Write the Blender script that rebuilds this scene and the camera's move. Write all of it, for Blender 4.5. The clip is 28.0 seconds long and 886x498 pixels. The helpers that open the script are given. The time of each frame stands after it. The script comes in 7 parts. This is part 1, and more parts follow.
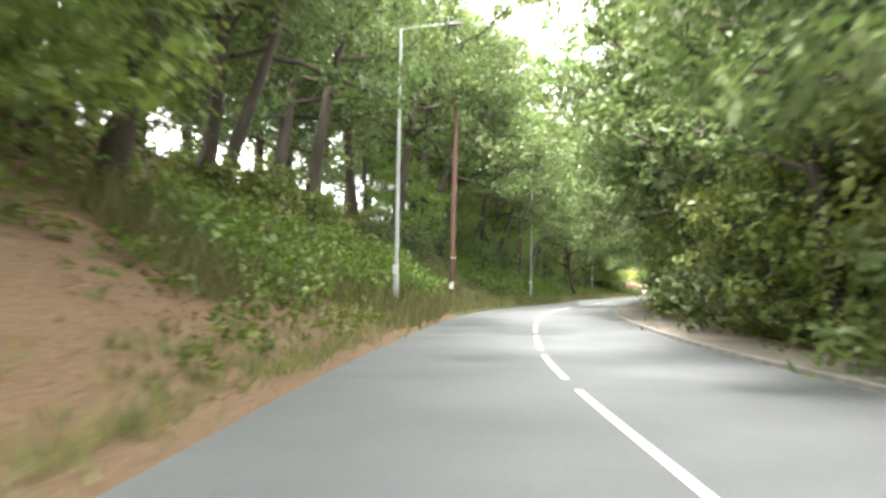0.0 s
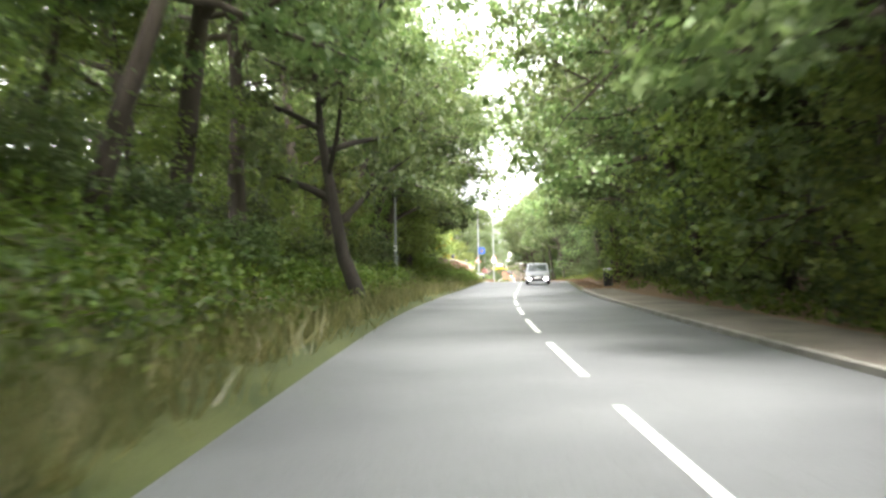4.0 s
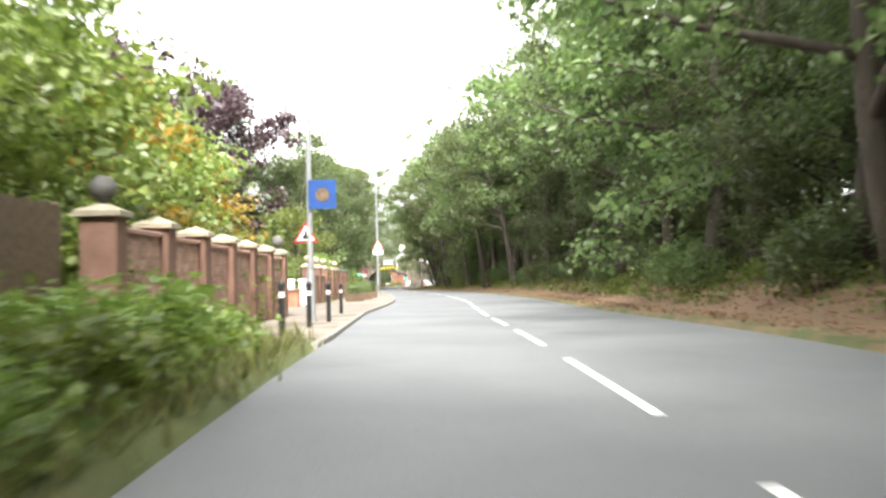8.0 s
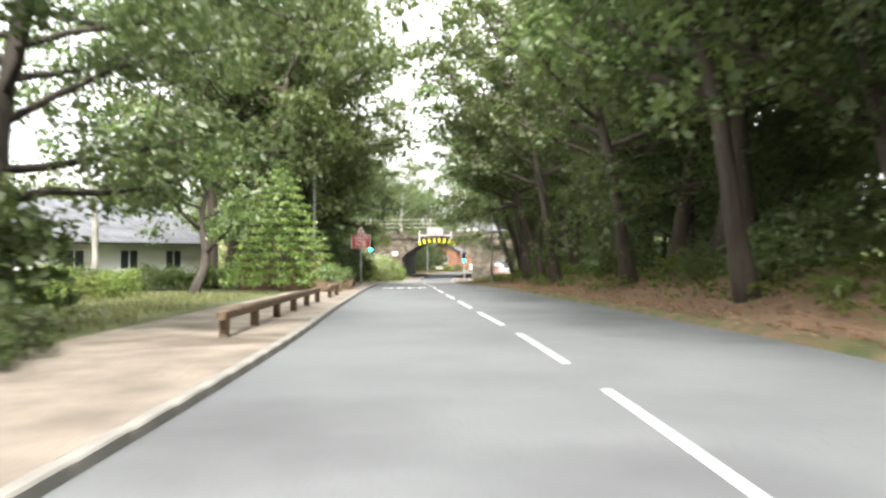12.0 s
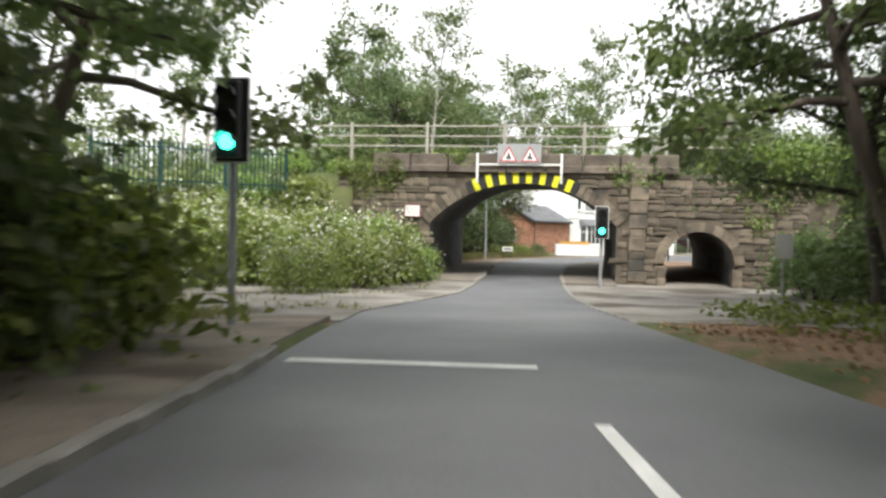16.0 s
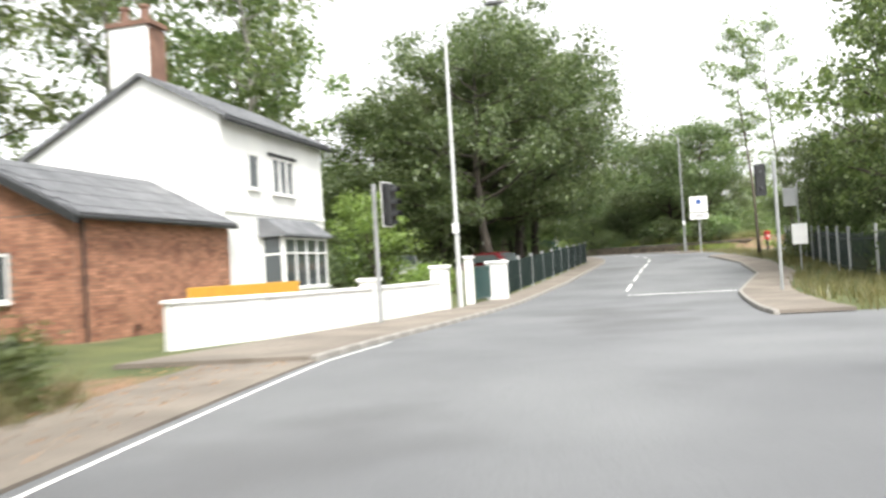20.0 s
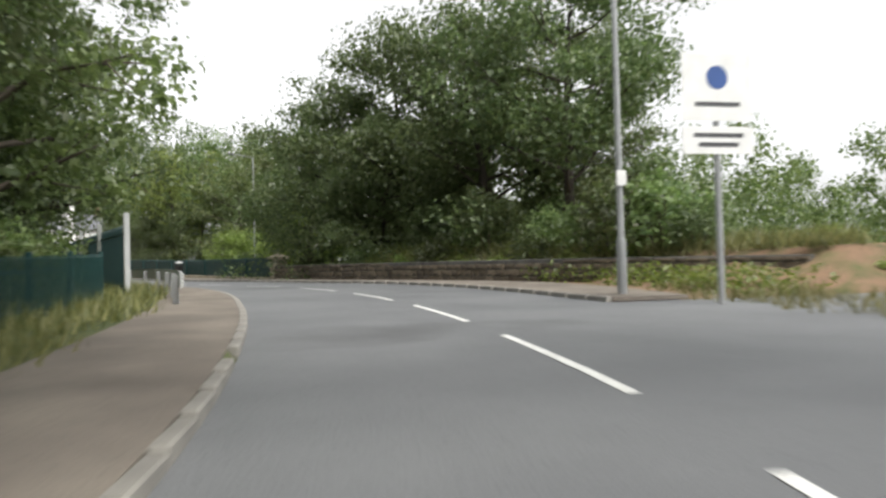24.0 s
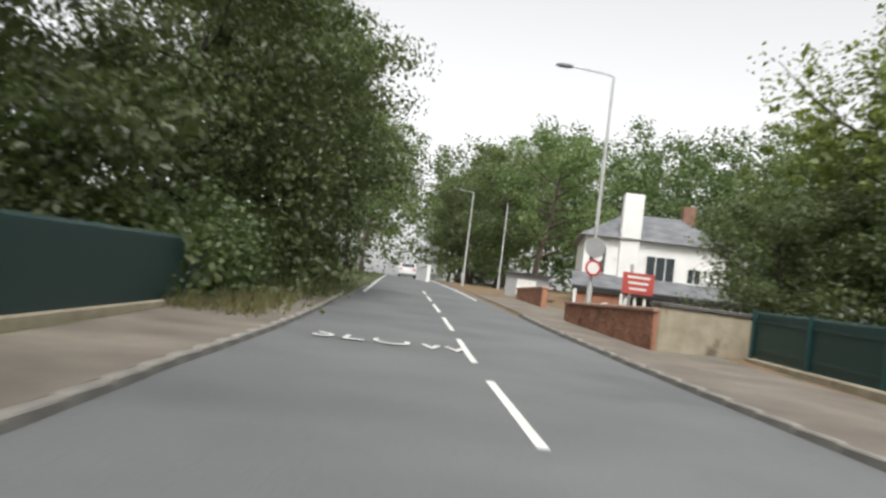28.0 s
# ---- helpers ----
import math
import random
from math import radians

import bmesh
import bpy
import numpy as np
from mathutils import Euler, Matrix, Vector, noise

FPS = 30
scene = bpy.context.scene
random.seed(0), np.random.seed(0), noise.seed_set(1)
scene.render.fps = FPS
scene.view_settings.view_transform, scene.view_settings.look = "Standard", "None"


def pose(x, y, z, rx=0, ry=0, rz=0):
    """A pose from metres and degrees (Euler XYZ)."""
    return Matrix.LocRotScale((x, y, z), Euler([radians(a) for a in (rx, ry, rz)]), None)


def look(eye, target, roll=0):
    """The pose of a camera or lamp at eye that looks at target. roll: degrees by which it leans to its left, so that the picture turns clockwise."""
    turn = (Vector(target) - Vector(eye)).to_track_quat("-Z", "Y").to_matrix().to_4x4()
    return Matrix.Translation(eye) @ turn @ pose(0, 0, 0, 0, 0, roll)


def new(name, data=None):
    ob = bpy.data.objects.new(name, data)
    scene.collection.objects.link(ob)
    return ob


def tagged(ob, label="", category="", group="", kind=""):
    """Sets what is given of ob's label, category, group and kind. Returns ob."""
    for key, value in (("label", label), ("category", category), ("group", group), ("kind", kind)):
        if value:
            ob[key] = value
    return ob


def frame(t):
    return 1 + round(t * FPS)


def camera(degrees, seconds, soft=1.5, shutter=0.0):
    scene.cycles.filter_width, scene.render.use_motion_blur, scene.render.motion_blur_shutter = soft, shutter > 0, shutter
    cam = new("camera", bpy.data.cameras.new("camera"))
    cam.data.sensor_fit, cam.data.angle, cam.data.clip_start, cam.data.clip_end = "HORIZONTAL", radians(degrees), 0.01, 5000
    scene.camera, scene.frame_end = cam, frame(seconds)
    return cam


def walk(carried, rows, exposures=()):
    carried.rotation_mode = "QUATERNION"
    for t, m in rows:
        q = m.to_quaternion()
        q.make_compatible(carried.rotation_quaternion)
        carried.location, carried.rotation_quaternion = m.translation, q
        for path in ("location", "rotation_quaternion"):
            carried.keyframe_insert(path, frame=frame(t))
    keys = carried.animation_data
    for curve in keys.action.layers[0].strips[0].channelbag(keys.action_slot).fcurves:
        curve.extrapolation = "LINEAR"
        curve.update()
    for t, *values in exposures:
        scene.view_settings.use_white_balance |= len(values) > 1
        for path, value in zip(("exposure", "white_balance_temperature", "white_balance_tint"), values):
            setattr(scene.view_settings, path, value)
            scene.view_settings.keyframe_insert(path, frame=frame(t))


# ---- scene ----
cam = camera(57.4, 28.0, soft=2.6, shutter=0.4)
PATH = [
    (0, (-3.197, -56.635, 0.309), (-3.185, -46.647, 0.781), 0.97),
    (0.2, (-3.098, -53.217, 0.261), (-3.033, -43.229, 0.751), 0.59),
    (0.5, (-2.921, -48.090, 0.199), (-2.767, -38.105, 0.716), 0.13),
    (0.8, (-2.685, -42.967, 0.167), (-2.406, -32.986, 0.711), 0.09),
    (1, (-2.477, -39.555, 0.166), (-2.076, -29.578, 0.728), 0.07),
    (1.2, (-2.213, -36.147, 0.186), (-1.647, -26.179, 0.746), -0.08),
    (1.5, (-1.685, -31.046, 0.240), (-0.829, -21.098, 0.793), -0.46),
    (2, (-0.396, -22.589, 0.345), (0.937, -12.692, 0.850), -1.53),
    (2.5, (1.343, -14.281, 0.386), (3.080, -4.445, 0.860), -1.64),
    (3, (3.430, -6.164, 0.353), (5.541, 3.601, 0.794), -0.73),
    (3.5, (5.552, 1.772, 0.327), (8.054, 11.449, 0.641), -0.77),
    (4, (7.770, 9.608, 0.282), (10.451, 19.237, 0.592), -1.02),
    (4.5, (10.046, 17.364, 0.322), (12.808, 26.970, 0.645), -1.34),
    (5, (12.375, 25.041, 0.368), (15.203, 34.626, 0.723), -1.71),
    (5.5, (14.789, 32.631, 0.406), (17.764, 42.169, 0.808), -2.19),
    (6, (17.381, 40.100, 0.419), (20.746, 49.510, 0.779), -2.96),
    (6.5, (20.141, 47.442, 0.427), (23.832, 56.730, 0.778), -3.55),
    (7, (22.978, 54.688, 0.434), (26.877, 63.890, 0.769), -2.37),
    (7.5, (25.794, 61.872, 0.498), (29.811, 71.025, 0.812), -1.14),
    (8, (28.562, 68.892, 0.611), (32.556, 78.056, 0.883), -1.34),
    (8.2, (29.673, 71.612, 0.649), (33.658, 80.780, 0.902), -1.43),
    (8.5, (31.323, 75.623, 0.683), (35.290, 84.800, 0.906), -1.70),
    (8.8, (32.922, 79.596, 0.663), (36.885, 88.776, 0.851), -2.52),
    (9, (33.986, 82.221, 0.632), (37.956, 91.398, 0.800), -2.95),
    (9.5, (36.700, 88.692, 0.517), (40.690, 97.860, 0.677), -2.50),
    (10, (39.453, 95.122, 0.366), (43.481, 104.273, 0.548), -2.29),
    (10.5, (42.262, 101.688, 0.231), (46.342, 110.816, 0.412), -1.52),
    (10.8, (43.959, 105.648, 0.192), (47.978, 114.804, 0.357), -1.09),
    (11, (45.059, 108.285, 0.175), (48.984, 117.481, 0.325), -1.02),
    (11.2, (46.111, 110.912, 0.164), (49.888, 120.170, 0.296), -1.32),
    (11.5, (47.585, 114.839, 0.145), (51.099, 124.201, 0.247), -1.79),
    (12, (49.779, 121.336, 0.070), (52.953, 130.819, 0.133), -0.05),
    (12.5, (51.735, 127.733, -0.019), (54.697, 137.284, 0.006), 1.26),
    (13, (53.560, 134.026, -0.095), (56.348, 143.629, -0.077), 1.79),
    (13.5, (55.295, 140.223, -0.167), (57.973, 149.858, -0.170), 2.14),
    (14, (56.994, 146.332, -0.233), (59.618, 155.981, -0.279), 2.45),
    (14.5, (58.713, 152.358, -0.299), (61.301, 162.016, -0.402), 2.66),
    (15, (60.501, 158.308, -0.385), (63.012, 167.987, -0.503), 2.37),
    (15.5, (62.036, 164.040, -0.581), (64.624, 173.698, -0.727), 1.98),
    (16, (63.760, 169.624, -0.694), (66.466, 179.249, -0.894), 1.31),
    (16.2, (64.484, 171.832, -0.695), (67.262, 181.436, -0.922), 0.80),
    (16.5, (65.612, 175.126, -0.725), (68.507, 184.694, -0.994), -0.04),
    (17, (67.608, 180.616, -0.942), (70.713, 190.119, -1.199), -1.13),
    (17.2, (68.433, 182.895, -1.054), (71.614, 192.373, -1.310), -1.49),
    (17.5, (69.719, 186.408, -1.220), (73.015, 195.845, -1.487), -1.68),
    (17.7, (70.628, 188.817, -1.296), (73.997, 198.228, -1.589), -1.19),
    (18, (72.075, 192.479, -1.353), (75.551, 201.850, -1.693), -0.25),
    (18.5, (74.723, 198.509, -1.240), (78.290, 207.843, -1.621), -0.79),
    (19, (77.656, 204.456, -1.100), (81.626, 213.633, -1.222), -1.47),
    (19.5, (81.030, 210.271, -1.018), (86.233, 218.811, -0.942), -3.11),
    (20, (85.180, 215.825, -1.107), (91.428, 223.629, -0.857), -3.35),
    (20.2, (87.027, 217.946, -1.126), (93.629, 225.450, -0.802), -3.21),
    (20.5, (89.962, 221.029, -1.140), (97.021, 228.099, -0.713), -2.85),
    (20.7, (92.002, 223.026, -1.146), (99.321, 229.823, -0.666), -2.50),
    (21, (95.165, 225.938, -1.153), (102.816, 232.353, -0.615), -1.98),
    (21.5, (100.624, 230.586, -1.177), (108.691, 236.473, -0.659), -1.64),
    (22, (105.846, 235.044, -1.273), (114.143, 240.604, -0.766), -0.89),
    (22.5, (111.239, 238.988, -1.048), (119.725, 244.253, -0.526), -0.04),
    (23, (116.742, 242.758, -0.795), (125.256, 247.985, -0.355), -0.32),
    (23.5, (122.241, 246.493, -0.520), (130.714, 251.793, -0.173), -0.87),
    (24, (127.656, 250.290, -0.234), (136.012, 255.778, 0.024), -1.39),
    (24.5, (132.884, 254.268, 0.039), (140.959, 260.164, 0.244), -1.52),
    (25, (137.752, 258.614, 0.271), (145.125, 265.358, 0.657), 0.04),
    (25.5, (142.115, 263.389, 0.354), (148.625, 270.963, 0.863), 2.98),
    (26, (145.747, 268.829, 0.439), (151.363, 277.089, 0.917), 4.84),
    (26.2, (147.108, 271.146, 0.451), (152.344, 279.653, 0.925), 5.52),
    (26.3, (147.765, 272.333, 0.456), (152.805, 280.957, 0.924), 5.89),
    (26.5, (149.026, 274.758, 0.464), (153.662, 283.608, 0.903), 6.70),
    (26.6, (149.622, 275.991, 0.476), (154.067, 284.938, 0.921), 6.82),
    (26.7, (150.195, 277.236, 0.489), (154.457, 286.272, 0.929), 6.84),
    (26.8, (150.746, 278.493, 0.506), (154.827, 287.611, 0.950), 6.78),
    (27, (151.788, 281.035, 0.543), (155.528, 290.298, 1.001), 6.58),
    (27.5, (154.153, 287.492, 0.632), (157.342, 296.956, 1.147), 6.96),
    (28, (156.325, 294.020, 0.686), (159.331, 303.540, 1.267), 7.12),
]
EXPOSURES = [(0, 4.05), (1, 4.25), (2, 4.0), (3, 4.3), (3.5, 4.0), (5.5, 2.9), (6, 2.7), (7, 2.6), (8, 2.9), (8.5, 3.0), (9, 2.95), (9.5, 2.95), (10, 3.05), (10.5, 2.9), (11, 2.75), (12, 2.6), (14.5, 1.95), (16, 1.65), (17, 1.65), (18, 2.1), (19, 1.75), (20, 2.0), (21, 1.5), (22, 1.25), (24.5, 1.2), (27, 1.2), (28, 1.0)]
walk(cam, [(t, look(eye, target, roll)) for t, eye, target, roll in PATH], EXPOSURES)

# ---------------------------------------------------------------- world and light
SUN_TURN, SUN_HEIGHT = 200.0, 52.0
world = bpy.data.worlds.new("sky")
scene.world = world
world.use_nodes = True
wn, wl = world.node_tree.nodes, world.node_tree.links
wn.clear()
w_out, w_bg = wn.new("ShaderNodeOutputWorld"), wn.new("ShaderNodeBackground")
w_sky, w_grey, w_hsv = wn.new("ShaderNodeTexSky"), wn.new("ShaderNodeGamma"), wn.new("ShaderNodeHueSaturation")
w_sky.sky_type, w_sky.sun_disc = "NISHITA", False
w_sky.sun_elevation, w_sky.sun_rotation = radians(SUN_HEIGHT), radians(SUN_TURN)
w_sky.dust_density, w_sky.air_density, w_sky.ozone_density = 3.0, 1.0, 1.0
w_hsv.inputs["Saturation"].default_value = 0.05
w_grey.inputs["Gamma"].default_value = 0.85
w_bg.inputs["Strength"].default_value = 0.15
wl.new(w_sky.outputs["Color"], w_grey.inputs["Color"])
wl.new(w_grey.outputs["Color"], w_hsv.inputs["Color"])
wl.new(w_hsv.outputs["Color"], w_bg.inputs["Color"])
wl.new(w_bg.outputs["Background"], w_out.inputs["Surface"])
sun_data = bpy.data.lights.new("sun", "SUN")
sun_data.energy, sun_data.angle, sun_data.color = 1.2, radians(14), (1.0, 0.96, 0.9)
sun = new("sun", sun_data)
sun.rotation_euler = (radians(90 - SUN_HEIGHT), 0, radians(180 - SUN_TURN))


# ---------------------------------------------------------------- materials
def material(name, low, high, scale=4.0, rough=0.8, bump=0.3, fine=60.0, metal=0.0, spot=None, spot_at=0.62, spot_scale=0.6, where="Object",
             stretch=(1, 1, 1), by_object=0.0, by_piece=0.0, mask=None, mask_colour=None, sheen=0.0):
    """Two tones mixed by coarse and fine noise, stains of a third tone, and fine relief."""
    m = bpy.data.materials.new(name)
    m.use_nodes = True
    n, k = m.node_tree.nodes, m.node_tree.links
    b = n["Principled BSDF"]
    co, mp = n.new("ShaderNodeTexCoord"), n.new("ShaderNodeMapping")
    mp.inputs["Scale"].default_value = stretch
    k.new(co.outputs[where], mp.inputs["Vector"])

    def noise_at(size, detail=4.0):
        t = n.new("ShaderNodeTexNoise")
        t.inputs["Scale"].default_value, t.inputs["Detail"].default_value = size, detail
        k.new(mp.outputs["Vector"], t.inputs["Vector"])
        return t.outputs["Fac"]

    def blend(fac, a, c):
        x = n.new("ShaderNodeMix")
        x.data_type = "RGBA"
        if isinstance(fac, float):
            x.inputs["Factor"].default_value = fac
        else:
            k.new(fac, x.inputs["Factor"])
        for socket, value in ((x.inputs["A"], a), (x.inputs["B"], c)):
            if isinstance(value, tuple):
                socket.default_value = (*value, 1)
            else:
                k.new(value, socket)
        return x.outputs["Result"]

    def ramp(fac, a, c):
        r = n.new("ShaderNodeMapRange")
        r.inputs["From Min"].default_value, r.inputs["From Max"].default_value = a, c
        k.new(fac, r.inputs["Value"])
        return r.outputs["Result"]

    coarse, grain = noise_at(scale), noise_at(fine, 2.0)
    colour = blend(ramp(coarse, 0.3, 0.7), low, high)
    dark = tuple(v * 0.72 for v in low)
    colour = blend(ramp(grain, 0.56, 0.8), colour, dark)
    if spot:
        colour = blend(ramp(noise_at(spot_scale), spot_at, spot_at + 0.12), colour, spot)
    if mask:
        a = n.new("ShaderNodeAttribute")
        a.attribute_name = mask
        wide = n.new("ShaderNodeMath")
        wide.operation = "ADD"
        soft = n.new("ShaderNodeMath")
        soft.operation = "MULTIPLY_ADD"
        soft.inputs[1].default_value, soft.inputs[2].default_value = 1.2, -0.6
        k.new(noise_at(1.3), soft.inputs[0])
        k.new(a.outputs["Fac"], wide.inputs[0])
        k.new(soft.outputs["Value"], wide.inputs[1])
        colour = blend(ramp(wide.outputs["Value"], 0.35, 0.65), colour, blend(ramp(grain, 0.4, 0.7), mask_colour, tuple(v * 0.5 for v in mask_colour)))
    if by_object or by_piece:
        h = n.new("ShaderNodeHueSaturation")
        v = n.new("ShaderNodeMapRange")
        if by_object:
            src = n.new("ShaderNodeObjectInfo").outputs["Random"]
            span = by_object
        else:
            src = n.new("ShaderNodeNewGeometry").outputs["Random Per Island"]
            span = by_piece
        v.inputs["To Min"].default_value, v.inputs["To Max"].default_value = 1 - span, 1 + span
        k.new(src, v.inputs["Value"])
        k.new(v.outputs["Result"], h.inputs["Value"])
        k.new(colour, h.inputs["Color"])
        colour = h.outputs["Color"]
    k.new(colour, b.inputs["Base Color"])
    b.inputs["Roughness"].default_value, b.inputs["Metallic"].default_value = rough, metal
    if bump:
        bp = n.new("ShaderNodeBump")
        bp.inputs["Strength"].default_value, bp.inputs["Distance"].default_value = bump, 0.02
        both = n.new("ShaderNodeMath")
        both.operation = "ADD"
        k.new(coarse, both.inputs[0])
        k.new(grain, both.inputs[1])
        k.new(both.outputs["Value"], bp.inputs["Height"])
        k.new(bp.outputs["Normal"], b.inputs["Normal"])
    return m


def leaf_material(name, low, high, glow=0.35, tint=None):
    """Thin leaves: light goes through them, each leaf and each plant of its own green."""
    m = bpy.data.materials.new(name)
    m.use_nodes = True
    n, k = m.node_tree.nodes, m.node_tree.links
    n.remove(n["Principled BSDF"])
    out = n["Material Output"]
    isl, obj = n.new("ShaderNodeNewGeometry"), n.new("ShaderNodeObjectInfo")
    mix = n.new("ShaderNodeMix")
    mix.data_type = "RGBA"
    mix.inputs["A"].default_value, mix.inputs["B"].default_value = (*low, 1), (*high, 1)
    k.new(isl.outputs["Random Per Island"], mix.inputs["Factor"])
    hsv, val, hue = n.new("ShaderNodeHueSaturation"), n.new("ShaderNodeMapRange"), n.new("ShaderNodeMapRange")
    val.inputs["To Min"].default_value, val.inputs["To Max"].default_value = 0.75, 1.3
    hue.inputs["To Min"].default_value, hue.inputs["To Max"].default_value = 0.48, 0.515
    k.new(obj.outputs["Random"], val.inputs["Value"])
    k.new(obj.outputs["Random"], hue.inputs["Value"])
    k.new(mix.outputs["Result"], hsv.inputs["Color"])
    k.new(val.outputs["Result"], hsv.inputs["Value"])
    k.new(hue.outputs["Result"], hsv.inputs["Hue"])
    colour = hsv.outputs["Color"]
    dif, tra, glo = n.new("ShaderNodeBsdfDiffuse"), n.new("ShaderNodeBsdfTranslucent"), n.new("ShaderNodeBsdfGlossy")
    glo.inputs["Roughness"].default_value = 0.45
    bright = n.new("ShaderNodeHueSaturation")
    bright.inputs["Value"].default_value, bright.inputs["Saturation"].default_value = 1.5, 1.1
    k.new(colour, bright.inputs["Color"])
    k.new(colour, dif.inputs["Color"])
    k.new(bright.outputs["Color"], tra.inputs["Color"])
    a, c = n.new("ShaderNodeMixShader"), n.new("ShaderNodeMixShader")
    a.inputs["Fac"].default_value, c.inputs["Fac"].default_value = glow, 0.05
    k.new(dif.outputs["BSDF"], a.inputs[1])
    k.new(tra.outputs["BSDF"], a.inputs[2])
    k.new(a.outputs["Shader"], c.inputs[1])
    k.new(glo.outputs["BSDF"], c.inputs[2])
    k.new(c.outputs["Shader"], out.inputs["Surface"])
    return m


def plain(name, colour, rough=0.5, metal=0.0, emit=0.0, bump=0.05):
    lo = tuple(v * 0.86 for v in colour)
    m = material(name, lo, colour, scale=3.0, rough=rough, metal=metal, bump=bump, fine=45.0)
    if emit:
        b = m.node_tree.nodes["Principled BSDF"]
        b.inputs["Emission Color"].default_value, b.inputs["Emission Strength"].default_value = (*colour, 1), emit
    return m


ASPHALT = material("asphalt", (0.12, 0.124, 0.13), (0.172, 0.177, 0.182), scale=0.35, fine=38, rough=0.66, bump=0.35, spot=(0.096, 0.098, 0.101), spot_at=0.6, spot_scale=0.2)
PAVING = material("worn_footway", (0.14, 0.12, 0.1), (0.235, 0.205, 0.17), scale=0.7, fine=30, rough=0.9, bump=0.4, spot=(0.13, 0.11, 0.085), spot_scale=0.5)
FORECOURT = material("broken_concrete", (0.14, 0.127, 0.11), (0.34, 0.32, 0.285), scale=0.55, fine=22, rough=0.95, bump=0.5, spot=(0.1, 0.085, 0.068), spot_at=0.52, spot_scale=0.32)
GRAVEL = material("pale_gravel", (0.15, 0.125, 0.1), (0.3, 0.252, 0.205), scale=1.1, fine=26, rough=0.95, bump=0.6, spot=(0.115, 0.092, 0.07), spot_at=0.56, spot_scale=0.45)
KERB = material("kerb_stone", (0.19, 0.18, 0.165), (0.3, 0.285, 0.255), scale=1.2, fine=40, rough=0.9, bump=0.3, by_object=0.0)
PAINT = material("road_paint", (0.66, 0.66, 0.63), (0.8, 0.8, 0.78), scale=2.5, fine=34, rough=0.7, bump=0.15, spot=(0.34, 0.34, 0.33), spot_at=0.66, spot_scale=3.0)
GROUND = material("grassy_ground", (0.055, 0.075, 0.025), (0.12, 0.13, 0.045), scale=0.8, fine=22, rough=1.0, bump=0.8, spot=(0.16, 0.12, 0.06), spot_at=0.6, spot_scale=0.35, mask="soil", mask_colour=(0.26, 0.165, 0.1))
BARK = material("bark", (0.052, 0.041, 0.031), (0.12, 0.098, 0.078), scale=2.5, fine=20, rough=0.95, bump=0.9, stretch=(1, 1, 0.25))
BARK_DARK = material("dark_bark", (0.03, 0.025, 0.02), (0.075, 0.062, 0.05), scale=2.5, fine=20, rough=0.95, bump=0.9, stretch=(1, 1, 0.25))
BARK_PALE = material("pale_bark", (0.2, 0.19, 0.16), (0.42, 0.4, 0.36), scale=3, fine=20, rough=0.9, bump=0.6, spot=(0.05, 0.045, 0.04), spot_scale=2.5, stretch=(1, 1, 0.6))
LEAF = leaf_material("leaves_green", (0.08, 0.122, 0.04), (0.185, 0.235, 0.092), 0.5)
LEAF_DARK = leaf_material("leaves_dark", (0.058, 0.088, 0.032), (0.135, 0.17, 0.068), 0.45)
LEAF_LIGHT = leaf_material("leaves_light", (0.115, 0.17, 0.04), (0.24, 0.3, 0.08), 0.4)
LEAF_PURPLE = leaf_material("leaves_copper", (0.05, 0.03, 0.035), (0.11, 0.065, 0.07), 0.25)
LEAF_ORANGE = leaf_material("leaves_turning", (0.15, 0.16, 0.035), (0.36, 0.21, 0.045), 0.4)
LEAF_CONIFER = leaf_material("conifer_leaves", (0.1, 0.165, 0.04), (0.24, 0.31, 0.085), 0.2)
GRASS = leaf_material("grass_blades", (0.08, 0.1, 0.03), (0.24, 0.22, 0.09), 0.35)
FERN = leaf_material("undergrowth_leaves", (0.08, 0.13, 0.025), (0.2, 0.26, 0.06), 0.42)
LITTER = material("dead_leaves", (0.24, 0.15, 0.09), (0.4, 0.26, 0.15), scale=6, rough=0.9, bump=0.2, by_piece=0.4)
BLOSSOM = leaf_material("white_blossom", (0.4, 0.4, 0.32), (0.62, 0.62, 0.52), 0.3)
STONE = material("weathered_sandstone", (0.09, 0.073, 0.054), (0.205, 0.168, 0.124), scale=2.2, fine=24, rough=0.95, bump=0.8, spot=(0.05, 0.047, 0.04), spot_at=0.54, spot_scale=0.7, by_object=0.38)
STONE_DARK = material("sooty_stone", (0.07, 0.068, 0.065), (0.15, 0.145, 0.135), scale=2.0, fine=22, rough=0.95, bump=0.7, spot=(0.12, 0.13, 0.08), spot_at=0.62, spot_scale=0.8, by_object=0.18)
STONE_BROWN = material("brown_sooty_stone", (0.075, 0.06, 0.048), (0.16, 0.132, 0.104), scale=2.0, fine=22, rough=0.95, bump=0.7, spot=(0.12, 0.12, 0.07), spot_at=0.6, spot_scale=0.8, by_object=0.2)
STONE_PALE = material("pale_sandstone", (0.3, 0.26, 0.19), (0.45, 0.4, 0.3), scale=2.2, fine=24, rough=0.95, bump=0.6, spot=(0.16, 0.13, 0.1), spot_at=0.6, spot_scale=1.0, by_object=0.2)
MORTAR = material("mortar", (0.13, 0.11, 0.09), (0.2, 0.175, 0.145), scale=3, rough=1.0, bump=0.5)
BRICK = material("red_brick", (0.26, 0.12, 0.075), (0.42, 0.21, 0.13), scale=2.5, fine=50, rough=0.9, bump=0.4, by_object=0.25, by_piece=0.0)
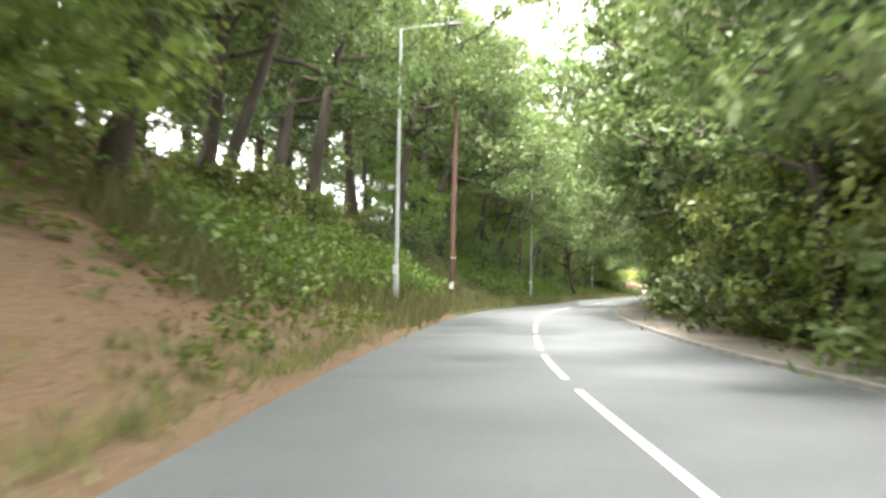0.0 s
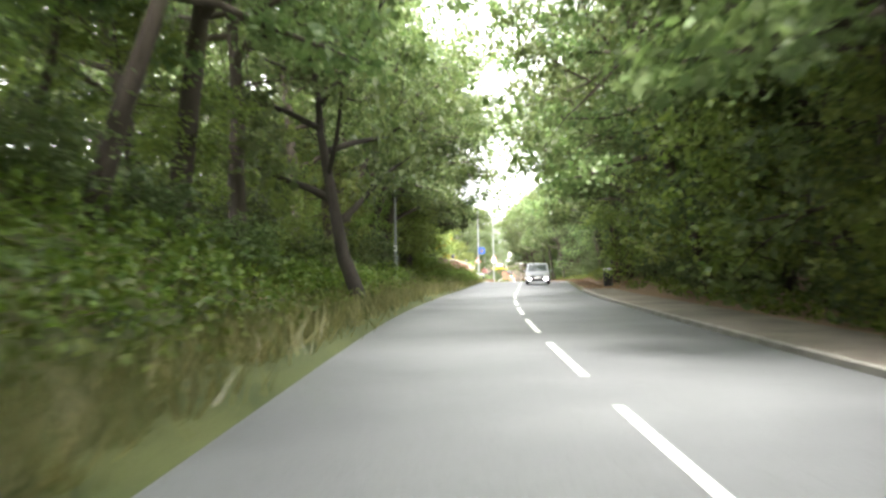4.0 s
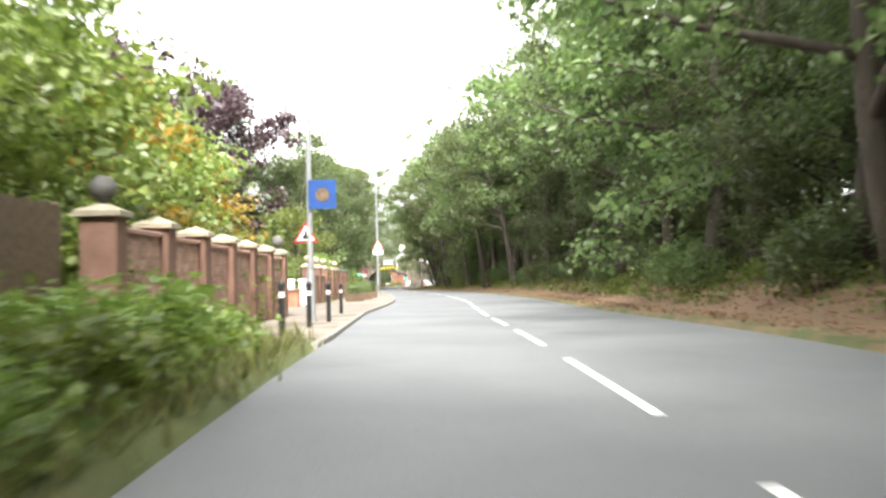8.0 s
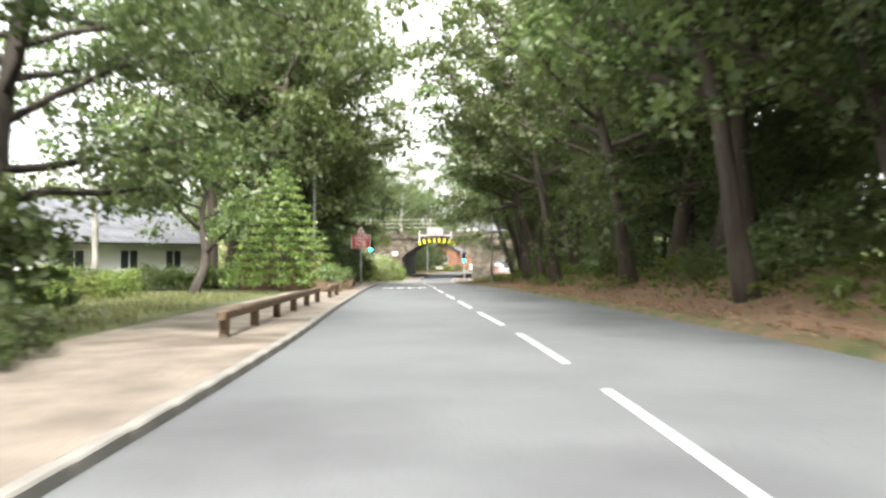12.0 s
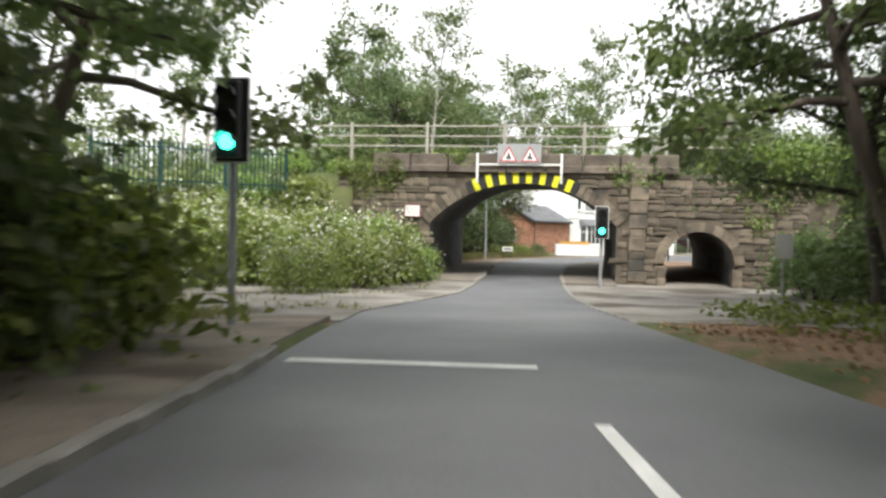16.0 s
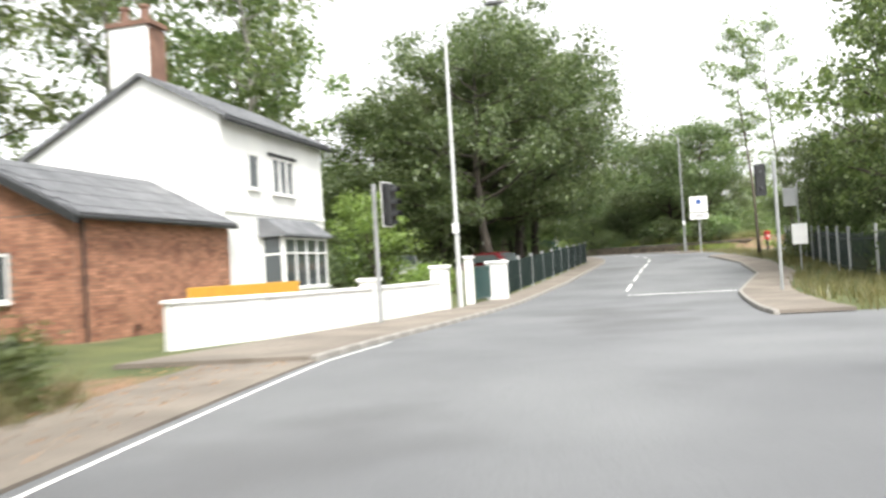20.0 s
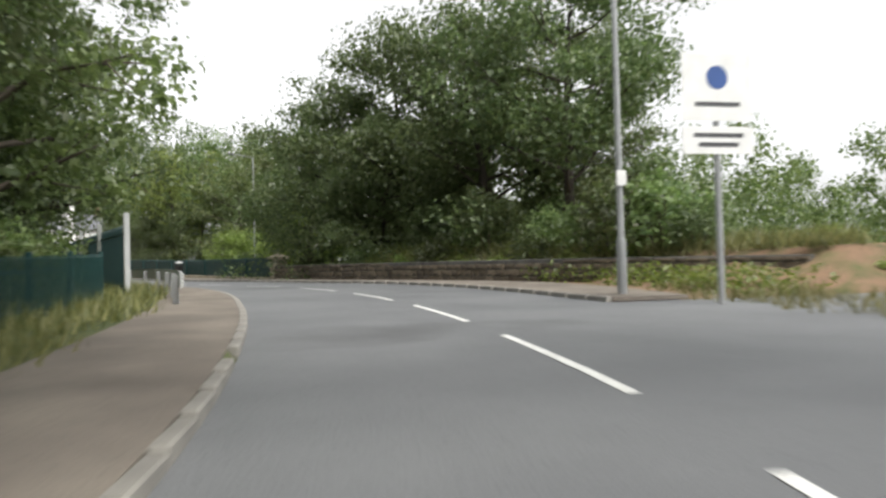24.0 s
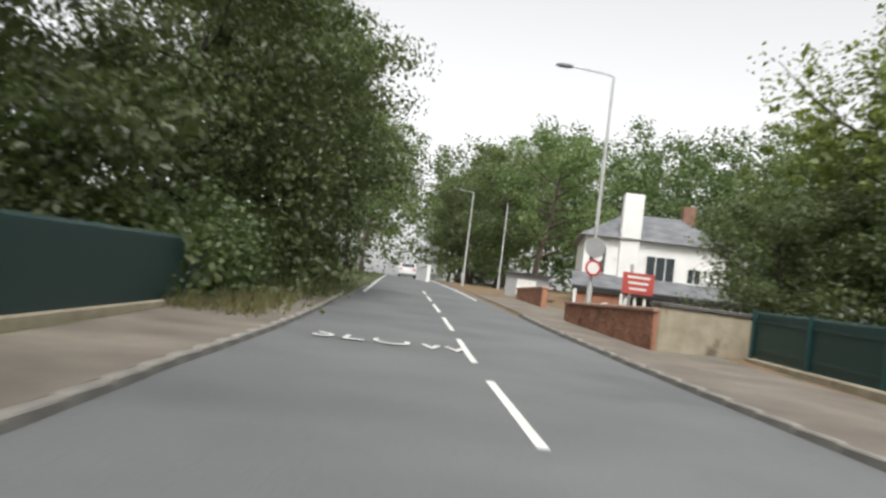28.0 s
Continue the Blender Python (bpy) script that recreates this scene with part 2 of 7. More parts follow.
BRICK_PINK = material("pink_brick", (0.33, 0.2, 0.155), (0.46, 0.3, 0.23), scale=2.0, fine=40, rough=0.9, bump=0.4, by_object=0.2)
BRICK_DARK = material("brown_brick", (0.15, 0.085, 0.06), (0.25, 0.14, 0.1), scale=2.0, fine=40, rough=0.9, bump=0.4, by_object=0.2)
RENDER_WHITE = material("white_render", (0.7, 0.7, 0.68), (0.82, 0.82, 0.8), scale=0.8, fine=40, rough=0.85, bump=0.15, spot=(0.55, 0.54, 0.5), spot_at=0.64, spot_scale=0.6)
SLATE = material("grey_slate", (0.1, 0.105, 0.115), (0.19, 0.195, 0.205), scale=1.5, fine=30, rough=0.6, bump=0.35, by_object=0.15)
GREY_STEEL = plain("galvanised_steel", (0.36, 0.37, 0.37), 0.5, 0.35)
PALE_STEEL = plain("pale_grey_paint", (0.5, 0.51, 0.5), 0.5)
DARK_METAL = plain("black_paint", (0.02, 0.021, 0.022), 0.45)
GREEN_PAINT = plain("dark_green_paint", (0.012, 0.05, 0.048), 0.45)
FENCE_DARK = plain("near_black_green_paint", (0.005, 0.016, 0.014), 0.5)
RAIL_PAINT = plain("faded_cream_paint", (0.34, 0.32, 0.27), 0.6)
WHITE_PAINT = plain("white_paint", (0.78, 0.78, 0.76), 0.5)
YELLOW_PAINT = plain("yellow_paint", (0.75, 0.72, 0.02), 0.5)
RED_PAINT = plain("red_paint", (0.5, 0.03, 0.025), 0.45)
SIGN_RED = plain("sign_red", (0.46, 0.075, 0.06), 0.45)
SIGN_BLUE = plain("sign_blue", (0.022, 0.075, 0.26), 0.4)
OCHRE = plain("ochre_board", (0.62, 0.32, 0.04), 0.6)
GREY_DARK = plain("dark_grey_plastic", (0.06, 0.062, 0.065), 0.5)
CAR_SILVER = plain("car_silver", (0.33, 0.34, 0.35), 0.3, 0.6, bump=0)
CAR_WHITE = plain("car_white", (0.75, 0.75, 0.75), 0.25, bump=0)
CAR_RED = plain("car_maroon", (0.1, 0.009, 0.013), 0.25, bump=0)
RUBBER = plain("tyre_rubber", (0.02, 0.02, 0.02), 0.85)
TIMBER = material("weathered_timber", (0.1, 0.07, 0.045), (0.2, 0.14, 0.09), scale=3, fine=30, rough=0.9, bump=0.5, stretch=(3, 0.4, 3))
POLE_TIMBER = material("creosoted_pole", (0.085, 0.045, 0.032), (0.15, 0.082, 0.06), scale=3, fine=30, rough=0.85, bump=0.4, stretch=(3, 3, 0.3))
WATER = plain("river_water", (0.03, 0.04, 0.03), 0.08)
LENS_GREEN = plain("green_signal_light", (0.03, 1.0, 0.6), 0.3, emit=4.0)
LENS_OFF = plain("unlit_signal_lens", (0.03, 0.02, 0.02), 0.3)
HEADLIGHT = plain("headlight", (1.0, 1.0, 0.95), 0.2, emit=4.0)


def glass_material():
    m = bpy.data.materials.new("window_glass")
    m.use_nodes = True
    b = m.node_tree.nodes["Principled BSDF"]
    b.inputs["Base Color"].default_value = (0.05, 0.06, 0.065, 1)
    b.inputs["Roughness"].default_value, b.inputs["Specular IOR Level"].default_value = 0.06, 0.8
    return m


GLASS = glass_material()

# ---------------------------------------------------------------- the line of the road
ROAD = [  # the line that the near lane follows: x, y, height of the surface
    (-5.08, -116.61, -0.89), (-3.98, -81.62, -0.89), (-3.20, -56.64, -0.89), (-2.45, -39.15, -1.03),
    (-0.23, -21.80, -0.85), (3.80, -4.78, -0.85), (8.50, 12.08, -0.91), (13.58, 28.82, -0.81),
    (19.35, 45.34, -0.78), (25.71, 61.65, -0.70), (32.23, 77.88, -0.53), (38.98, 94.03, -0.81),
    (45.80, 110.14, -1.03), (51.42, 126.71, -1.20), (56.22, 143.54, -1.40), (61.05, 160.36, -1.66),
    (66.31, 177.04, -2.00), (72.49, 193.41, -2.54), (80.32, 209.04, -2.24), (91.45, 222.48, -2.34),
    (104.62, 234.00, -2.45), (118.84, 244.18, -1.89), (133.04, 254.41, -1.15), (144.73, 267.31, -0.78),
    (152.49, 282.95, -0.63), (156.32, 294.00, -0.51), (160.32, 307.42, -0.21), (165.43, 326.75, 0.59),
    (173.00, 355.78, 1.59), (182.95, 394.52, 2.59), (195.85, 453.12, 2.99), (207.55, 532.26, 3.19),
]


def spline(nodes, step=0.5):
    """Points every half metre along a smooth curve through the nodes."""
    p = np.array(nodes, float)
    out = []
    for i in range(1, len(p) - 2):
        a, b, c, d = p[i - 1], p[i], p[i + 1], p[i + 2]
        t0, t1 = 0.0, np.linalg.norm(b[:2] - a[:2]) ** 0.5
        t2 = t1 + np.linalg.norm(c[:2] - b[:2]) ** 0.5
        t3 = t2 + np.linalg.norm(d[:2] - c[:2]) ** 0.5
        for u in np.linspace(t1, t2, 60, endpoint=False):
            a1, a2, a3 = (a * (t1 - u) + b * (u - t0)) / (t1 - t0), (b * (t2 - u) + c * (u - t1)) / (t2 - t1), (c * (t3 - u) + d * (u - t2)) / (t3 - t2)
            b1, b2 = (a1 * (t2 - u) + a2 * (u - t0)) / (t2 - t0), (a2 * (t3 - u) + a3 * (u - t1)) / (t3 - t1)
            out.append((b1 * (t2 - u) + b2 * (u - t1)) / (t2 - t1))
    return np.array(out)


LINE = spline(ROAD)
LINE_S = np.r_[0, np.cumsum(np.hypot(*np.diff(LINE[:, :2], axis=0).T))]
LINE_S -= LINE_S[60]  # the camera's first place is at 0 m
S_MIN, S_MAX = float(LINE_S[0]), float(LINE_S[-1])


def on_line(s):
    return np.array([np.interp(s, LINE_S, LINE[:, i]) for i in range(3)])


def heading(s):
    s = min(max(s, S_MIN + 2), S_MAX - 2)
    d = on_line(s + 1.5) - on_line(s - 1.5)
    return d[:2] / np.hypot(d[0], d[1])


def table(rows, s):
    a = np.array(rows, float)
    return [float(np.interp(s, a[:, 0], a[:, i])) for i in range(1, a.shape[1])]


# distance along the road: left edge, right edge, measured from the line
EDGES = [(-60, -2.1, 5.6), (15, -2.1, 5.5), (35, -1.9, 4.5), (65, -1.8, 4.2), (112, -1.7, 5.3), (145, -1.7, 5.7), (158, -2.2, 5.7), (200, -1.9, 5.6), (228, -2.0, 4.7),
         (244, -2.1, 3.0), (253, -2.6, 2.5), (262, -1.4, 2.0), (270, -1.3, 1.65), (278, -2.0, 1.6), (288, -3.2, 2.0), (300, -3.0, 4.6), (308, -2.2, 4.9), (316, -1.5, 5.5),
         (326, -1.2, 7.0), (336, -1.2, 7.0), (345, -1.2, 5.6), (360, -1.6, 5.3), (372, -1.6, 5.6), (384, -1.9, 5.0), (394, -2.2, 4.5), (405, -2.5, 4.2), (420, -2.3, 3.7), (440, -2.0, 3.5), (620, -2.0, 3.5)]
# height that the land reaches beyond the left verge; its slope; the width of the flat verge; the same on the right
LAND = [(-60, 5.0, 0.75, 0.8, -0.4, 0.2, 2.4), (15, 5.0, 0.75, 0.8, -0.4, 0.2, 2.4), (35, 4.8, 0.85, 1.4, -0.5, 0.2, 2.6), (60, 5.0, 0.95, 1.8, -0.5, 0.2, 2.6), (80, 3.6, 0.75, 2.2, -0.3, 0.2, 2.4),
        (95, 1.6, 0.35, 1.6, 0.2, 0.2, 2.0), (120, 2.4, 0.45, 1.4, 1.1, 0.35, 2.0), (132, 1.4, 0.4, 1.5, 1.2, 0.35, 1.6), (142, 0.0, 0.3, 3.0, 1.2, 0.35, 1.6), (240, 0.0, 0.3, 4.0, 0.9, 0.25, 2.0),
        (250, 0.0, 0.3, 6.0, 0.3, 0.2, 4.0), (282, 0.1, 0.3, 4.0, 0.1, 0.2, 5.0), (290, 0.5, 0.3, 3.0, 0.1, 0.2, 5.0), (302, 0.1, 0.3, 5.0, 0.1, 0.2, 5.0), (340, 0.1, 0.3, 4.0, 0.2, 0.2, 3.0),
        (358, 0.0, 0.3, 4.0, 1.0, 1.0, 6.5), (366.5, -0.3, 0.3, 3.6, 1.0, 1.0, 4.1), (376, -0.7, 0.3, 3.2, 1.0, 1.0, 2.7), (380, -0.8, 0.3, 3.0, 1.0, 1.0, 2.8), (388, -3.2, 0.9, 3.2, -3.2, 0.9, 5.0), (416, -3.0, 0.8, 3.2, -3.0, 0.8, 5.0), (424, 0.0, 0.4, 3.0, 0.0, 0.4, 5.0), (620, 1.0, 0.3, 3.0, 1.5, 0.2, 12.0)]


def land(s, lat):
    """The height of the ground over the road's surface, beside the road."""
    left, right = table(EDGES, s)
    hl, sl, fl, hr, sr, fr = table(LAND, s)
    d, h, slope, flat = (left - lat, hl, sl, fl) if lat < 0 else (lat - right, hr, sr, fr)
    if d < 0:
        return 0.0
    if d < 14 and (249 < s < 269.5 or lat > 0 and d > 2.15 and 249 < s < 272):
        return 0.02
    if lat > 0 and (295 < s < 307.2 or 345 < s < 359.2):
        return -0.02 if d < 24 else 0.05
    rise = max(0.0, d - flat) * slope
    return (0.03 if lat < 0 and 277 < s < 301 else 0.1) + math.copysign(min(abs(h), rise), h)


def spot(s, lat, up=0.0):
    """A place beside the road, up metres over the road's surface there."""
    o, h = on_line(s), heading(s)
    return Vector((o[0] + h[1] * lat, o[1] - h[0] * lat, o[2] + up))


def stand(s, lat, turn=0.0, up=None, sink=0.0):
    """The pose of a thing on the ground: its y runs along the road, its x to the right."""
    h = heading(s)
    p = spot(s, lat, land(s, lat) - sink if up is None else up)
    return Matrix.Translation(p) @ Matrix.Rotation(math.atan2(h[1], h[0]) - math.pi / 2 + radians(turn), 4, "Z")


# ---------------------------------------------------------------- mesh building
class Solid:
    """Collects vertices and faces of one mesh."""

    def __init__(self):
        self.v, self.f = [], []

    def add(self, verts, faces, m=None):
        o = len(self.v)
        self.v += [tuple(m @ Vector(p)) if m else tuple(p) for p in verts]
        self.f += [tuple(i + o for i in f) for f in faces]
        return self

    def box(self, x0, y0, z0, x1, y1, z1, m=None):
        v = [(x, y, z) for z in (z0, z1) for y in (y0, y1) for x in (x0, x1)]
        return self.add(v, [(0, 2, 3, 1), (4, 5, 7, 6), (0, 1, 5, 4), (2, 6, 7, 3), (0, 4, 6, 2), (1, 3, 7, 5)], m)

    def block(self, x0, y0, z0, x1, y1, z1, c=0.02, m=None):
        """A box with its upright and top edges taken off."""
        def ring(i, z):
            return [(x0 + i, y0 + i + c, z), (x0 + i + c, y0 + i, z), (x1 - i - c, y0 + i, z), (x1 - i, y0 + i + c, z), (x1 - i, y1 - i - c, z), (x1 - i - c, y1 - i, z), (x0 + i + c, y1 - i, z), (x0 + i, y1 - i - c, z)]
        v = ring(0, z0) + ring(0, z1 - c) + ring(c, z1)
        f = [tuple(reversed(range(8))), tuple(range(16, 24))]
        for a in (0, 8):
            f += [(a + i, a + (i + 1) % 8, a + 8 + (i + 1) % 8, a + 8 + i) for i in range(8)]
        return self.add(v, f, m)

    def tube(self, points, radii, sides=8, caps=True, m=None):
        pts = [Vector(p) for p in points]
        v, f = [], []
        side = Vector((1, 0.13, 0.07))
        for i, p in enumerate(pts):
            d = (pts[min(i + 1, len(pts) - 1)] - pts[max(i - 1, 0)]).normalized()
            a = (side - d * side.dot(d)).normalized()
            if abs(side.dot(d)) > 0.95:
                a = d.orthogonal().normalized()
            side, b = a, d.cross(a)
            r = radii[i] if isinstance(radii, (list, tuple)) else radii
            v += [p + (a * math.cos(2 * math.pi * j / sides) + b * math.sin(2 * math.pi * j / sides)) * r for j in range(sides)]
        for i in range(len(pts) - 1):
            f += [(i * sides + j, i * sides + (j + 1) % sides, (i + 1) * sides + (j + 1) % sides, (i + 1) * sides + j) for j in range(sides)]
        if caps:
            f += [tuple(reversed(range(sides))), tuple(range((len(pts) - 1) * sides, len(pts) * sides))]
        return self.add(v, f, m)

    def lathe(self, profile, sides=16, m=None):
        """profile: rows of radius, height, from the bottom up."""
        v = [(r * math.cos(2 * math.pi * j / sides), r * math.sin(2 * math.pi * j / sides), z) for r, z in profile for j in range(sides)]
        n = len(profile)
        f = [(i * sides + j, i * sides + (j + 1) % sides, (i + 1) * sides + (j + 1) % sides, (i + 1) * sides + j) for i in range(n - 1) for j in range(sides)]
        f += [tuple(reversed(range(sides))), tuple(range((n - 1) * sides, n * sides))]
        return self.add(v, f, m)

    def prism(self, outline, y0, y1, m=None):
        """An outline in x and z, counter-clockwise seen from -y, drawn out from y0 to y1."""
        n = len(outline)
        v = [(x, y0, z) for x, z in outline] + [(x, y1, z) for x, z in outline]
        f = [tuple(range(n)), tuple(reversed(range(n, 2 * n)))]
        f += [(i, i + n, (i + 1) % n + n, (i + 1) % n) for i in range(n)]
        return self.add(v, f, m)

    def mesh(self, name, mat, smooth=False):
        me = bpy.data.meshes.new(name)
        me.from_pydata([tuple(p) for p in self.v], [], self.f)
        me.materials.append(mat)
        if smooth:
            me.polygons.foreach_set("use_smooth", [True] * len(me.polygons))
        return me


def part(name, solid, mat=None, parent=None, label="", at=None, smooth=False):
    """Links a solid (or a mesh) as one object, under a thing or a part if one is given."""
    me = solid.mesh(name, mat, smooth) if isinstance(solid, Solid) else solid
    ob = new(name, me)
    if parent:
        ob.parent = parent
    if at is not None:
        ob.matrix_basis = at
    if label:
        ob["label"] = label
    return ob


def thing(name, at, label, category, group="", kind=""):
    return tagged(matrix_at(new(name), at), label, category, group, kind)


def matrix_at(ob, m):
    ob.matrix_basis = m
    return ob


def structure(name, solid, mat, label, category, smooth=False, kind="structure", at=None):
    return tagged(part(name, solid, mat, None, "", at, smooth), label, category, "", kind)


def arr_mesh(name, verts, faces, mat, smooth=False):
    """A mesh from number arrays; faces all of one length."""
    me = bpy.data.meshes.new(name)
    nv, nf, k = len(verts), len(faces), faces.shape[1]
    me.vertices.add(nv)
    me.vertices.foreach_set("co", np.ascontiguousarray(verts, np.float32).ravel())
    me.loops.add(nf * k)
    me.loops.foreach_set("vertex_index", np.ascontiguousarray(faces, np.int32).ravel())
    me.polygons.add(nf)
    me.polygons.foreach_set("loop_start", np.arange(0, nf * k, k, dtype=np.int32))
    if smooth:
        me.polygons.foreach_set("use_smooth", np.ones(nf, bool))
    me.materials.append(mat)
    me.update(calc_edges=True)
    me.validate()
    return me


# ---------------------------------------------------------------- ground and road
def stations(a, b, step):
    return np.arange(a, b + 1e-6, step)


def strip(name, s0, s1, lat0, lat1, mat, label, category, up=0.004, step=1.0, thick=0.0, kind="structure"):
    """A strip that lies along the road; lat0 and lat1: numbers, or functions of the distance."""
    sol = Solid()
    ss = stations(s0, s1, step)
    va = []
    for s in ss:
        a = lat0(s) if callable(lat0) else lat0
        b = lat1(s) if callable(lat1) else lat1
        va += [spot(s, a, up), spot(s, b, up)]
        if thick:
            va += [spot(s, b, up - thick), spot(s, a, up - thick)]
    w = 4 if thick else 2
    f = []
    for i in range(len(ss) - 1):
        o = i * w
        f += [(o + j, o + (j + 1) % w, o + w + (j + 1) % w, o + w + j) for j in range(w if thick else 1)]
    if thick:
        f += [(0, 3, 2, 1), tuple(len(va) - w + j for j in range(4))]
    sol.add(va, f)
    return structure(name, sol, mat, label, category, kind=kind)


def make_ground():
    d_out = [0.0, 0.14, 0.7, 1.4, 2.1, 2.9, 3.8, 4.8, 6.0, 7.5, 9.5, 12, 15, 19, 25, 33, 44]
    ss = stations(S_MIN + 1, S_MAX - 1, 2.0)
    verts, soil = [], []
    rnd = random.Random(4)
    for s in ss:
        left, right = table(EDGES, s)
        lats = [left - d for d in reversed(d_out)] + [right + d for d in d_out]
        for j, lat in enumerate(lats):
            d = left - lat if lat < 0 and j < len(d_out) else lat - right
            h = land(s, lat) - 0.02 if d > 0.1 else -0.05
            if d > 4 and abs(table(LAND, s)[0 if lat < 0 else 3]) > 0.3:
                h += 0.25 * noise.noise(Vector((s * 0.12, lat * 0.2, 0.0))) * min(1, (d - 4) / 6)
            if d > 30:
                h -= 1.5 * (d - 30) / 14
            verts.append(spot(s, lat, h))
            bare = 0.0
            if lat < 0 and s < 34:
                bare = 0.9 if d > 0.4 else 0.7
            elif lat < 0 and s < 128:
                bare = 0.35 if d > 2.5 else 0.05
            elif lat > 0 and s < 262:
                bare = 0.75 if d > 1.2 else 0.45
            elif 250 < s < 300:
                bare = 0.7
            elif lat > 0 and s > 358:
                bare = 0.6
            soil.append(bare if d < 16 else 0.1)
    w = 2 * len(d_out)
    faces = [(i * w + j, i * w + j + 1, (i + 1) * w + j + 1, (i + 1) * w + j) for i in range(len(ss) - 1) for j in range(w - 1)]
    # the same sheet goes on to the horizon
    n = len(verts)
    ring = [i * w + w - 1 for i in range(len(ss))] + [i * w for i in reversed(range(len(ss)))]
    c = np.array([80.0, 180.0])
    for i in ring:
        p = verts[i]
        d = np.array([p[0], p[1]]) - c
        a = math.atan2(d[1], d[0])
        verts.append(Vector((c[0] + 1900 * math.cos(a), c[1] + 1900 * math.sin(a), -4.0)))
        soil.append(0.0)
    r = len(ring)
    faces += [(ring[k], n + k, n + (k + 1) % r, ring[(k + 1) % r]) for k in range(r)]
    me = bpy.data.meshes.new("ground")
    me.from_pydata([tuple(p) for p in verts], [], faces)
    me.materials.append(GROUND)
    at = me.attributes.new("soil", "FLOAT", "POINT")
    at.data.foreach_set("value", np.array(soil, np.float32))
    me.polygons.foreach_set("use_smooth", [True] * len(me.polygons))
    tagged(new("ground", me), "rough grass, bare earth and leaf litter beside the road", "ground", "", "structure")


def left_edge(s):
    return table(EDGES, s)[0]


def right_edge(s):
    return table(EDGES, s)[1]


make_ground()
strip("road", S_MIN + 1, S_MAX - 1, left_edge, right_edge, ASPHALT, "worn grey asphalt road with patched surface", "road", up=0.0, step=1.0)


def kerb_line(s0, s1, side, high=0.1):
    """Kerb stones end to end, each a part of the line."""
    k = thing("kerb", Matrix(), "line of worn concrete kerb stones along the road", "kerb", kind="structure")
    edge = left_edge if side < 0 else right_edge
    s, length = s0, 0.915
    sol = None
    n = int((s1 - s0) / length)
    for i in range(n):
        a = s0 + i * length
        m = stand(a + length / 2, edge(a + length / 2), up=0.0)
        turn = math.atan2(edge(a + length) - edge(a), length)
        if sol is None:
            sol = Solid().block(-0.065, -length / 2 + 0.006, -0.1, 0.065, length / 2 - 0.006, high, 0.018).mesh("kerb_stone", KERB)
        part("kerb_stone", sol, None, k, at=m @ Matrix.Rotation(-turn, 4, "Z") @ Matrix.Translation((0.06 * side, 0, 0)))


# ---------------------------------------------------------------- kerbs, footways, markings
for a, b, side in ((143, 246, -1), (267, 276.5, -1), (300, 352, -1), (352, 424, -1), (2, 112, 1), (267, 296, 1), (306, 346, 1), (358, 424, 1)):
    kerb_line(a, b, side)
for a, b, side in ((255, 267, -1), (252, 267, 1)):
    kerb_line(a, b, side, 0.035)
WAYS = [("footway", 144, 156, -4.3, lambda s: left_edge(s) - 0.12), ("footway", 171, 250, lambda s: -5.6 + 0.018 * (s - 171), lambda s: left_edge(s) - 0.12), ("footway", 267, 277, lambda s: -3.7 - 0.035 * (s - 268), lambda s: left_edge(s) - 0.12), ("footway", 277, 300, lambda s: -3.7 - 0.035 * (s - 268), lambda s: left_edge(s) - 0.02),
        ("footway", 300, 346, lambda s: table([(300, -6.2), (304, -5.2), (314, -3.4), (319, -2.6), (346, -2.4)], s)[0], lambda s: left_edge(s) - 0.12), ("footway", 346, 420, lambda s: table([(346, -3.3), (387, -3.3), (391, -3.9), (414, -4.6), (420, -4.0)], s)[0], lambda s: left_edge(s) - 0.12),
        ("footway", 0, 114, lambda s: right_edge(s) + 0.12, lambda s: right_edge(s) + 1.9), ("footway", 267, 296, lambda s: right_edge(s) + 0.12, 3.75), ("footway", 306, 346, lambda s: right_edge(s) + 0.12, lambda s: right_edge(s) + 1.6),
        ("footway", 358, 388, lambda s: right_edge(s) + 0.12, lambda s: table([(358, 7.1), (366.5, 8.4), (376, 7.55), (388, 7.0)], s)[0]), ("footway", 388, 440, lambda s: right_edge(s) + 0.12, lambda s: min(7.7, right_edge(s) + 3.4))]
for name, a, b, lo, hi in WAYS:
    strip(name, a, b, lo, hi, GRAVEL if 171 <= a < 200 or a == 144 else PAVING, "dusty worn footway beside the road", "footway", up=0.024 if a == 277 else 0.094, step=1.0, thick=0.08)
strip("driveway", 156, 171, -14, lambda s: left_edge(s), PAVING, "grey driveway crossing the footway", "driveway", up=0.1, step=1.0)
strip("forecourt", 250, 268.4, -16, lambda s: left_edge(s) + 0.05, FORECOURT, "broken grey concrete lane in front of the railway bridge", "forecourt", up=0.024, step=0.8, thick=0.08)
strip("forecourt", 252, 268.4, lambda s: right_edge(s) + 0.1, 16, FORECOURT, "broken grey concrete ground in front of the railway bridge", "forecourt", up=0.024, step=0.8, thick=0.08)
strip("forecourt", 268.45, 270.5, 3.85, 16, FORECOURT, "worn grey ground at the foot of the bridge", "forecourt", up=0.028, step=0.8, thick=0.08)
strip("side_road", 296, 306.5, lambda s: right_edge(s) - 0.3, 30, ASPHALT, "side road joining between kerbed corners", "road", up=-0.004, step=0.8)
strip("side_road", 346, 358, lambda s: right_edge(s) - 0.3, 26, ASPHALT, "side lane joining at the bend", "road", up=-0.004, step=0.8)


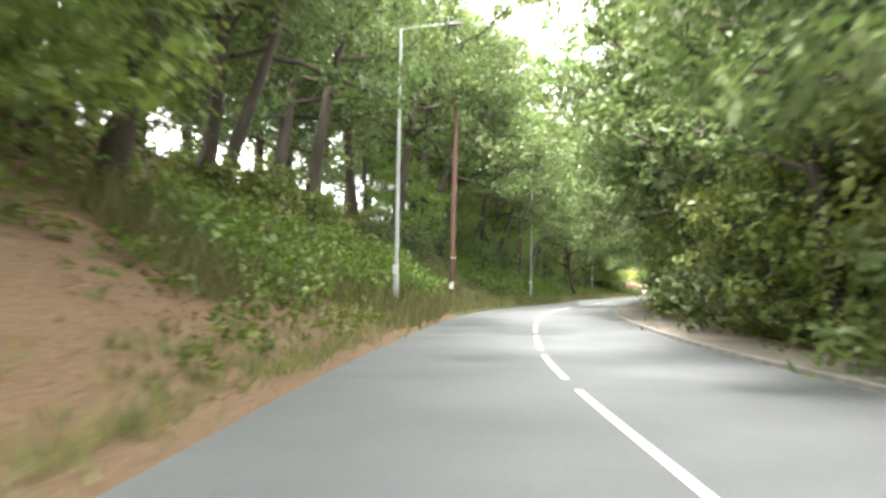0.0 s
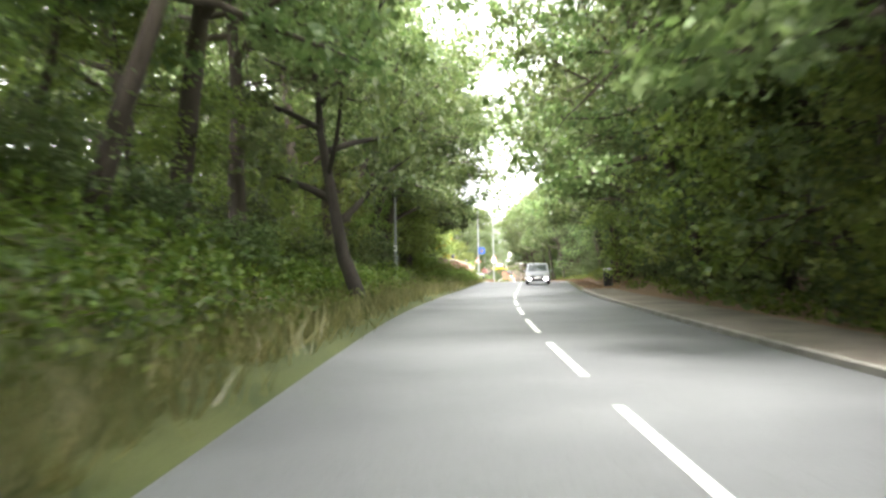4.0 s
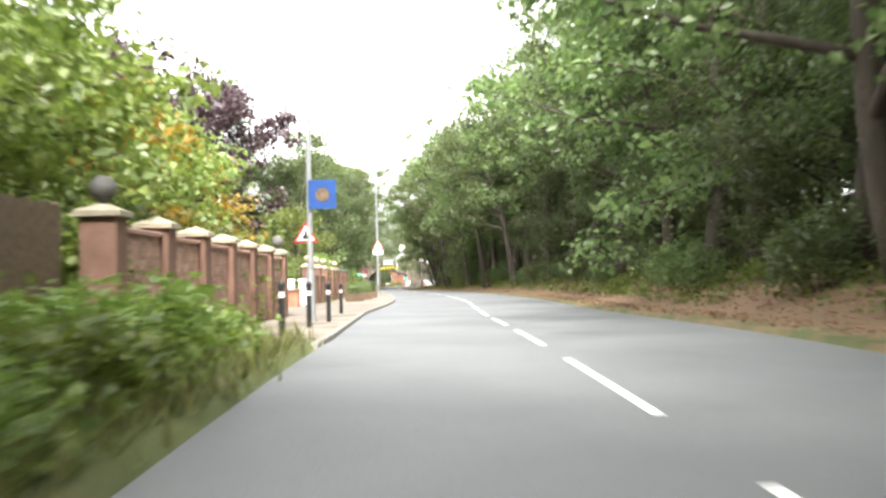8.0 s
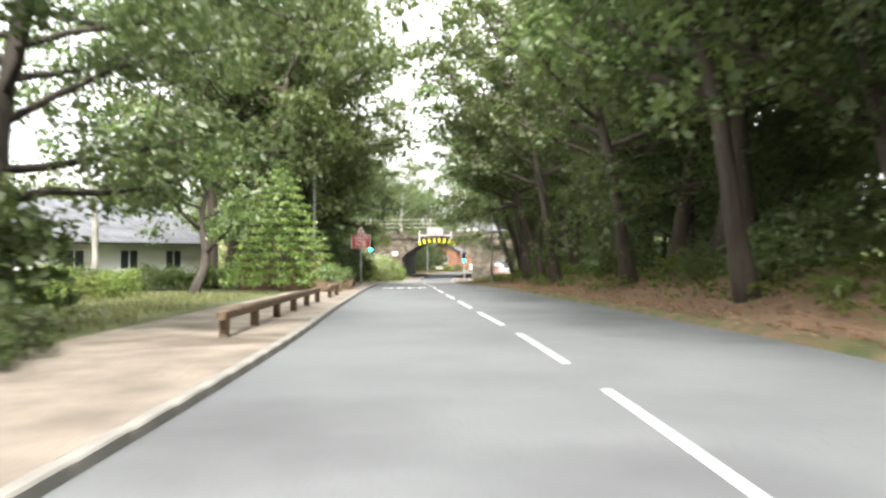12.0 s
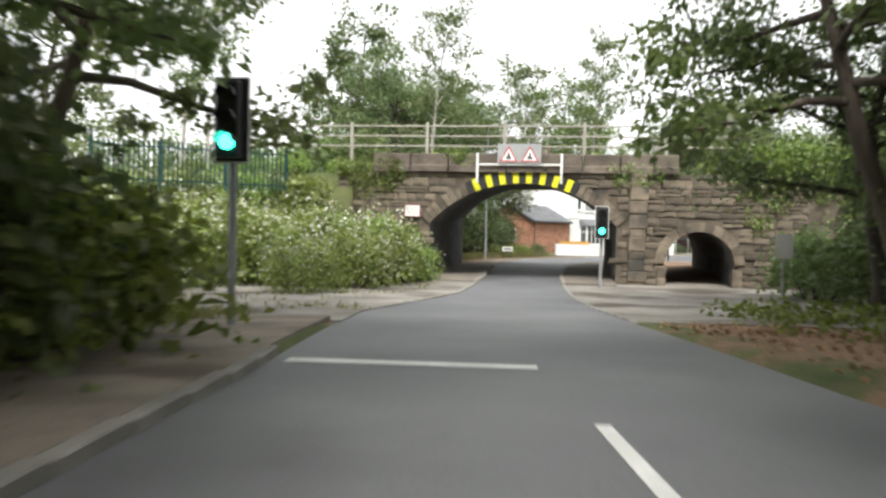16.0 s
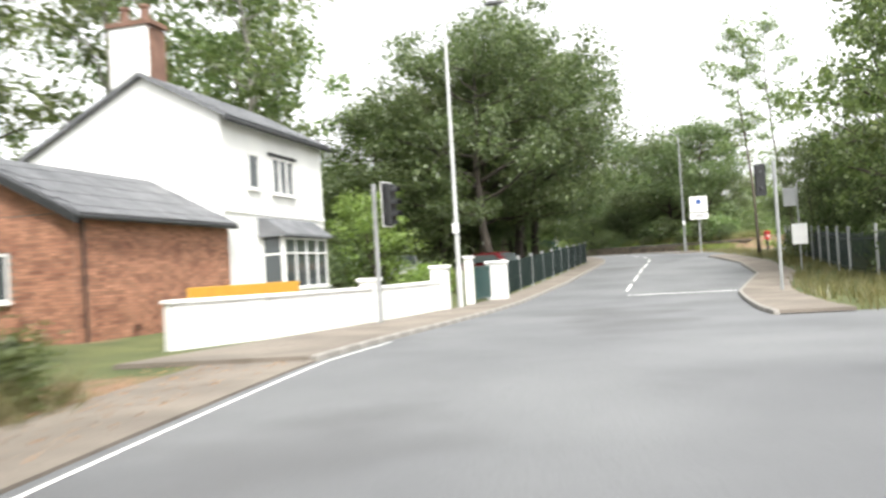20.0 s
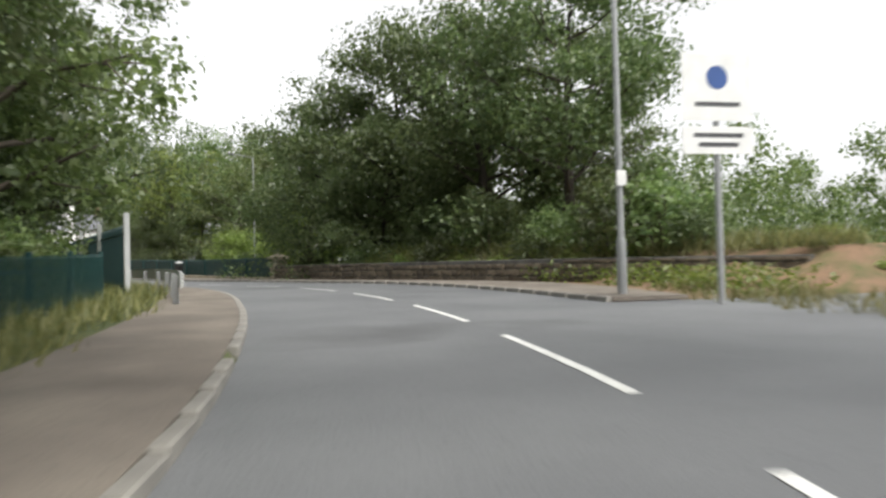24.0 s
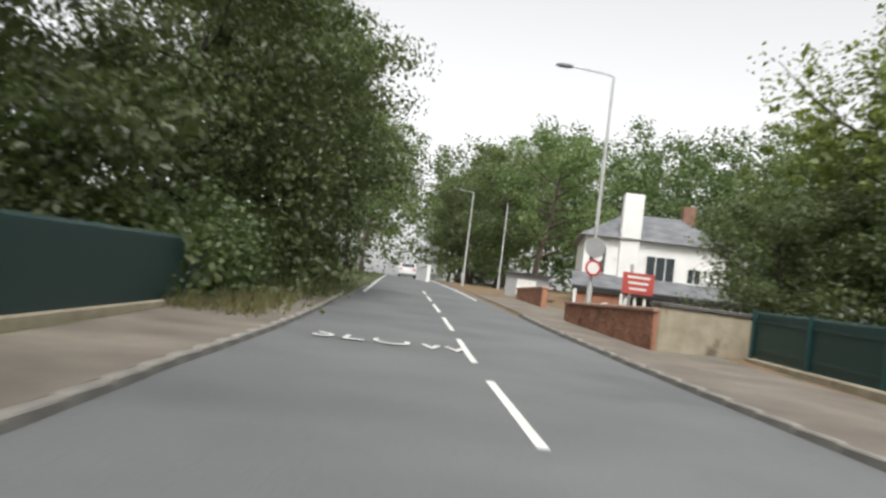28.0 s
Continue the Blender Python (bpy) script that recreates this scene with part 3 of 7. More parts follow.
def dashes(s0, s1, lat, length=4.0, gap=2.0, width=0.11):
    s = s0
    while s < s1:
        w = lambda q: (lat(q) if callable(lat) else lat)
        strip("lane_mark", s, s + length, lambda q: w(q) - width / 2, lambda q: w(q) + width / 2, PAINT, "white painted dash of the centre line", "road marking", up=0.006, step=length / 4)
        s += length + gap


MID = [(-60, 1.75), (60, 1.25), (112, 1.8), (158, 1.75), (200, 1.75), (232, 1.25), (246, 0.6), (317, 1.9), (330, 1.8), (350, 1.75), (372, 1.6), (392, 1.25), (410, 0.85), (440, 0.75)]


def middle(s):
    return table(MID, s)[0]


dashes(-40, 5, middle)
dashes(6.0, 70, middle, 4.6, 1.4)
dashes(70.5, 240, middle)
dashes(320, 336, middle)
dashes(337, 438, middle)
strip("edge_mark", 433, 520, lambda s: 3.0 - 0.004 * (s - 433), lambda s: 3.14 - 0.004 * (s - 433), PAINT, "white edge line", "road marking", up=0.006)
strip("edge_mark", 428, 520, -1.85, -1.72, PAINT, "white edge line", "road marking", up=0.006)
strip("edge_mark", 286, 303, lambda s: left_edge(s) + 0.14, lambda s: left_edge(s) + 0.2, PAINT, "faded white edge line", "road marking", up=0.006)
strip("stop_line", 245.0, 245.3, -2.0, 0.5, PAINT, "white stop line", "road marking", up=0.006, step=0.3)
strip("stop_line", 317.5, 317.8, 2.0, 5.6, PAINT, "white stop line", "road marking", up=0.006, step=0.3)
strip("cross_line", 230.4, 230.55, -1.7, 1.1, PAINT, "white line across the lane", "road marking", up=0.006, step=0.15)


def lettering(text, m, size, mat, parent=None, name="lettering", stretch=1.0, depth=0.003, width=1.0):
    """Raised letters in the built-in font, centred; they lie in the x-y plane of m."""
    cu = bpy.data.curves.new(name, "FONT")
    cu.body, cu.size, cu.align_x, cu.align_y, cu.extrude = text, size, "CENTER", "CENTER", depth
    cu.space_character = width
    tmp = bpy.data.objects.new(name, cu)
    me = bpy.data.meshes.new_from_object(tmp)
    bpy.data.objects.remove(tmp)
    me.materials.append(mat)
    ob = part(name, me, None, parent)
    ob.matrix_basis = m @ Matrix.Diagonal((1, stretch, 1, 1))
    return ob


def road_word(text, s, lat, size, stretch):
    ob = lettering(text, stand(s, lat, up=0.01), size, PAINT, None, "road_word", stretch, 0.002, 1.15)
    return tagged(ob, "white painted word on the road", "road marking", "", "structure")


road_word("KEEP", 228.2, -0.25, 0.95, 2.6)
road_word("SLOW", 410.8, -0.45, 0.9, 2.4)

# ---------------------------------------------------------------- plants
def leaves(rng, centres, spread, count, size, flat=0.6, droop=0.0, core=0.0):
    """Many small folded leaves round the given centres: arrays of vertices and faces. core: the share of broad inner sprays behind the finer outer ones."""
    c = np.asarray(centres, float)
    pick = rng.integers(0, len(c), count)
    sp = np.asarray(spread, float)
    sp = sp[pick][:, None] if sp.ndim else sp
    off = rng.normal(size=(count, 3))
    off /= np.linalg.norm(off, axis=1)[:, None] + 1e-9
    off *= rng.uniform(0.35, 1.0, (count, 1)) ** 0.6
    inner = rng.uniform(size=(count, 1)) < core
    off *= np.where(inner, 0.55, 1.0)
    off[:, 2] *= flat
    p = c[pick] + off * sp
    nrm = rng.normal(size=(count, 3)) * 0.7 + off * 0.6 + np.array([0, 0, 0.7])
    nrm /= np.linalg.norm(nrm, axis=1)[:, None]
    a = np.cross(nrm, rng.normal(size=(count, 3)))
    a /= np.linalg.norm(a, axis=1)[:, None]
    a[:, 2] -= droop
    b = np.cross(nrm, a)
    ln = size * rng.uniform(0.65, 1.3, (count, 1)) * (np.where(inner, 1.25, 0.74) if core else 1.0)
    wd = ln * 0.62
    fold = nrm * wd * 0.25
    v = np.stack([p - a * ln * 0.5, p + b * wd * 0.5 + fold, p + a * ln * 0.5, p - b * wd * 0.5 + fold], 1).reshape(-1, 3)
    f = np.arange(4 * count).reshape(-1, 4)
    tri = np.concatenate([f[:, [0, 1, 2]], f[:, [0, 2, 3]]])
    return v, tri


def limb(sol, rng, a, d, length, r, bends=4, lift=0.15, sides=6):
    """A bent tapering limb; returns the points along it."""
    pts, p, d = [Vector(a)], Vector(a), Vector(d).normalized()
    for _ in range(bends):
        d = (d + Vector(rng.normal(size=3) * 0.16) + Vector((0, 0, lift * 0.4))).normalized()
        p = p + d * (length / bends)
        pts.append(p.copy())
    sol.tube(pts, [r * (1 - 0.8 * i / bends) for i in range(bends + 1)], sides)
    return pts


def tree_kind(name, seed, height, radius, low, limbs, leaf_n, leaf_size, mat, bark=BARK, trunk_r=0.22, clump=1.3, top=True, lean=0.0, spread_up=0.5, fill=0.0, weep=0.0):
    """The meshes of one kind of tree: trunk with limbs, and crown. low: height of the lowest limb."""
    rng = np.random.default_rng(seed)
    sol = Solid()
    n = 8
    pts, p = [], Vector((0, 0, -0.4))
    drift = Vector((0, 0, 0))
    for i in range(n + 1):
        pts.append(p.copy())
        drift = drift * 0.6 + Vector((rng.normal() * 0.12, rng.normal() * 0.12, 0)) + Vector((lean, 0, 0))
        p = p + Vector((drift[0], drift[1], height * 0.86 / n))
    sol.tube(pts, [trunk_r * (1.35 if i == 0 else 1 - 0.85 * i / n) for i in range(n + 1)], 9)
    centres, spreads = [], []

    def on_trunk(h):
        u = min(max(h / (height * 0.86), 0), 0.999) * n
        i = int(u)
        return pts[i].lerp(pts[i + 1], u - i)

    for i in range(limbs):
        u = (i + 0.5) / limbs
        h = low + (height * 0.84 - low) * u
        a = i * 2.4 + rng.uniform(-0.4, 0.4)
        shape = math.sin(math.pi * min(1.0, 0.22 + 0.72 * u)) ** 0.7
        reach = radius * shape * rng.uniform(0.75, 1.1)
        d = Vector((math.cos(a), math.sin(a), spread_up * rng.uniform(0.3, 1.2)))
        q = limb(sol, rng, on_trunk(h), d, reach, trunk_r * (0.42 - 0.25 * u), 4)
        for k in (2, 3, 4):
            centres.append(q[k])
            spreads.append(clump * rng.uniform(0.7, 1.15) * (0.75 if k == 2 else 1))
        for _ in range(2):
            b = q[int(rng.integers(2, 4))]
            e = limb(sol, rng, b, (q[4] - q[0]).normalized() + Vector(rng.normal(size=3) * 0.7), reach * 0.5, trunk_r * 0.12, 3, sides=5)
            centres.append(e[-1])
            spreads.append(clump * rng.uniform(0.6, 1.0))
    if top:
        for _ in range(5):
            centres.append(pts[-1] + Vector((rng.normal() * radius * 0.25, rng.normal() * radius * 0.25, rng.uniform(-0.5, height * 0.1))))
            spreads.append(clump)
    for _ in range(int(fill)):
        a, rr = rng.uniform(0, 6.28), radius * rng.uniform(0.5, 0.95)
        centres.append(Vector((rr * math.cos(a), rr * math.sin(a), rng.uniform(0.5, height * 0.5))))
        spreads.append(clump * 1.1)
    if weep:
        for c, sp in list(zip(centres, spreads)):
            for k in range(1, 5):
                centres.append(c + Vector((rng.normal() * 0.1, rng.normal() * 0.1, -0.62 * k * weep)))
                spreads.append(sp * (0.8 - 0.13 * k))
    v, f = leaves(rng, [tuple(c) for c in centres], spreads, int(leaf_n * 1.3), leaf_size, core=0.25)
    v[:, 2] = np.maximum(v[:, 2], 0.05)
    return sol.mesh("trunk", bark, True), arr_mesh("crown", v, f, mat)


KINDS = {
    "wood_a": tree_kind("a", 11, 15.0, 5.2, 3.4, 17, 6200, 0.3, LEAF, trunk_r=0.29, clump=1.35),
    "wood_b": tree_kind("b", 12, 16.5, 4.4, 4.6, 15, 5200, 0.3, LEAF_DARK, trunk_r=0.26, clump=1.25),
    "wood_c": tree_kind("c", 13, 13.5, 5.6, 2.6, 18, 6800, 0.29, LEAF, trunk_r=0.3, clump=1.4, spread_up=0.25),
    "arch": tree_kind("r", 24, 15.0, 6.0, 4.6, 17, 5600, 0.3, LEAF, trunk_r=0.27, clump=1.3, lean=0.16, spread_up=0.35),
    "overhang": tree_kind("o", 27, 12.5, 5.8, 4.6, 17, 6200, 0.27, LEAF, trunk_r=0.26, clump=1.15, lean=0.13, spread_up=0.12),
    "canopy": tree_kind("q", 28, 15.0, 8.2, 6.2, 19, 8200, 0.28, LEAF, trunk_r=0.3, clump=1.7, spread_up=0.16),
    "edge": tree_kind("u", 29, 9.5, 3.4, 0.9, 19, 6200, 0.25, LEAF_LIGHT, trunk_r=0.13, clump=1.15, spread_up=0.3, fill=16),
    "shade": tree_kind("j", 25, 12.5, 6.0, 2.8, 26, 21000, 0.2, LEAF_DARK, bark=BARK_DARK, trunk_r=0.27, clump=1.55, spread_up=0.15),
    "slim": tree_kind("s", 14, 15.0, 2.6, 6.0, 11, 2000, 0.29, LEAF, trunk_r=0.13, clump=1.0),
    "dense": tree_kind("d", 15, 11.5, 4.8, 1.4, 21, 15500, 0.215, LEAF_DARK, bark=BARK_DARK, trunk_r=0.22, clump=1.5, spread_up=0.35, fill=16),
    "back": tree_kind("k", 22, 15.5, 5.0, 0.9, 18, 2700, 0.62, LEAF_DARK, trunk_r=0.25, clump=1.9, spread_up=0.3, fill=18),
    "dense_light": tree_kind("e", 16, 9.0, 4.0, 1.0, 18, 6200, 0.27, LEAF_LIGHT, trunk_r=0.18, clump=1.3, spread_up=0.35, fill=10),
    "birch": tree_kind("g", 17, 16.0, 3.4, 4.0, 16, 3200, 0.26, LEAF, bark=BARK_PALE, trunk_r=0.15, clump=1.2, spread_up=0.8),
    "copper": tree_kind("f", 18, 13.0, 4.4, 2.4, 16, 4800, 0.33, LEAF_PURPLE, trunk_r=0.22, clump=1.45),
    "garden": tree_kind("h", 19, 6.5, 2.8, 1.3, 13, 3400, 0.24, LEAF_LIGHT, trunk_r=0.12, clump=1.0),
    "turning": tree_kind("t", 20, 6.0, 2.5, 1.3, 12, 2400, 0.25, LEAF_ORANGE, trunk_r=0.11, clump=0.9),
    "small_dark": tree_kind("m", 21, 5.2, 3.0, 1.4, 9, 3000, 0.18, LEAF, bark=BARK_DARK, trunk_r=0.17, clump=0.85, spread_up=0.7),
    "pine": tree_kind("p", 23, 18.0, 2.4, 7.4, 12, 3400, 0.18, LEAF, trunk_r=0.11, clump=0.9),
    "willow": tree_kind("w", 30, 11.5, 4.4, 3.6, 17, 12000, 0.2, LEAF_LIGHT, trunk_r=0.22, clump=0.85, spread_up=0.6, weep=1.0),
}
TREE_LABEL = {
    "wood_a": "tall broadleaf woodland tree with a full green crown", "wood_b": "tall dark green woodland tree with a long bare trunk",
    "wood_c": "spreading broadleaf tree with low branches and green leaves", "slim": "slender woodland tree with a thin bare trunk",
    "back": "tall dark woodland tree with leaves down to the undergrowth", "edge": "bushy young broadleaf tree at the edge of the wood", "canopy": "wide-crowned tree whose limbs meet over the road", "overhang": "leaning tree with long low branches over the road", "arch": "tall leaning tree whose branches reach over the road", "shade": "broad dark green tree with a spreading crown over bare trunk", "pine": "tall tree with a long bare trunk and airy crown", "dense": "dense dark green sycamore with leaves almost to the ground", "dense_light": "bushy light green willow tree",
    "willow": "light green weeping willow with hanging sprays", "birch": "airy birch tree with pale bark and small leaves", "copper": "copper-leaved tree with a dark purple crown",
    "garden": "small light green garden tree", "turning": "small garden tree with orange and yellow leaves", "small_dark": "small dark-stemmed lawn tree with forked trunk",
}


def tree(kind, s, lat, scale=1.0, turn=None, at=None, sx=1.0):
    rnd = random.Random(int(s * 31 + lat * 17 + len(kind)))
    turn = rnd.uniform(0, 360) if turn is None else turn
    m = (at if at is not None else stand(s, lat, sink=0.05)) @ Matrix.Rotation(radians(turn), 4, "Z") @ Matrix.Diagonal((scale * sx, scale * sx, scale, 1))
    t = thing("tree", m, TREE_LABEL[kind], "tree", "trees beside the road")
    trunk, crown = KINDS[kind]
    part("trunk", trunk, None, t)
    part("crown", crown, None, t)
    return t


def shrub_kind(seed, w, d, h, n, size, mat, extra=None):
    """A rounded, uneven shrub: stems and foliage."""
    rng = np.random.default_rng(seed)
    sol, centres, spreads = Solid(), [], []
    for i in range(9):
        a = i * 2.4
        r = 0.45 * math.sqrt((i + 0.5) / 9)
        e = (r * w * math.cos(a), r * d * math.sin(a), h * rng.uniform(0.45, 0.78) * (1 - 0.35 * r))
        q = limb(sol, rng, (e[0] * 0.3, e[1] * 0.3, -0.1), (e[0] * 0.7, e[1] * 0.7, e[2]), math.dist((0, 0, 0), e) * 0.9, 0.03, 3, sides=5)
        for c, k in ((e, 1.0), ((e[0] * 1.1, e[1] * 1.1, e[2] * 0.45), 0.9), ((e[0], e[1], e[2] * 1.15), 0.6)):
            centres.append(c)
            spreads.append(0.3 * min(w, d, 1.6 * h) * k * rng.uniform(0.8, 1.2))
    v, f = leaves(rng, centres, spreads, n, size, flat=0.85, core=0.2)
    v[:, 2] = np.maximum(v[:, 2], 0.02)
    got = [sol.mesh("branchwork", BARK, True), arr_mesh("foliage", v, f, mat)]
    if extra:
        cen = np.array(centres)[rng.integers(0, len(centres), 40)]
        cen[:, 2] += 0.2
        v, f = leaves(rng, cen, 0.35 * h, extra, 0.1)
        got.append(arr_mesh("blossom", v, f, BLOSSOM))
    return got


SHRUBS = {
    "bush": shrub_kind(31, 2.6, 2.6, 2.2, 1500, 0.22, LEAF), "bush_dark": shrub_kind(32, 2.8, 2.8, 2.6, 1700, 0.22, LEAF_DARK), "bush_light": shrub_kind(33, 2.4, 2.4, 1.7, 1400, 0.2, LEAF_LIGHT),
    "bramble": shrub_kind(34, 3.2, 3.0, 2.4, 3200, 0.17, LEAF_LIGHT, 520), "low": shrub_kind(35, 1.6, 1.6, 0.8, 800, 0.15, LEAF_LIGHT), "pot": shrub_kind(36, 0.8, 0.8, 0.6, 520, 0.1, LEAF),
}
SHRUB_LABEL = {"bush": "rounded green shrub with uneven outline", "bush_dark": "dense dark green shrub", "bush_light": "light green garden shrub", "bramble": "bramble thicket with small white flowers",
               "low": "low spreading light green plant", "pot": "small rounded green plant in a trough"}


def shrub(kind, s, lat, scale=1.0, up=None, sx=1.0, at=None):
    rnd = random.Random(int(s * 13 + lat * 7))
    m = (at if at is not None else stand(s, lat, up=up, sink=0.03)) @ Matrix.Rotation(rnd.uniform(0, 6.28), 4, "Z") @ Matrix.Diagonal((scale * sx, scale * sx, scale, 1))
    t = thing("shrub", m, SHRUB_LABEL[kind], "shrub", "shrubs beside the road")
    for me in SHRUBS[kind]:
        part(me.name.split(".")[0], me, None, t)
    return t


def scatter(name, s0, s1, lat0, lat1, count, size, mat, label, high=0.5, seed=1, upright=False, tufts=0):
    """Undergrowth that nobody could count: leaves or blades over a stretch of the ground."""
    rng = np.random.default_rng(seed)
    n = tufts or count // 14
    cen = []
    for _ in range(n):
        s = rng.uniform(s0, s1)
        lo = lat0(s) if callable(lat0) else lat0
        hi = lat1(s) if callable(lat1) else lat1
        lat = rng.uniform(lo, hi)
        p = spot(s, lat, land(s, lat))
        cen.append((p[0], p[1], p[2] + high * rng.uniform(0.1, 0.6)))
    if upright:
        pick = rng.integers(0, n, count)
        c = np.array(cen)[pick] + rng.normal(size=(count, 3)) * [0.16, 0.16, 0]
        c[:, 2] -= high * 0.4
        tip = c + np.c_[rng.normal(size=(count, 2)) * high * 0.35, rng.uniform(0.5, 1.2, count) * high]
        side = rng.normal(size=(count, 3)) * [1, 1, 0] * size
        v = np.stack([c - side, c + side, tip], 1).reshape(-1, 3)
        f = np.arange(3 * count).reshape(-1, 3)
    else:
        v, f = leaves(rng, cen, high * 0.8, count, size, flat=0.7)
    return tagged(part(name, arr_mesh(name, v, f, mat)), label, "undergrowth", "", "stuff")


def row(kinds, s0, s1, lat0, lat1, step, seed, scale=(0.85, 1.15)):
    rnd = random.Random(seed)
    s = s0
    while s < s1:
        tree(rnd.choice(kinds), s + rnd.uniform(-1.2, 1.2), rnd.uniform(min(lat0, lat1), max(lat0, lat1)), rnd.uniform(*scale))
        s += step * rnd.uniform(0.8, 1.2)


def shrub_row(kinds, s0, s1, lat0, lat1, step, seed, scale=(0.7, 1.2)):
    rnd = random.Random(seed)
    s = s0
    while s < s1:
        shrub(rnd.choice(kinds), s + rnd.uniform(-0.6, 0.6), rnd.uniform(min(lat0, lat1), max(lat0, lat1)), rnd.uniform(*scale))
        s += step * rnd.uniform(0.8, 1.2)


def wood_belt(kind, s0, s1, lat0, lat1, step, seed, scale=(0.85, 1.15)):
    """The dark depth of a wood behind its edge, in which no tree can be told apart."""
    rnd = random.Random(seed)
    got = {0: [[], []], 1: [[], []]}
    data = []
    for me in KINDS[kind]:
        v = np.empty(3 * len(me.vertices), np.float32)
        me.vertices.foreach_get("co", v)
        me.calc_loop_triangles()
        f = np.empty(3 * len(me.loop_triangles), np.int32)
        me.loop_triangles.foreach_get("vertices", f)
        data.append((v.reshape(-1, 3), f.reshape(-1, 3)))
    s = s0
    while s < s1:
        sc = rnd.uniform(*scale)
        m = np.array(stand(s + rnd.uniform(-1.2, 1.2), rnd.uniform(lat0, lat1), sink=0.05) @ Matrix.Rotation(rnd.uniform(0, 6.28), 4, "Z") @ Matrix.Diagonal((sc, sc, sc, 1)))
        for i, (v, f) in enumerate(data):
            got[i][1].append(f + sum(len(q) for q in got[i][0]))
            got[i][0].append(v @ m[:3, :3].T + m[:3, 3])
        s += step * rnd.uniform(0.8, 1.2)
    for i, (name, mat, label) in enumerate((("wood_belt", BARK, "dark trunks deep in the wood behind the roadside trees"), ("wood_belt", LEAF_DARK, "dark leafy depth of the wood behind the roadside trees"))):
        tagged(part(name, arr_mesh(name, np.concatenate(got[i][0]), np.concatenate(got[i][1]), mat)), label, "woodland", "", "stuff")


# woods on the bank
row(["wood_a", "wood_b", "slim", "wood_c"], -34, 92, -8.6, -10.8, 5.4, 1, (0.95, 1.2))
row(["slim", "wood_b"], -30, 96, -12.5, -15, 6.0, 2, (0.95, 1.2))
wood_belt("back", 100, 138, -23, -19, 6.0, 3)
for i in range(13):
    tree("arch", -24 + 9.2 * i + (i * 5) % 3, -7.0 - 0.5 * ((i * 3) % 4), 0.95 + 0.06 * ((i * 7) % 5), 10 * ((i * 3) % 5) - 20)
    tree("arch", -28 + 9.0 * i + (i * 4) % 3, 8.0 + 0.4 * ((i * 5) % 4), 0.95 + 0.06 * ((i * 3) % 5), 180 + 10 * ((i * 3) % 5) - 20)
row(["wood_a", "wood_c"], 100, 127, -6.6, -8.2, 6.0, 4, (0.95, 1.1))
tree("small_dark", 92.4, -3.3, 2.3, 30, sx=0.7)
for s, lat, sc, turn in ((-3, -7.2, 1.0, 0), (22, -7.6, 0.95, 10), (47, -7.0, 1.0, -10), (68, -7.0, 1.0, 0), (82, -6.8, 1.0, 10), (104, -6.6, 1.0, 0), (113, -7.0, 1.0, 12), (123, -6.8, 0.95, -8), (10, 8.4, 1.0, 180), (33, 8.2, 1.0, 190), (58, 8.0, 1.05, 170), (78, 8.0, 1.05, 180), (95, 8.2, 1.05, 185), (112, 9.0, 1.0, 180), (124, 9.2, 1.0, 180),
                         (239, -7.2, 0.95, 0), (245, -8.0, 0.9, -10), (233, 7.6, 0.95, 180), (240, 7.4, 1.0, 175), (60, -7.2, 1.0, 0)):
    tree("overhang", s, lat, sc, turn)
for i, s in enumerate((38, 46, 53, 61, 68, 75, 83, 90)):
    tree("canopy", s, -6.4 if i % 2 else 8.2, 0.95 + 0.05 * (i % 3), 40 * i)
row(["wood_a", "wood_b"], 130, 142, -10, -13, 6.0, 4)
shrub_row(["bush", "bush_dark", "bush_light"], 22, 128, -5.5, -8, 4.2, 5)
# woods across the road
row(["wood_c", "wood_a", "dense"], -34, 113, 9.4, 11.2, 5.4, 6, (1.0, 1.25))
wood_belt("back", -34, 234, 15, 18, 5.4, 7, (0.95, 1.2))
row(["wood_c", "wood_a", "wood_b"], 120, 246, 9.6, 11.4, 5.0, 8, (1.1, 1.35))
row(["dense"], 120, 232, 11.0, 12.6, 6.5, 9, (0.62, 0.8))
for s, lat, sc in ((196, 8.6, 1.05), (206, 8.2, 1.1), (217, 8.4, 1.05), (228, 7.6, 1.1), (236, 7.2, 1.05)):
    tree("arch", s, lat, sc, 180)
shrub_row(["bush", "bush_dark"], -20, 112, 8.2, 9.5, 4.0, 10, (0.7, 1.1))
shrub_row(["bush", "bush_dark", "low"], 120, 256, 8.8, 10, 4.0, 11, (0.5, 0.95))
row(["wood_b", "slim", "wood_b"], 243, 252, 7.4, 9.5, 3.4, 12, (0.95, 1.1))
# edge trees added in lighter leaf colour to brighten the shaded right-hand wood
for i in range(17):
    tree("edge", 5 + 6.3 * i + (i * 5) % 3, 8.6 + 0.35 * ((i * 3) % 4), 0.8 + 0.1 * ((i * 7) % 4), 70 * i)
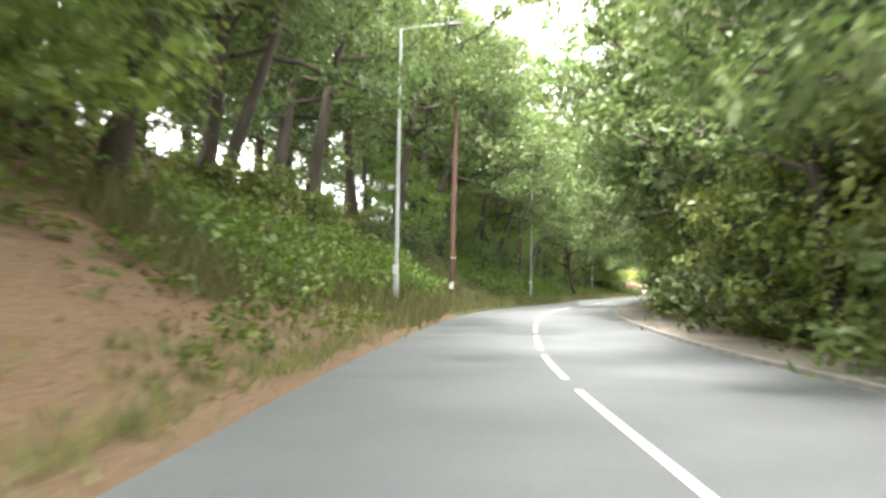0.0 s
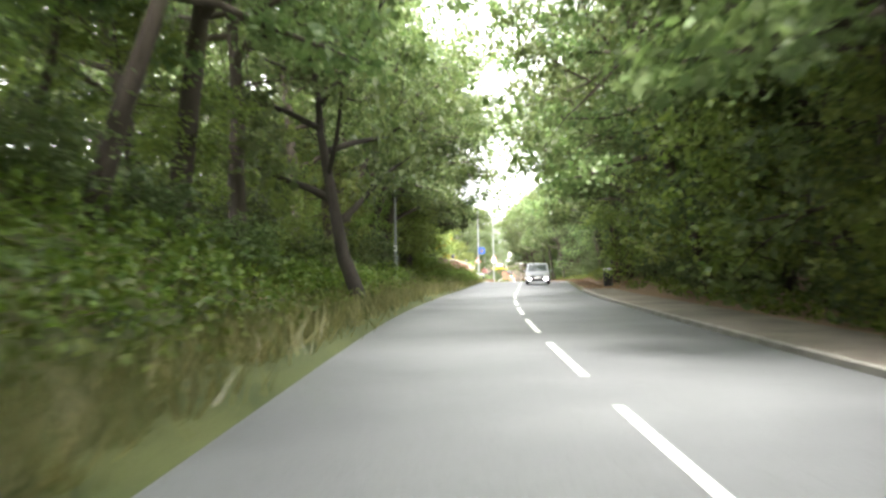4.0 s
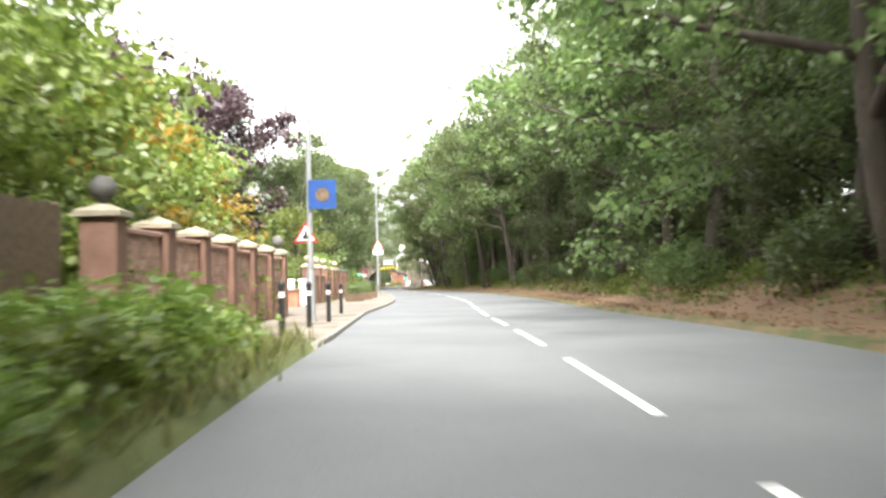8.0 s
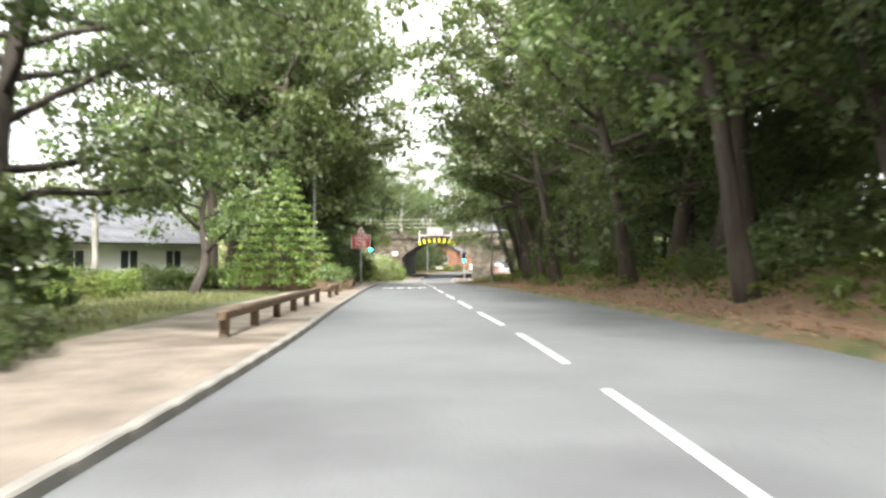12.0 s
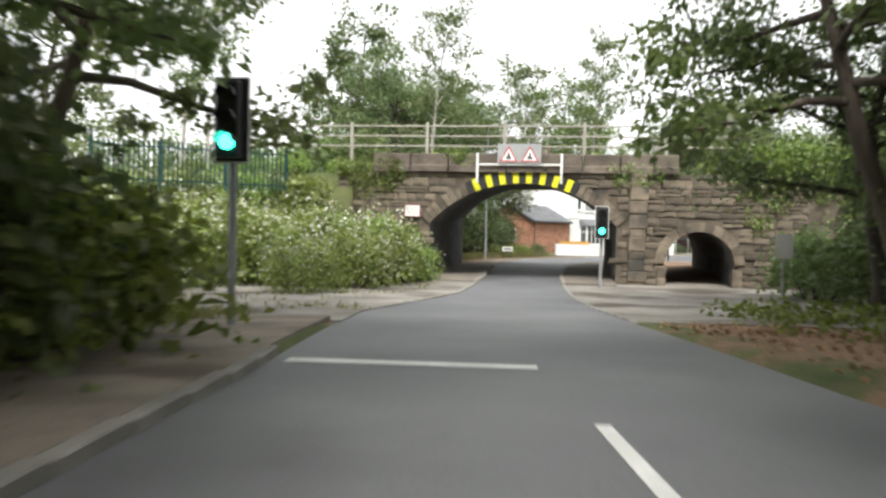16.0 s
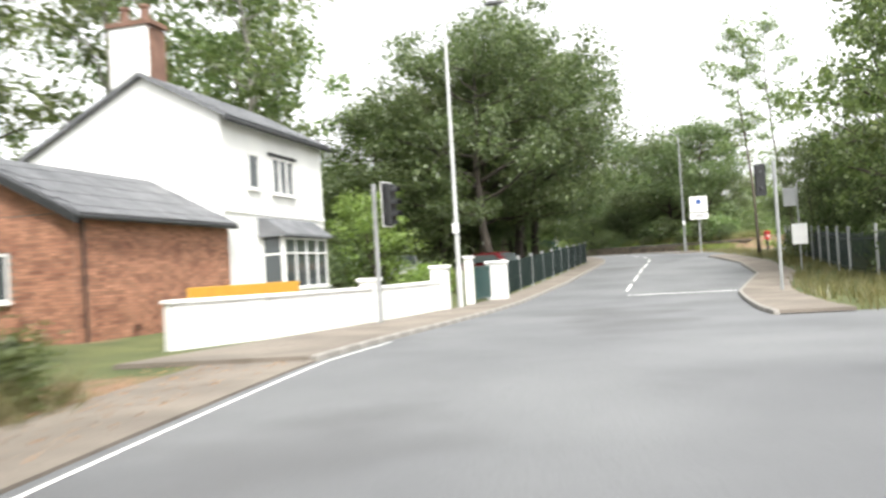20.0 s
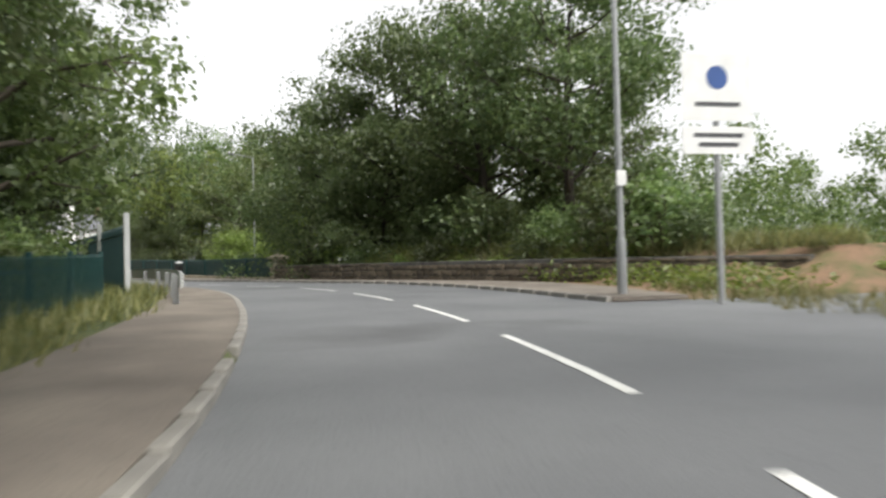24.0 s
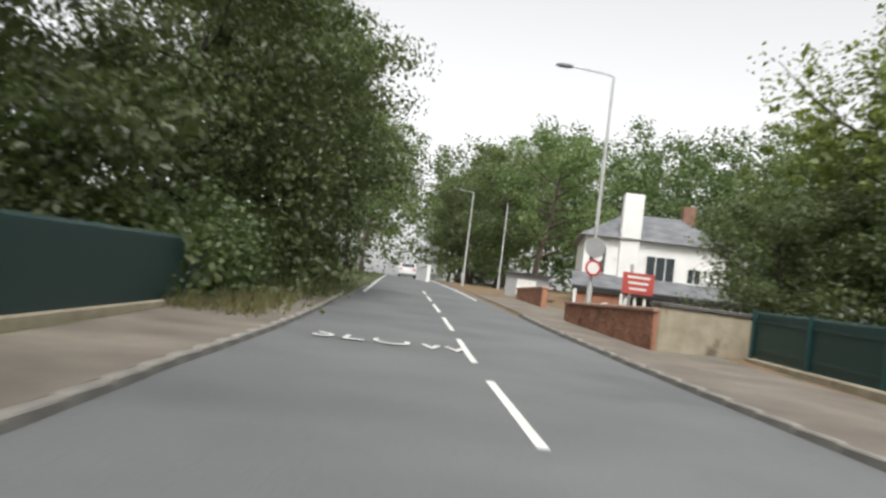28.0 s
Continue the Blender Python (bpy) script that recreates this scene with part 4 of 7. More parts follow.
for kind, s, lat, sc, turn in (("shade", 126.5, -6.4, 1.1, 30), ("canopy", 128, -7.6, 0.95, 80), ("canopy", 118, 8.8, 1.0, 10), ("canopy", 121, -7.2, 1.0, 200), ("shade", 200.5, -7.0, 0.85, 60), ("canopy", 230, -6.8, 1.0, 10), ("canopy", 241, -6.6, 0.9, 90), ("edge", 121.5, -6.8, 0.85, 0), ("edge", 125, -7.2, 0.95, 90), ("edge", 117.5, -6.6, 0.85, 30), ("canopy", 97, 8.6, 1.0, 30), ("canopy", 105, -6.8, 1.0, 160), ("canopy", 111, 9.0, 1.0, 75), ("canopy", 123, 8.4, 1.0, 75), ("canopy", 125, -6.4, 1.05, 140), ("canopy", 127.5, 8.8, 1.0, 20), ("overhang", 252.5, 7.8, 0.95, 180), ("overhang", 250, -8.2, 0.9, 0)):
    tree(kind, s, lat, sc, turn)
tree("edge", 9.0, -6.2, 0.85, 0)
tree("edge", 13.0, -7.4, 0.85, 0)
tree("edge", 6.2, -6.8, 0.9, 120)
for s, lat, sc in ((66, -10.5, 0.9), (71, -11.5, 1.0), (76, -10, 0.9), (82, -10.5, 0.9)):
    tree("dense", s, lat, sc)
for i in range(9):
    tree("edge", 44 + 8.5 * i, -7.2 - 0.4 * (i % 3), 0.62 + 0.08 * ((i * 5) % 3), 50 * i)
# gardens
for kind, s, lat, sc in (("garden", 146, -8, 1.2), ("turning", 150, -8.2, 1.15), ("turning", 164.5, -10.4, 1.25), ("garden", 160, -11, 1.3), ("dense_light", 136, -15, 1.3), ("dense_light", 141, -13.5, 1.2), ("dense_light", 148, -15, 1.3), ("dense_light", 155, -16, 1.25), ("garden", 154, -9, 1.1), ("garden", 143.5, -7.2, 1.0), ("copper", 163, -14, 1.0), ("copper", 178, -15.5, 1.2), ("copper", 186, -13.5, 1.25), ("dense_light", 183.5, -8.6, 0.72),
                         ("birch", 191, -8.6, 0.9), ("dense", 193, -10.0, 1.0), ("wood_b", 190, -15, 1.05), ("small_dark", 218.6, -8.5, 1.35), ("birch", 222, -13.5, 1.05), ("wood_b", 226, -9.5, 1.15), ("wood_a", 229, -9.2, 1.15),
                         ("dense", 239.5, -7.6, 0.95), ("wood_b", 244, -11, 0.95), ("wood_b", 234, -8.2, 1.15)):
    tree(kind, s, lat, sc, sx=0.88 if kind == "shade" else 1.0)
for s, lat, sc in ((224, -7.6, 1.05), (228, -8.0, 1.1), (236.5, -7.4, 1.05)):
    tree("arch", s, lat, sc, 0)
wood_belt("back", 142, 230, -40, -33, 6.5, 14)
# past the railway
# dense at 332, 338 and 345 added to block light behind the shade crowns
# shade tree at 281 is added to darken the hedge below it
for kind, s, lat, sc in (("dense", 9.5, -9.2, 1.05), ("dense", 17, -11.5, 1.1), ("dense", 25, -13, 0.9), ("dense", 33, -13.5, 0.9), ("dense", 42, -13, 0.95), ("dense", 51, -13, 0.9), ("dense", 60, -13, 0.9), ("overhang", 12, -8.4, 1.0), ("dense", 250, 11.0, 0.9), ("dense", 254.5, 12.5, 0.9), ("dense", 393, -9.8, 0.9), ("shade", 383.4, -8.2, 1.15), ("shade", 379.4, -7.4, 1.2), ("dense", 378, -11, 1.0), ("shade", 122.5, -8.0, 1.05), ("shade", 129.5, -7.4, 0.95), ("dense", 386, -11.8, 1.4), ("dense", 395, -12.4, 1.35), ("back", 381, 17, 0.8), ("back", 386, 16.5, 0.8), ("shade", 256.5, 8.8, 0.9), ("dense", 126.5, -9.0, 0.9), ("dense", 128, -12, 1.1), ("dense_light", 121, -11.5, 1.2), ("dense_light", 116, -11, 1.2), ("dense", 134, -11, 1.0), ("wood_b", 118.5, -7.4, 1.1), ("dense", 338, -10.8, 1.1), ("dense", 345, -10.2, 1.1), ("dense", 332, -13, 1.0), ("birch", 322, -15, 1.3), ("birch", 316, -17, 1.35), ("shade", 281.0, -9.6, 0.95), ("dense", 284.5, -9.0, 0.9), ("dense", 289, -9.4, 1.0), ("dense", 295.4, -9.4, 0.92), ("wood_b", 285, -13, 1.0), ("back", 292, -17, 0.9), ("birch", 308, -24, 1.15), ("birch", 314, -22, 1.25), ("birch", 320, -20, 1.25), ("birch", 326, -17, 1.15), ("wood_a", 318, -27, 1.1),
                         ("shade", 334, -6.6, 1.25), ("shade", 341, -6.4, 1.4), ("shade", 347.5, -7.0, 1.2), ("shade", 337.6, -8.0, 1.2), ("shade", 344.4, -5.9, 1.25), ("shade", 350.5, -6.4, 1.15), ("dense", 349, -8.0, 0.95), ("dense_light", 327, -11, 0.6), ("wood_c", 338, -13, 1.0), ("wood_b", 345, -13, 0.9), ("wood_a", 330, -19, 1.1), ("wood_c", 356, -11, 0.95), ("wood_a", 363, -10.5, 0.95), ("wood_c", 369, -8.6, 1.05), ("dense", 375, -9.5, 1.1), ("wood_a", 381, -8.0, 1.0),
                         ("wood_c", 323, 14.0, 1.0), ("wood_c", 331, 15.0, 0.75), ("dense", 329, 12.8, 0.5), ("dense", 334, 12.8, 0.52), ("dense", 339, 13.4, 0.5), ("wood_c", 318, 16, 0.95), ("pine", 342.2, 8.5, 0.95), ("pine", 343.6, 10.7, 0.95), ("dense", 338, 11.2, 0.6), ("dense", 333, 12.2, 0.62),
                         ("dense", 376, 12.6, 1.1), ("dense", 371, 13.4, 1.2), ("dense", 380.5, 11.6, 1.15), ("dense", 384.5, 10.7, 1.12), ("dense", 380.5, 9.8, 0.7), ("dense", 391.5, 11.4, 1.05), ("wood_c", 380, 19, 1.05), ("dense", 374, 17, 0.7), ("back", 388, 18, 0.8)):
    tree(kind, s, lat, sc, sx=0.88 if kind == "shade" else 1.0)


# ---------------------------------------------------------------- stones and bricks
def stone_variants(mat, n=6, seed=5):
    rng = np.random.default_rng(seed)
    got = []
    for _ in range(n):
        s = Solid()
        a = rng.uniform(-0.09, 0.07, 16)
        front = [(-0.46 + a[0], 0, -0.44 + a[1]), (0.46 + a[2], 0, -0.44 + a[3]), (0.46 + a[4], 0, 0.44 + a[5]), (-0.46 + a[6], 0, 0.44 + a[7])]
        mid = [(-0.5, 0.3, -0.5), (0.5, 0.3, -0.5), (0.5, 0.3, 0.5), (-0.5, 0.3, 0.5)]
        back = [(x, 1.0, z) for x, _, z in mid]
        bulge = (a[8] * 3, -0.12 + a[9], a[10] * 3)
        s.add(front + mid + back + [bulge], [(0, 1, 12), (1, 2, 12), (2, 3, 12), (3, 0, 12), *[(i, i + 4, (i + 1) % 4 + 4, (i + 1) % 4) for i in range(4)], *[(i + 4, i + 8, (i + 1) % 4 + 8, (i + 1) % 4 + 4) for i in range(4)], (8, 9, 10, 11)])
        got.append(s.mesh("stone", mat))
    return got


STONES, STONES_DARK, STONES_PALE = stone_variants(STONE), stone_variants(STONE_DARK, seed=6), stone_variants(STONE_PALE, seed=7)


def stone_face(parent, m, w, h, kinds, seed, course=(0.26, 0.4), length=(0.4, 0.9), skip=None, proud=0.06, joint=0.03, name="stone"):
    """Rough courses of single stones on a wall's face: x 0..w, z 0..h, proud to -y."""
    rnd = random.Random(seed)
    z = 0.02
    while z < h - 0.1:
        ch = min(rnd.uniform(*course), h - z)
        x = -rnd.uniform(0, 0.3)
        while x < w:
            ln = rnd.uniform(*length)
            x0, x1 = max(x, 0), min(x + ln, w)
            if x1 - x0 > 0.12 and not (skip and skip((x0 + x1) / 2, z + ch / 2, x1 - x0, ch)):
                p = proud * rnd.uniform(0.4, 1.3)
                cut = rnd.uniform(0.4, 0.6) if ch > 0.26 and rnd.random() < 0.3 else 1.0
                for lo, hi in ((0.0, cut), (cut, 1.0)):
                    if hi > lo:
                        turn = Matrix.Rotation(radians(rnd.uniform(-2.5, 2.5)), 4, "Y")
                        part(name, rnd.choice(kinds), None, parent, at=m @ Matrix.Translation(((x0 + x1) / 2, -p * rnd.uniform(0.7, 1.2), z + ch * (lo + hi) / 2)) @ turn @ Matrix.Diagonal((x1 - x0 - joint, 0.1, ch * (hi - lo) - joint, 1)))
            x += ln
        z += ch


def brick_face(w, h, holes=(), bl=0.225, bh=0.075, proud=0.012, seed=1):
    """Bricks in stretcher bond as one joined mesh: x 0..w, z 0..h, proud to -y."""
    rnd = random.Random(seed)
    s = Solid()
    for r in range(int(h / bh)):
        z0 = r * bh
        x = -bl / 2 if r % 2 else 0.0
        while x < w:
            x0, x1 = max(x, 0.0), min(x + bl, w)
            x += bl
            if x1 - x0 < 0.05 or any(a < (x0 + x1) / 2 < b and c < z0 + bh / 2 < d for a, b, c, d in holes):
                continue
            p = proud * rnd.uniform(0.5, 1.2)
            s.box(x0 + 0.005, -p, z0 + 0.005, x1 - 0.005, 0.0, z0 + bh - 0.005)
    return s


BRICKWORK = {}
for key, lo, hi in (("red", (0.24, 0.11, 0.07), (0.43, 0.22, 0.14)), ("pink", (0.3, 0.18, 0.14), (0.45, 0.3, 0.23)), ("brown", (0.13, 0.075, 0.055), (0.24, 0.14, 0.1))):
    BRICKWORK[key] = material("bricks_" + key, lo, hi, scale=2.0, fine=40, rough=0.92, bump=0.3, by_piece=0.28, spot=tuple(v * 0.5 for v in lo), spot_at=0.64, spot_scale=0.8)


# ---------------------------------------------------------------- railway bridge
BR = stand(268.1, 0.0, up=0.0)
ARCH = dict(c=0.2, half=3.55, spring=2.15, rise=1.6)


def arch_top(x, c=ARCH["c"], half=ARCH["half"], spring=ARCH["spring"], rise=ARCH["rise"]):
    r = (half * half + rise * rise) / (2 * rise)
    if abs(x - c) >= half:
        return -1.0
    return spring + math.sqrt(r * r - (x - c) ** 2) - (r - rise)


def side_top(x):
    return arch_top(x, 6.75, 1.25, 0.85, 1.2)


def railway_bridge():
    t = thing("railway_bridge", BR, "weathered sandstone railway arch bridge over the narrowed road", "bridge")
    x0, x1, depth, top, climb = -7.0, 14.0, 10.2, 4.15, 0.42  # the barrel climbs with the road
    xs = sorted(set([x0, x1] + [round(ARCH["c"] - ARCH["half"] + i * ARCH["half"] / 12, 4) for i in range(25)] + [round(5.5 + i * 2.5 / 12, 4) for i in range(13)]))
    body, barrel = Solid(), Solid()

    def opening(x):
        return max(arch_top(x), side_top(x), -0.6)

    for a, b in zip(xs, xs[1:]):
        mid = (a + b) / 2
        if opening(mid) < 0:
            za = zb = -0.6
        else:
            fn = arch_top if arch_top(mid) > 0 else side_top
            sp = 2.15 if fn is arch_top else 0.85
            za, zb = max(fn(a), sp), max(fn(b), sp)
        body.add([(a, 0, za), (b, 0, zb), (b, 0, top), (a, 0, top), (a, depth, za + climb * (za > 0)), (b, depth, zb + climb * (zb > 0)), (b, depth, top), (a, depth, top)],
                 [(0, 1, 2, 3), (7, 6, 5, 4), (3, 2, 6, 7)])
        if za > 0:
            barrel.add([(a, 0, za), (b, 0, zb), (b, depth, zb + climb), (a, depth, za + climb)], [(3, 2, 1, 0)])
    for x, z, turn in ((-3.35, 2.15, 1), (3.75, 2.15, -1), (5.5, 0.85, 1), (8.0, 0.85, -1)):
        v = [(x, 0, -0.6), (x, depth, -0.6), (x, depth, z + climb), (x, 0, z)]
        barrel.add(v, [(0, 1, 2, 3) if turn > 0 else (3, 2, 1, 0)])
    body.add([(x0, 0, -0.6), (x0, depth, -0.6), (x0, depth, top), (x0, 0, top), (x1, 0, -0.6), (x1, depth, -0.6), (x1, depth, top), (x1, 0, top)], [(3, 2, 1, 0), (4, 5, 6, 7)])
    bm = bmesh.new()
    bm.from_mesh(body.mesh("masonry", STONE))
    bmesh.ops.remove_doubles(bm, verts=bm.verts, dist=0.001)
    solid_wall = bpy.data.meshes.new("masonry")
    bm.to_mesh(solid_wall)
    bm.free()
    solid_wall.materials.append(STONE)
    part("masonry", solid_wall, None, t)
    # the lining has a darker, greyer stone colour than the face
    part("barrel", barrel, STONE_DARK, t, "dark grey stone lining of the arch")

    def skip(x, z, w, h):
        x += x0
        for c, half, spring, rise, ring in ((0.2, 3.55, 2.15, 1.6, 0.5), (6.75, 1.25, 0.85, 1.2, 0.38)):
            r = (half * half + rise * rise) / (2 * rise)
            zc = spring + rise - r
            if abs(x - c) < half + 0.1 and z < spring:
                return True
            if z >= spring - 0.2 and math.hypot(x - c, z - zc) < r + ring + 0.08 and abs(x - c) < half + ring:
                return True
        return False

    stone_face(t, Matrix.Translation((x0, 0, 0)), 17.6, top, STONES, 3, (0.22, 0.4), (0.26, 0.95), skip, 0.07, 0.03)
    # the ring of the arch, with painted stones at its crown
    for c, half, spring, rise, n, ring in ((0.2, 3.55, 2.15, 1.6, 33, 0.47), (6.75, 1.25, 0.85, 1.2, 13, 0.36)):
        r = (half * half + rise * rise) / (2 * rise)
        zc = spring + rise - r
        big = half > 2
        a0 = math.atan2(spring - zc, half)
        for i in range(n):
            u0, u1 = a0 + (math.pi - 2 * a0) * i / n + 0.0035, a0 + (math.pi - 2 * a0) * (i + 1) / n - 0.0035
            o = [(c + r * math.cos(u0), zc + r * math.sin(u0)), (c + (r + ring) * math.cos(u0), zc + (r + ring) * math.sin(u0)), (c + (r + ring) * math.cos(u1), zc + (r + ring) * math.sin(u1)), (c + r * math.cos(u1), zc + r * math.sin(u1))]
            mat, lab = (STONE, "")
            if big and abs(i - 16) <= 8:
                mat, lab = ((YELLOW_PAINT, "bright yellow painted arch stone") if (i - 16) % 2 else (DARK_METAL, "black painted arch stone"))
            part("arch_stone", Solid().prism(o, -0.09 if big else -0.12, 0.3), mat, t, lab)
    # jamb stones of the small tunnel
    for x in (5.22, 7.94):
        for i in range(2):
            part("jamb_stone", Solid().block(x, -0.1, 0.35 * i, x + 0.34, 0.2, 0.34 + 0.35 * i, 0.03), STONE, t)
    # coping of the parapet
    x = -5.6
    rnd = random.Random(2)
    while x < 5.9:
        ln = min(rnd.uniform(1.1, 1.5), 5.95 - x)
        part("coping_stone", Solid().block(x + 0.01, -0.22, 4.15, x + ln - 0.01, 0.5, 4.42, 0.05), STONE_BROWN, t)
        part("parapet_stone", Solid().block(x + 0.015, -0.12, 4.42, x + ln - 0.015, 0.45, 4.85, 0.04), STONE_BROWN, t)
        x += ln
    z = -0.3
    while z < 4.1:
        hh = min(rnd.uniform(0.3, 0.55), 4.15 - z)
        part("quoin_stone", Solid().block(4.25 - rnd.uniform(0, 0.12), -0.2 - rnd.uniform(0, 0.06), z + 0.012, 4.75 + rnd.uniform(0, 0.12), 0.05, z + hh - 0.012, 0.04), STONE, t)
        z += hh
    part("far_parapet", Solid().block(-5.6, 9.8, 4.15, 5.9, 10.3, 4.85, 0.05), STONE_BROWN, t)
    pl = part("plate", Solid().block(-4.3, -0.16, 2.4, -3.7, -0.12, 2.85, 0.01), SIGN_RED, t, "white plate with red border on the wall")
    part("field", Solid().box(-4.28, -0.166, 2.42, -3.72, -0.161, 2.83), WHITE_PAINT, pl, "white field")
    for i in range(4):
        part("bar", Solid().box(-4.23, -0.17, 2.5 + 0.08 * i, -3.8 - 0.04 * (i % 2), -0.1665, 2.525 + 0.08 * i), GREY_STEEL, pl, "grey bar of unreadable writing")


railway_bridge()


def tri_sign(parent, m, size, ring=RED_PAINT, name="warning_triangle"):
    """A warning triangle: red rim, white field, black mark."""
    h = size * 0.866

    def shape(k, y0, y1):
        return Solid().prism([(-size / 2 * k, h * 0.333 * (1 - k)), (size / 2 * k, h * 0.333 * (1 - k)), (0, h * 0.333 * (1 - k) + h * k)], y0, y1)

    a = part(name, shape(1.0, -0.012, 0.0), ring, parent, at=m)
    part("field", shape(0.74, -0.017, -0.0125), WHITE_PAINT, a, "white field")
    part("symbol", Solid().prism([(-0.13 * size, h * 0.16), (0.13 * size, h * 0.16), (0.13 * size, h * 0.3), (0.05 * size, h * 0.36), (0.05 * size, h * 0.56), (-0.05 * size, h * 0.56), (-0.05 * size, h * 0.36), (-0.13 * size, h * 0.3)], -0.021, -0.0175), DARK_METAL, a, "black symbol")
    return a


def gantry():
    g = thing("bridge_sign_frame", BR @ Matrix.Translation((0.08, -0.32, 0)), "white steel frame with two warning triangles over the arch", "road sign")
    for x in (-1.58, 1.58):
        part("post", Solid().box(x - 0.04, -0.04, 3.72, x + 0.04, 0.04, 4.85), WHITE_PAINT, g)
        part("bracket", Solid().box(x - 0.03, 0.04, 4.3, x + 0.03, 0.22, 4.36), WHITE_PAINT, g)
    part("crossbar", Solid().box(-1.58, -0.03, 4.4, 1.58, 0.03, 4.46), WHITE_PAINT, g)
    part("backing_board", Solid().block(-0.82, -0.075, 4.47, 0.82, -0.045, 5.2, 0.01), GREY_STEEL, g)
    for x in (-0.4, 0.4):
        tri_sign(g, Matrix.Translation((x, -0.08, 4.52)), 0.7, SIGN_RED)


gantry()


def rail_fence():
    f = thing("railway_fence", BR @ Matrix.Translation((0, 1.1, 4.2)), "pale post and rail fence on top of the railway bridge", "fence")
    xs = [-13.0 + 3.1 * i for i in range(8)]
    for x in xs:
        part("post", Solid().block(x - 0.06, -0.06, 0, x + 0.06, 0.06, 2.0, 0.015), RAIL_PAINT, f)
    for z in (1.05, 1.45, 1.85):
        part("rail", Solid().tube([(xs[0], 0, z), (xs[-1], 0, z)], 0.035, 6), RAIL_PAINT, f)


rail_fence()


def embankment(x0, x1, front):
    s = Solid()
    n = 24
    rnd = random.Random(int(x0))
    prof = [(front, -0.4), (front * 0.5, 2.0), (0.9, 4.12), (4.7, 4.14), (8.4, 4.12), (11.5, 2.0), (15.0, -0.4)]
    v = [(x0 + (x1 - x0) * i / n, y + rnd.uniform(-0.3, 0.3) * (0 < j < 6), z + rnd.uniform(-0.12, 0.12) * (0 < j < 6)) for i in range(n + 1) for j, (y, z) in enumerate(prof)]
    k = len(prof)
    f = [(i * k + j, (i + 1) * k + j, (i + 1) * k + j + 1, i * k + j + 1) for i in range(n) for j in range(k - 1)]
    f += [tuple(range(k)), tuple(reversed(range(n * k, n * k + k)))]
    s.add(v, f)
    structure("embankment", s, GROUND, "grassy railway embankment behind the bridge", "embankment", at=BR, smooth=True)


embankment(-70, -6.4, -5.5)
embankment(13.4, 70, -5.5)
structure("embankment_top", Solid().box(-7, 0.5, 4.04, 14, 9.8, 4.17), GROUND, "grassy top of the railway bridge", "embankment", at=BR)


# ---------------------------------------------------------------- post-bridge walls and the white house
def window(parent, m, w, h, lights=2, sill=True, mat=WHITE_PAINT, transom=False):
    """A framed window in the x-z plane of m, its face to -y."""
    wd = part("window", Solid().box(0.03, -0.004, 0.03, w - 0.03, 0.02, h - 0.03), GLASS, parent, at=m)
    for x in [0.0] + [w * (i + 1) / lights - 0.025 for i in range(lights - 1)] + [w - 0.05]:
        part("frame_bar", Solid().box(x, -0.05, 0, x + 0.05, 0.0, h), mat, wd)
    for z in [0.0, h - 0.05] + ([h * 0.68] if transom else []):
        part("frame_bar", Solid().box(0, -0.045, z, w, 0.0, z + 0.05), mat, wd)
    if sill:
        part("sill", Solid().block(-0.06, -0.12, -0.07, w + 0.06, 0.0, -0.005, 0.01), mat, wd)
    return wd


def slates(parent, m, length, slope, rows, mat=SLATE, name="slate", cols=0):
    """A pitched roof face of lapped courses: x along the eave, y up the slope."""
    s = Solid()
    n = int(length / 0.5)
    for r in range(rows):
        y0 = slope * r / rows
        for i in range(n):
            x0 = length * (i + 0.5 * (r % 2)) / n
            x1 = min(x0 + length / n, length)
            s.box(x0 + 0.004, y0 - 0.02, 0.012 + 0.01 * (r % 2), x1 - 0.004, y0 + slope / rows + 0.03, 0.03 + 0.01 * (r % 2))
    part("slate_cover", s, mat, parent, at=m)["kind"] = "stuff"


def roof_face(parent, name, lo, hi, y0, y1, rows, over=0.3, mat=SLATE):
    """One slated slope from the eave lo up to the ridge hi, both (x, z), from y0 to y1."""
    slope, pitch = math.dist(lo, hi), math.atan2(hi[1] - lo[1], abs(hi[0] - lo[0]))
    side = 1 if lo[0] > hi[0] else -1
    roof = part(name, Solid().box(-0.2, -0.04, 0.0, y1 - y0 + 0.2, slope + over, 0.08), mat, parent)
    roof.matrix_basis = Matrix.Translation((lo[0] + side * over * math.cos(pitch), y0 if side > 0 else y1, lo[1] - over * math.sin(pitch) + 0.02)) @ Matrix.Rotation(radians(90 * side), 4, "Z") @ Matrix.Rotation(pitch, 4, "X")
    slates(roof, Matrix.Translation((-0.2, 0, 0.078)), y1 - y0 + 0.4, slope + over, rows, mat)


